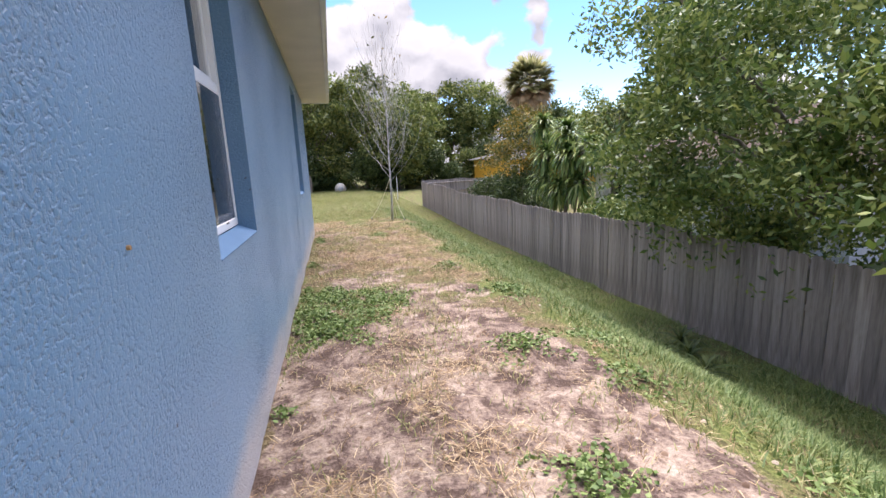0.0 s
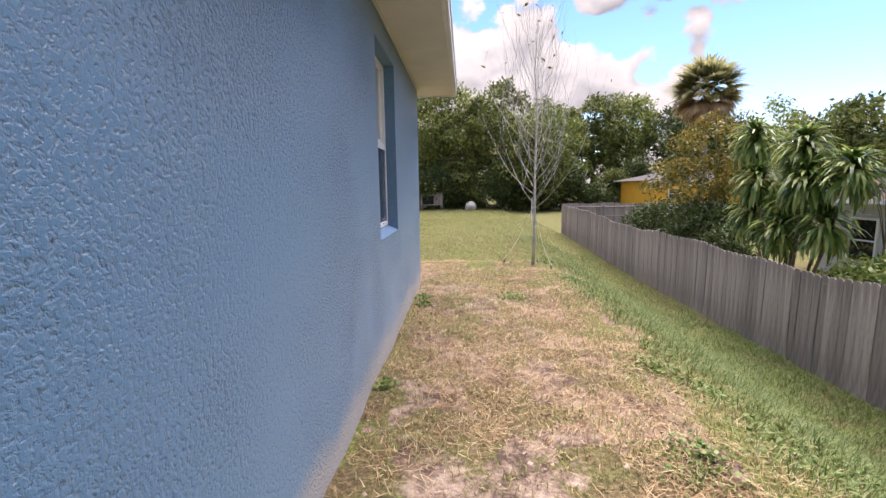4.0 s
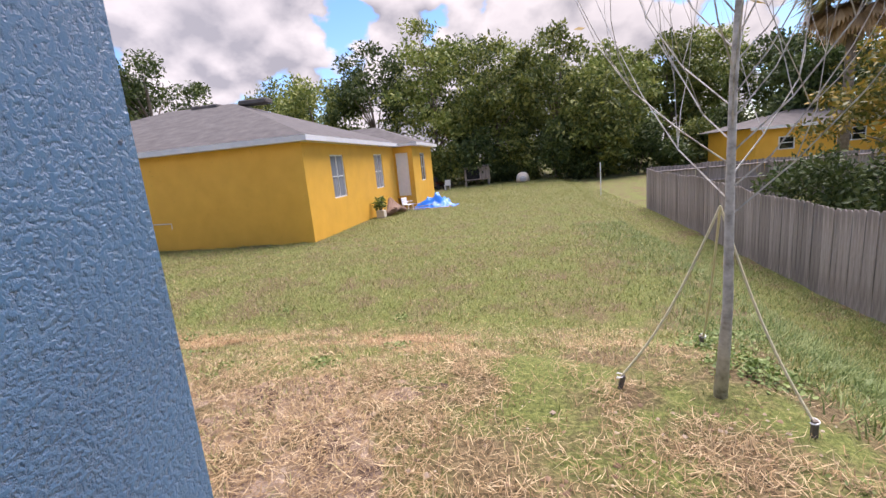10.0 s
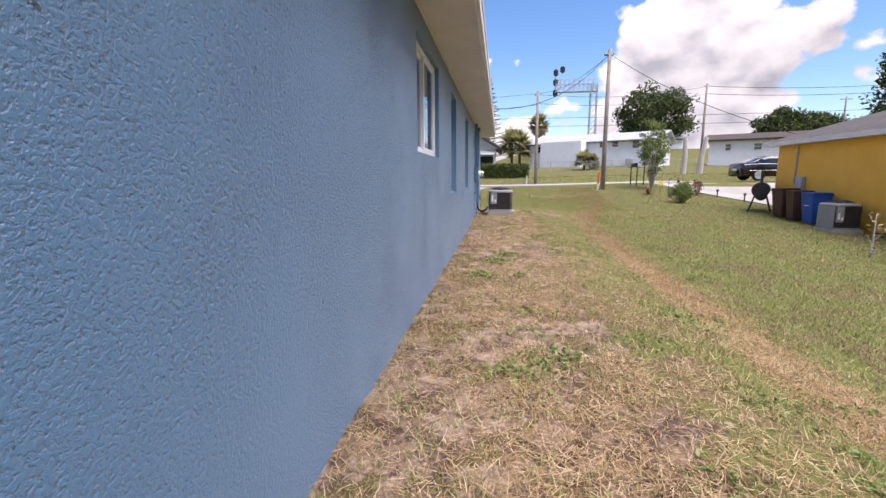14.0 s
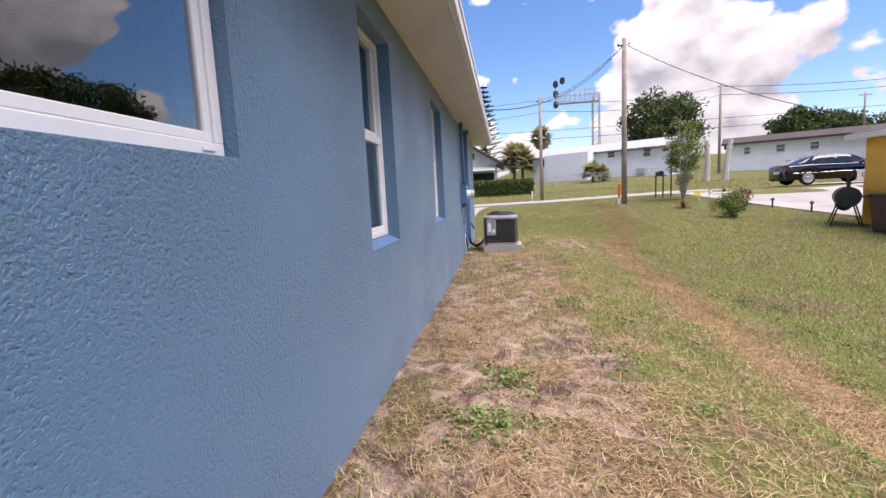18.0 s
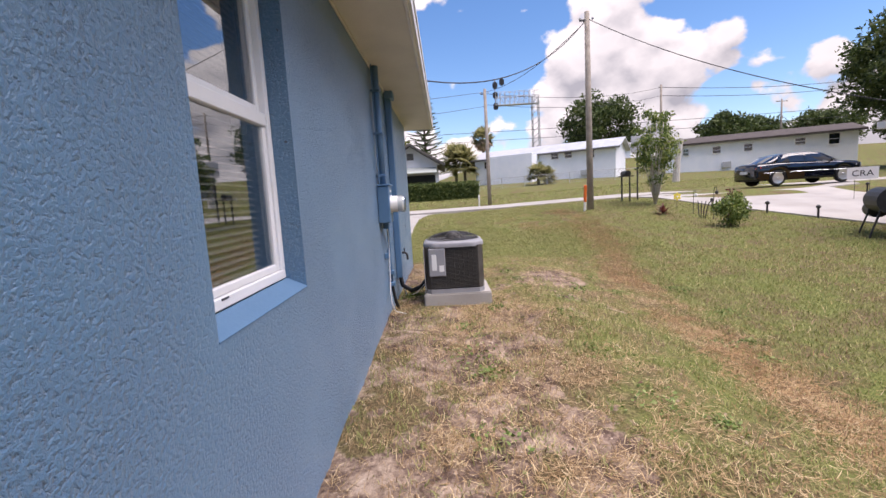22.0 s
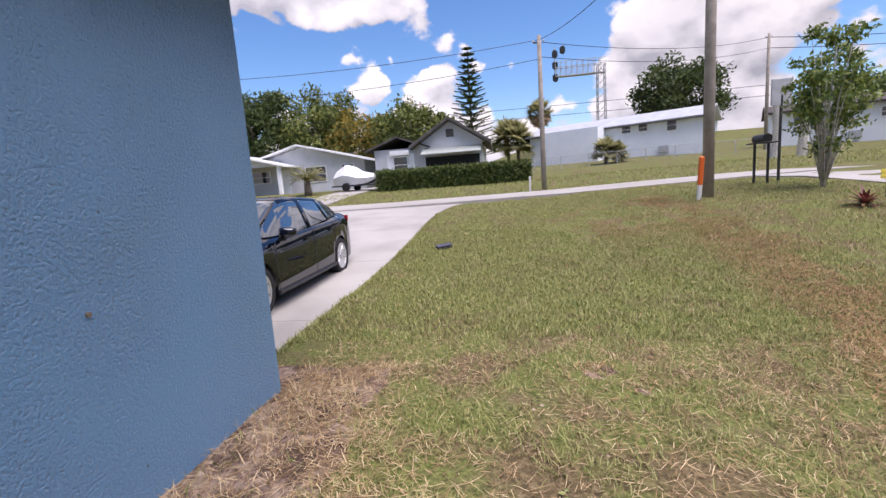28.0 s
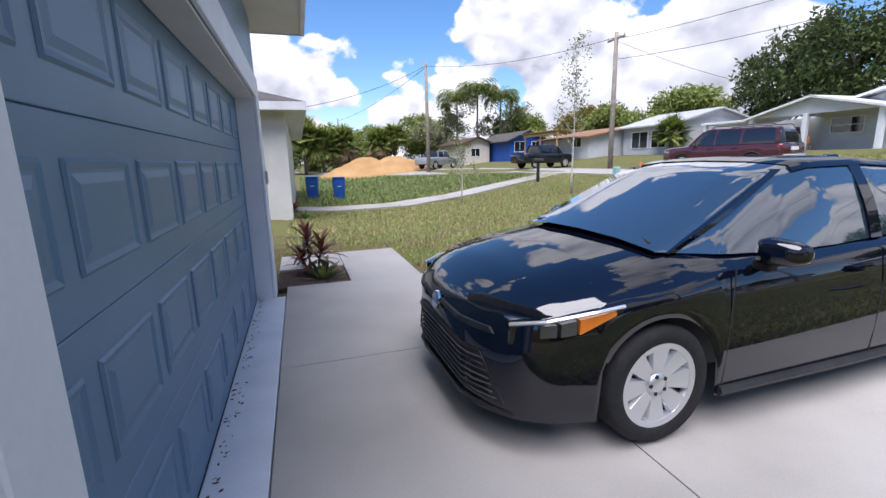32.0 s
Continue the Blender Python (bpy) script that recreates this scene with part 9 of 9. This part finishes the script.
for s in (-1, 1):
    bm = B(); lathe(bm, [(0.3, -0.09), (0.3, 0.09)], 18, Matrix.Translation((-0.3, s * 0.75, 0.28)) @ Matrix.Rotation(radians(90), 4, "X")); part("wheel", bm, RUBBER, jet)
strip("driveway_far", [(-38.2, -9.6), (-44, -9.4), (-50, -9.2)], 2.6, 0.05, CONCRETE, "pale concrete driveway across the street", "driveway")
wf = thing("chain_fence", pose(0, 0, 0), "low galvanised chain link fence across the street", "fence")
fz = lambda y: gz(-56.5, y)  # noqa: E731
for k in range(9):
    y = 4.5 + k * 2.4
    bm = B(); tube(bm, [(-56.5, y, fz(y) - 0.1), (-56.5, y, fz(y) + 1.15)], 0.035, 6); part("post", bm, GREY_METAL, wf)
bm = B(); tube(bm, [(-56.5, 4.5 + k * 2.4, fz(4.5 + k * 2.4) + 1.12) for k in range(9)], 0.022, 5); part("top_rail", bm, GREY_METAL, wf)
bm = B()
for k in range(120):
    y = 4.5 + k * 0.16
    tube(bm, [(-56.5, y, fz(y)), (-56.5, y + 0.5, fz(y) + 1.1)], 0.004, 3, False)
    tube(bm, [(-56.5, y + 0.5, fz(y)), (-56.5, y, fz(y) + 1.1)], 0.004, 3, False)
part("mesh", bm, GREY_METAL, wf)
mulch = thing("planting_bed", pose(0, 0, 0), "dark bark mulch in the planting bed by the garage", "planting bed", kind="structure")
bm = B(); box(bm, -19.02, HX - 0.01, -5.88, -5.02, -0.12, -0.015, 0.01); part("mulch", bm, varied("bark_mulch", (0.04, 0.025, 0.018), (0.12, 0.08, 0.055), 14, 0.95, 0.9, 45, dist=0.02), mulch)


# ornaments in the bed by the street
def ornaments():
    s = thing("garden_stakes", pose(-23.65, 9.1, gz(-23.65, 9.1)), "cluster of black curled metal garden stakes", "ornament")
    for i in range(4):
        a = -0.24 + 0.16 * i
        bm = B(); tube(bm, [(a * 0.6, 0, -0.08), (a, 0.02, 0.3), (a * 1.25, 0.05, 0.52), (a * 1.6 + 0.03, 0.05, 0.55)], 0.014, 6); part("stake", bm, BLACK_PLASTIC, s)
    for i, (x, y, h) in enumerate(((-23.36, 9.3, 0.95), (-24.6, 9.35, 0.75))):
        s = thing("garden_hook", pose(x, y, gz(x, y)), "thin black shepherd hook in the flower bed", "ornament")
        bm = B(); tube(bm, [(0, 0, -0.1), (0, 0, h), (0.05, 0, h + 0.08), (0.13, 0, h + 0.06), (0.15, 0, h - 0.02)], 0.009, 6); part("hook", bm, BLACK_PLASTIC, s)
        bm = B(); bmesh.ops.create_icosphere(bm, subdivisions=2, radius=0.055)
        for v in bm.verts:
            v.co = Vector((v.co.x * 0.8 + 0.15, v.co.y, v.co.z * 1.2 + h - 0.09))
        part("bauble", bm, PLATE if i else BLACK_PLASTIC, s)
    s = thing("pinwheel", pose(-25.6, 9.3, gz(-25.6, 9.3)), "yellow flower pinwheel on a thin stick", "ornament")
    bm = B(); tube(bm, [(0, 0, -0.1), (0, 0, 0.5)], 0.008, 5); part("stick", bm, DARK_METAL, s)
    for k in range(6):
        m = Matrix.Translation((0.02, 0, 0.5)) @ Matrix.Rotation(k * math.pi / 3, 4, "X")
        bm = B(); bmesh.ops.create_icosphere(bm, subdivisions=1, radius=1.0)
        for v in bm.verts:
            v.co = m @ Vector((v.co.x * 0.008, v.co.y * 0.05, v.co.z * 0.07 + 0.09))
        part("petal", bm, plain("yellow_enamel", (0.75, 0.6, 0.08), 0.4) if k == 0 else bpy.data.materials["yellow_enamel"], s)


ornaments()

# ---- grass, straw and weeds ----
def patchy(x, y, cell, seed):
    """Smooth random field, 0 to 1."""
    g = np.random.default_rng(seed).random((256, 256))
    u, v = np.asarray(x) / cell + 77.3, np.asarray(y) / cell + 51.7
    i, j = np.floor(u).astype(int), np.floor(v).astype(int)
    a, b = u - i, v - j
    a, b = a * a * (3 - 2 * a), b * b * (3 - 2 * b)
    G = lambda p, q: g[p % 256, q % 256]  # noqa: E731
    return (G(i, j) * (1 - a) + G(i + 1, j) * a) * (1 - b) + (G(i, j + 1) * (1 - a) + G(i + 1, j + 1) * a) * b


def field(x, y, seed=1):
    return 0.5 * patchy(x, y, 1.3, seed) + 0.3 * patchy(x, y, 0.5, seed + 1) + 0.2 * patchy(x, y, 0.2, seed + 2)


def allowed(x, y):
    """Where plants may grow: not in the house, on the slabs, the road or the pad."""
    ok = ~((x > HX - 0.02) & (x < 0.02) & (y < 0.02))
    ok &= ~((x < HX + 0.1) & (x > -28) & (y > DRIVE_Y0 - 0.02) & (y < DRIVE_Y1 + 0.02))
    ok &= ~((x <= -28) & (x > -33.5) & (y > DRIVE_Y0 - 0.3 - 0.07 * (-27.5 - x) ** 2) & (y < DRIVE_Y1 + 0.05 + 0.025 * (-27.5 - x) ** 2))
    ok &= ~((x < -32.6) & (x > -38.2))
    ok &= ~((x > -15.52) & (x < -14.60) & (y > 0.38) & (y < 1.27))
    ok &= ~((x > -20.0) & (x < HX) & (y > -6.95) & (y < -4.9))
    ok &= ~((x > -19.9) & (x < -5.4) & (y > 11.68))
    ok &= ~((x < -20.0) & (x > -33) & (np.abs(y - np.interp(x, [-33.2, -27, -20.1], [13.9, 14.2, 15.4])) < np.interp(x, [-33, -27, -20], [3.9, 3.25, 2.65])))
    return ok


def blades(P, h, w, lean, rng, az=None, el=None):
    """Tapering blades bent over in the middle, three triangles each. el: the angle off the ground at which a lying blade starts."""
    n = len(P)
    az = rng.uniform(0, 2 * np.pi, n) if az is None else az
    ln = lean * (0.25 + 0.9 * rng.random(n)) if el is None else np.pi / 2 - el
    def way(q):
        return np.stack([np.cos(az) * np.sin(q), np.sin(az) * np.sin(q), np.cos(q)], -1)
    bend = 0.75 * rng.random(n) if el is None else 0.35 * rng.normal(size=n)
    turn = rng.normal(size=n) * 0.35
    M = P + way(ln) * (h * 0.55)[:, None]
    az = az + turn
    T = M + way(np.minimum(ln + bend, 1.75)) * (h * 0.5)[:, None]
    a2 = az + np.pi / 2 + rng.normal(size=n) * 0.3
    s = np.stack([np.cos(a2), np.sin(a2), np.zeros(n)], -1) * (w * 0.5)[:, None]
    V = np.stack([P - s, P + s, M - s * 0.8, M + s * 0.8, T], 1).reshape(-1, 3)
    F = np.arange(n)[:, None, None] * 5 + np.array([(0, 1, 3), (0, 3, 2), (2, 3, 4)])[None]
    return V, F.reshape(-1, 3)


def scatter(rect, count, rng):
    x = rng.uniform(rect[0], rect[1], count); y = rng.uniform(rect[2], rect[3], count)
    k = allowed(x, y)
    return x[k], y[k]


def sow(name, rects, mat, keep, height, width, lean, label, seed, flat=False):
    rng = np.random.default_rng(seed)
    VS, FS, o = [], [], 0
    for rect, per in rects:
        area = (rect[1] - rect[0]) * (rect[3] - rect[2])
        x, y = scatter(rect, int(area * per), rng)
        k = rng.random(len(x)) < keep(x, y)
        x, y = x[k], y[k]
        grow = math.sqrt(max(1.0, 900.0 / per)) ** 0.75      # thinner sowing has coarser tufts
        n = len(x)
        P = np.stack([x, y, on_ground(x, y) - 0.004], -1)
        h = height * grow * (0.45 + 0.9 * rng.random(n)); w = width * grow * (0.6 + 0.8 * rng.random(n))
        if flat:
            P[:, 2] += 0.008 + 0.02 * rng.random(n)
            V, F = blades(P, h, w, 1.0, rng, el=rng.normal(size=n) * 0.16 + 0.05)
        else:
            V, F = blades(P, h, w, lean, rng)
        VS.append(V); FS.append(F + o); o += len(V)
    ob = raw(name, np.concatenate(VS), np.concatenate(FS), mat)
    return tagged(ob, label, "grass", kind="stuff")


def tufts(x, y, seed, cell=0.13):
    """Grass comes in clumps: about 0 between them, above 1 inside."""
    return 0.12 + 1.7 * smooth_step(0.38, 0.66, 0.7 * patchy(x, y, cell, seed) + 0.3 * patchy(x, y, cell * 3.1, seed + 7))


green = lambda x, y: np.clip(1.25 - 1.45 * bareness(x, y) - 1.0 * (field(x, y, 3) > 0.56) * (bareness(x, y) > 0.15), 0.05, 1)  # noqa: E731
clumped = lambda x, y: np.clip(green(x, y) * tufts(x, y, 21), 0, 1)  # noqa: E731
STRIP_A, STRIP_B = (0.0, 3.0, -11, 4.2), (-19.2, 0.0, 0.0, 4.2)
BANK = (2.2, 6.25, -12.5, 12)
sow("lawn_grass", [((-19.2, 6.2, 4.2, 9), 1300), ((-19.2, 6.2, 9, 20), 520), ((-6, 6.2, 20, 44), 170), ((-26, -19.2, -0.6, 6), 3000), ((-32, -26, -0.6, 6), 1300), ((-32, -19.2, 6, 16), 520), ((-32.5, -18.2, -22, -5), 320), ((-46, -38.2, -20, 26), 70)],
    L_GRASS, green, 0.055, 0.0075, 0.8, "short olive green lawn grass with thin spots", 401)
sow("strip_grass", [(STRIP_A, 2300), (STRIP_B, 2300)], L_GRASS, clumped, 0.062, 0.0052, 0.95, "clumps of short olive green grass among bare spots", 407)
lush_keep = lambda x, y: smooth_step(2.0, 3.1, x + 0.35 * (field(x, y, 8) - 0.5)) * (0.55 + 0.45 * (field(x, y, 5) > 0.42)) * (1 - 0.75 * smooth_step(1, 6, y)) * np.clip(0.35 + tufts(x, y, 31, 0.2), 0, 1) * (1 - np.exp(-(((x - 1.9) / 1.1) ** 2 + ((y - 1.0) / 1.0) ** 2)))  # noqa: E731
sow("bank_grass", [(BANK, 2900)], L_LUSH, lush_keep, 0.115, 0.0075, 1.0, "lush green grass on the bank beside the fence", 402)
verge_keep = lambda x, y: (y < np.interp(x, [-32.8, -29.3, -25.3, -22.2, -19.6], [-23.2, -22, -19.9, -18.4, -17.5])) * (np.abs(x - np.interp(-y, [20, 28, 36, 44], [-35.2, -34.2, -32, -29])) > 3.2) * (np.hypot(x + 26.8, (y + 46.7) / 0.7) > 6.0) * (0.6 + 0.4 * (field(x, y, 15) > 0.45))  # noqa: E731
sow("verge_grass", [((-31.5, -18.6, -30, -17.5), 160), ((-31.5, -18.6, -46, -30), 60)], L_LUSH, verge_keep, 0.12, 0.011, 0.9, "long green grass on the open lot next door", 408)
straw_keep = lambda x, y: (1 - 0.75 * worn_patch(x, y)) * np.clip(0.06 + 1.7 * bareness(x, y) * (field(x, y, 6) > np.where((x > 0) & (y < 0.3), 0.40 + 0.26 * smooth_step(-3.0, -6.5, y), 0.36)), 0, 1) * np.clip(0.3 + 0.8 * tufts(x, y, 41, 0.3), 0, 1)  # noqa: E731
sow("dry_straw", [(STRIP_A, 2900), (STRIP_B, 4200), ((-19.2, 6.2, 4.2, 10), 300)], L_STRAW, straw_keep, 0.098, 0.0034, 1, "dry straw lying over the bare ground", 403, flat=True)
L_CLIP = leafy("brown_clipping", (0.12, 0.07, 0.036), (0.32, 0.19, 0.085), 0.8, (0.52, 0.36, 0.18))
clip_keep = lambda x, y: np.clip(2.2 * bareness(x, y) * (field(x, y, 12) > 0.40) - 0.30, 0, 1) + 0.03  # noqa: E731
sow("lawn_clippings", [((-29.5, -17.0, 3.4, 6.9), 2900), ((-17.0, -12.5, 2.9, 4.5), 3800), ((-12.5, 0.5, 2.4, 4.2), 3000), ((-29.5, -18.0, -0.5, 3.4), 500)], L_CLIP, clip_keep, 0.075, 0.0065, 1, "rows of brown grass clippings on the front lawn", 406, flat=True)
dry_keep = lambda x, y: (1 - 0.85 * worn_patch(x, y)) * np.clip(0.14 + 0.9 * bareness(x, y) * (field(x, y, 9) > np.where((x > 0) & (y < -4.5), 0.60, 0.45)), 0, 1) * np.clip(0.3 + tufts(x, y, 51), 0, 1)  # noqa: E731
sow("dry_grass", [(STRIP_A, 1200), (STRIP_B, 1400), ((-32, -19.2, -0.6, 9), 700), ((-19.2, 6.2, 4.2, 12), 200), ((-32.5, -18.2, -22, -5), 90)], L_STRAW, dry_keep, 0.07, 0.0045, 1.0, "dry yellow standing grass", 404)
edge_keep = lambda x, y: np.ones_like(x)  # noqa: E731
sow("drive_edge_grass", [((-31, HX - 0.3, DRIVE_Y1 + 0.02, DRIVE_Y1 + 0.16), 2200), ((-31, -20, DRIVE_Y0 - 0.14, DRIVE_Y0 - 0.02), 1200)], L_GRASS, edge_keep, 0.085, 0.007, 0.9, "grass fringe along the driveway edge", 405)


def weeds():
    rng = np.random.default_rng(77)
    spots = [(0.4, -5.35, 0.5, 2400), (0.85, -5.6, 0.4, 1200), (0.2, -5.9, 0.3, 900), (0.35, -6.3, 0.42, 1500), (0.75, -6.0, 0.3, 700), (1.75, -7.2, 0.3, 420), (1.45, -8.6, 0.28, 420), (0.12, -0.9, 0.14, 320), (0.14, -1.25, 0.12, 200), (1.3, -0.9, 0.28, 260), (1.9, -4.4, 0.3, 260), (2.3, -5.6, 0.4, 500), (2.2, -3.2, 0.35, 360), (0.1, -4.9, 0.1, 70), (0.08, -7.6, 0.08, 60), (0.1, -3.6, 0.08, 60),
             (-0.9, 0.5, 0.35, 420), (-6.3, 0.55, 0.3, 360), (-7.3, 0.75, 0.35, 420), (-8.0, 0.9, 0.3, 300), (-12.6, 1.0, 0.2, 120), (-15.2, 0.2, 0.16, 180), (-3.6, 1.2, 0.35, 260), (-10.3, 1.7, 0.3, 200), (-5.2, 2.6, 0.4, 240)]
    for k in range(150):
        if k % 2:
            spots.append((rng.uniform(2.2, 4.8), rng.uniform(-10.5, 3), rng.uniform(0.2, 0.45), 260))
        else:
            spots.append((rng.uniform(-17, 0), rng.uniform(0.6, 5.0), rng.uniform(0.12, 0.35), 70))
    P, S = [], []
    for x, y, r, n in spots:
        n = int(n * 1.4)
        a = rng.uniform(0, 2 * np.pi, n); d = r * np.sqrt(rng.random(n)) * (0.55 + 0.5 * np.sin(a * 2 + x * 9) ** 2 + 0.35 * np.sin(a * 5 + y * 7)) * rng.uniform(0.8, 1.25, n)
        px, py = x + d * np.cos(a), y + d * np.sin(a)
        k = allowed(px, py)
        px, py = px[k], py[k]
        P.append(np.stack([px, py, on_ground(px, py) + 0.01 + 0.06 * rng.random(len(px)) * np.clip(1 - d[k] / r, 0.1, 1)], -1))
        S.append(np.full(len(px), 0.05))
    P = np.concatenate(P)
    V, F = kites(P, 0.018 + 0.024 * rng.random(len(P)), rng, 0.7, flat=0.55)
    tagged(raw("weed_patch", V, F, L_WEED), "low broad-leaved green weeds in patches", "weeds", kind="stuff")
    # clods, leaf bits and pebbles on the bare soil
    n = 5200
    x = np.concatenate([rng.uniform(0.05, 2.4, n // 2), rng.uniform(-18, 0.3, n // 2)]); y = np.concatenate([rng.uniform(-10.5, 1.5, n // 2), rng.uniform(0.05, 2.6, n // 2)])
    k = allowed(x, y) & (rng.random(n) < 0.3 + bareness(x, y))
    x, y = x[k], y[k]
    z = on_ground(x, y)
    s = 0.006 + 0.016 * rng.random(len(x)) ** 3
    o = np.array([(1, 0, 0), (0, 1, 0), (-1, 0, 0), (0, -1, 0), (0, 0, 0.8), (0, 0, -0.5)], float)
    V = np.stack([x, y, z], -1)[:, None] + o[None] * s[:, None, None] * (0.7 + 0.6 * rng.random((len(x), 6, 1)))
    f = np.array([(0, 1, 4), (1, 2, 4), (2, 3, 4), (3, 0, 4)])
    F = (np.arange(len(x))[:, None, None] * 6 + f[None]).reshape(-1, 3)
    tagged(raw("soil_clods", V.reshape(-1, 3), F, leafy("soil_clod", (0.13, 0.08, 0.05), (0.30, 0.20, 0.13), 0.9, (0.5, 0.42, 0.33))), "small clods and bits on the bare soil", "soil", kind="stuff")
    # fallen leaves and bits along the foot of the garage door
    n = 150
    y = rng.uniform(GAR[0], GAR[1], n)
    P = np.stack([HX + 0.13 - 0.05 * rng.random(n) ** 2, y, np.full(n, 0.017)], -1)
    V, F = kites(P, 0.015 + 0.02 * rng.random(n), rng, 0.6, flat=0.9)
    tagged(raw("leaf_litter", V, F, leafy("litter", (0.03, 0.025, 0.02), (0.10, 0.075, 0.05), 0.9)), "dark leaf litter along the garage threshold", "litter", kind="stuff")


weeds()
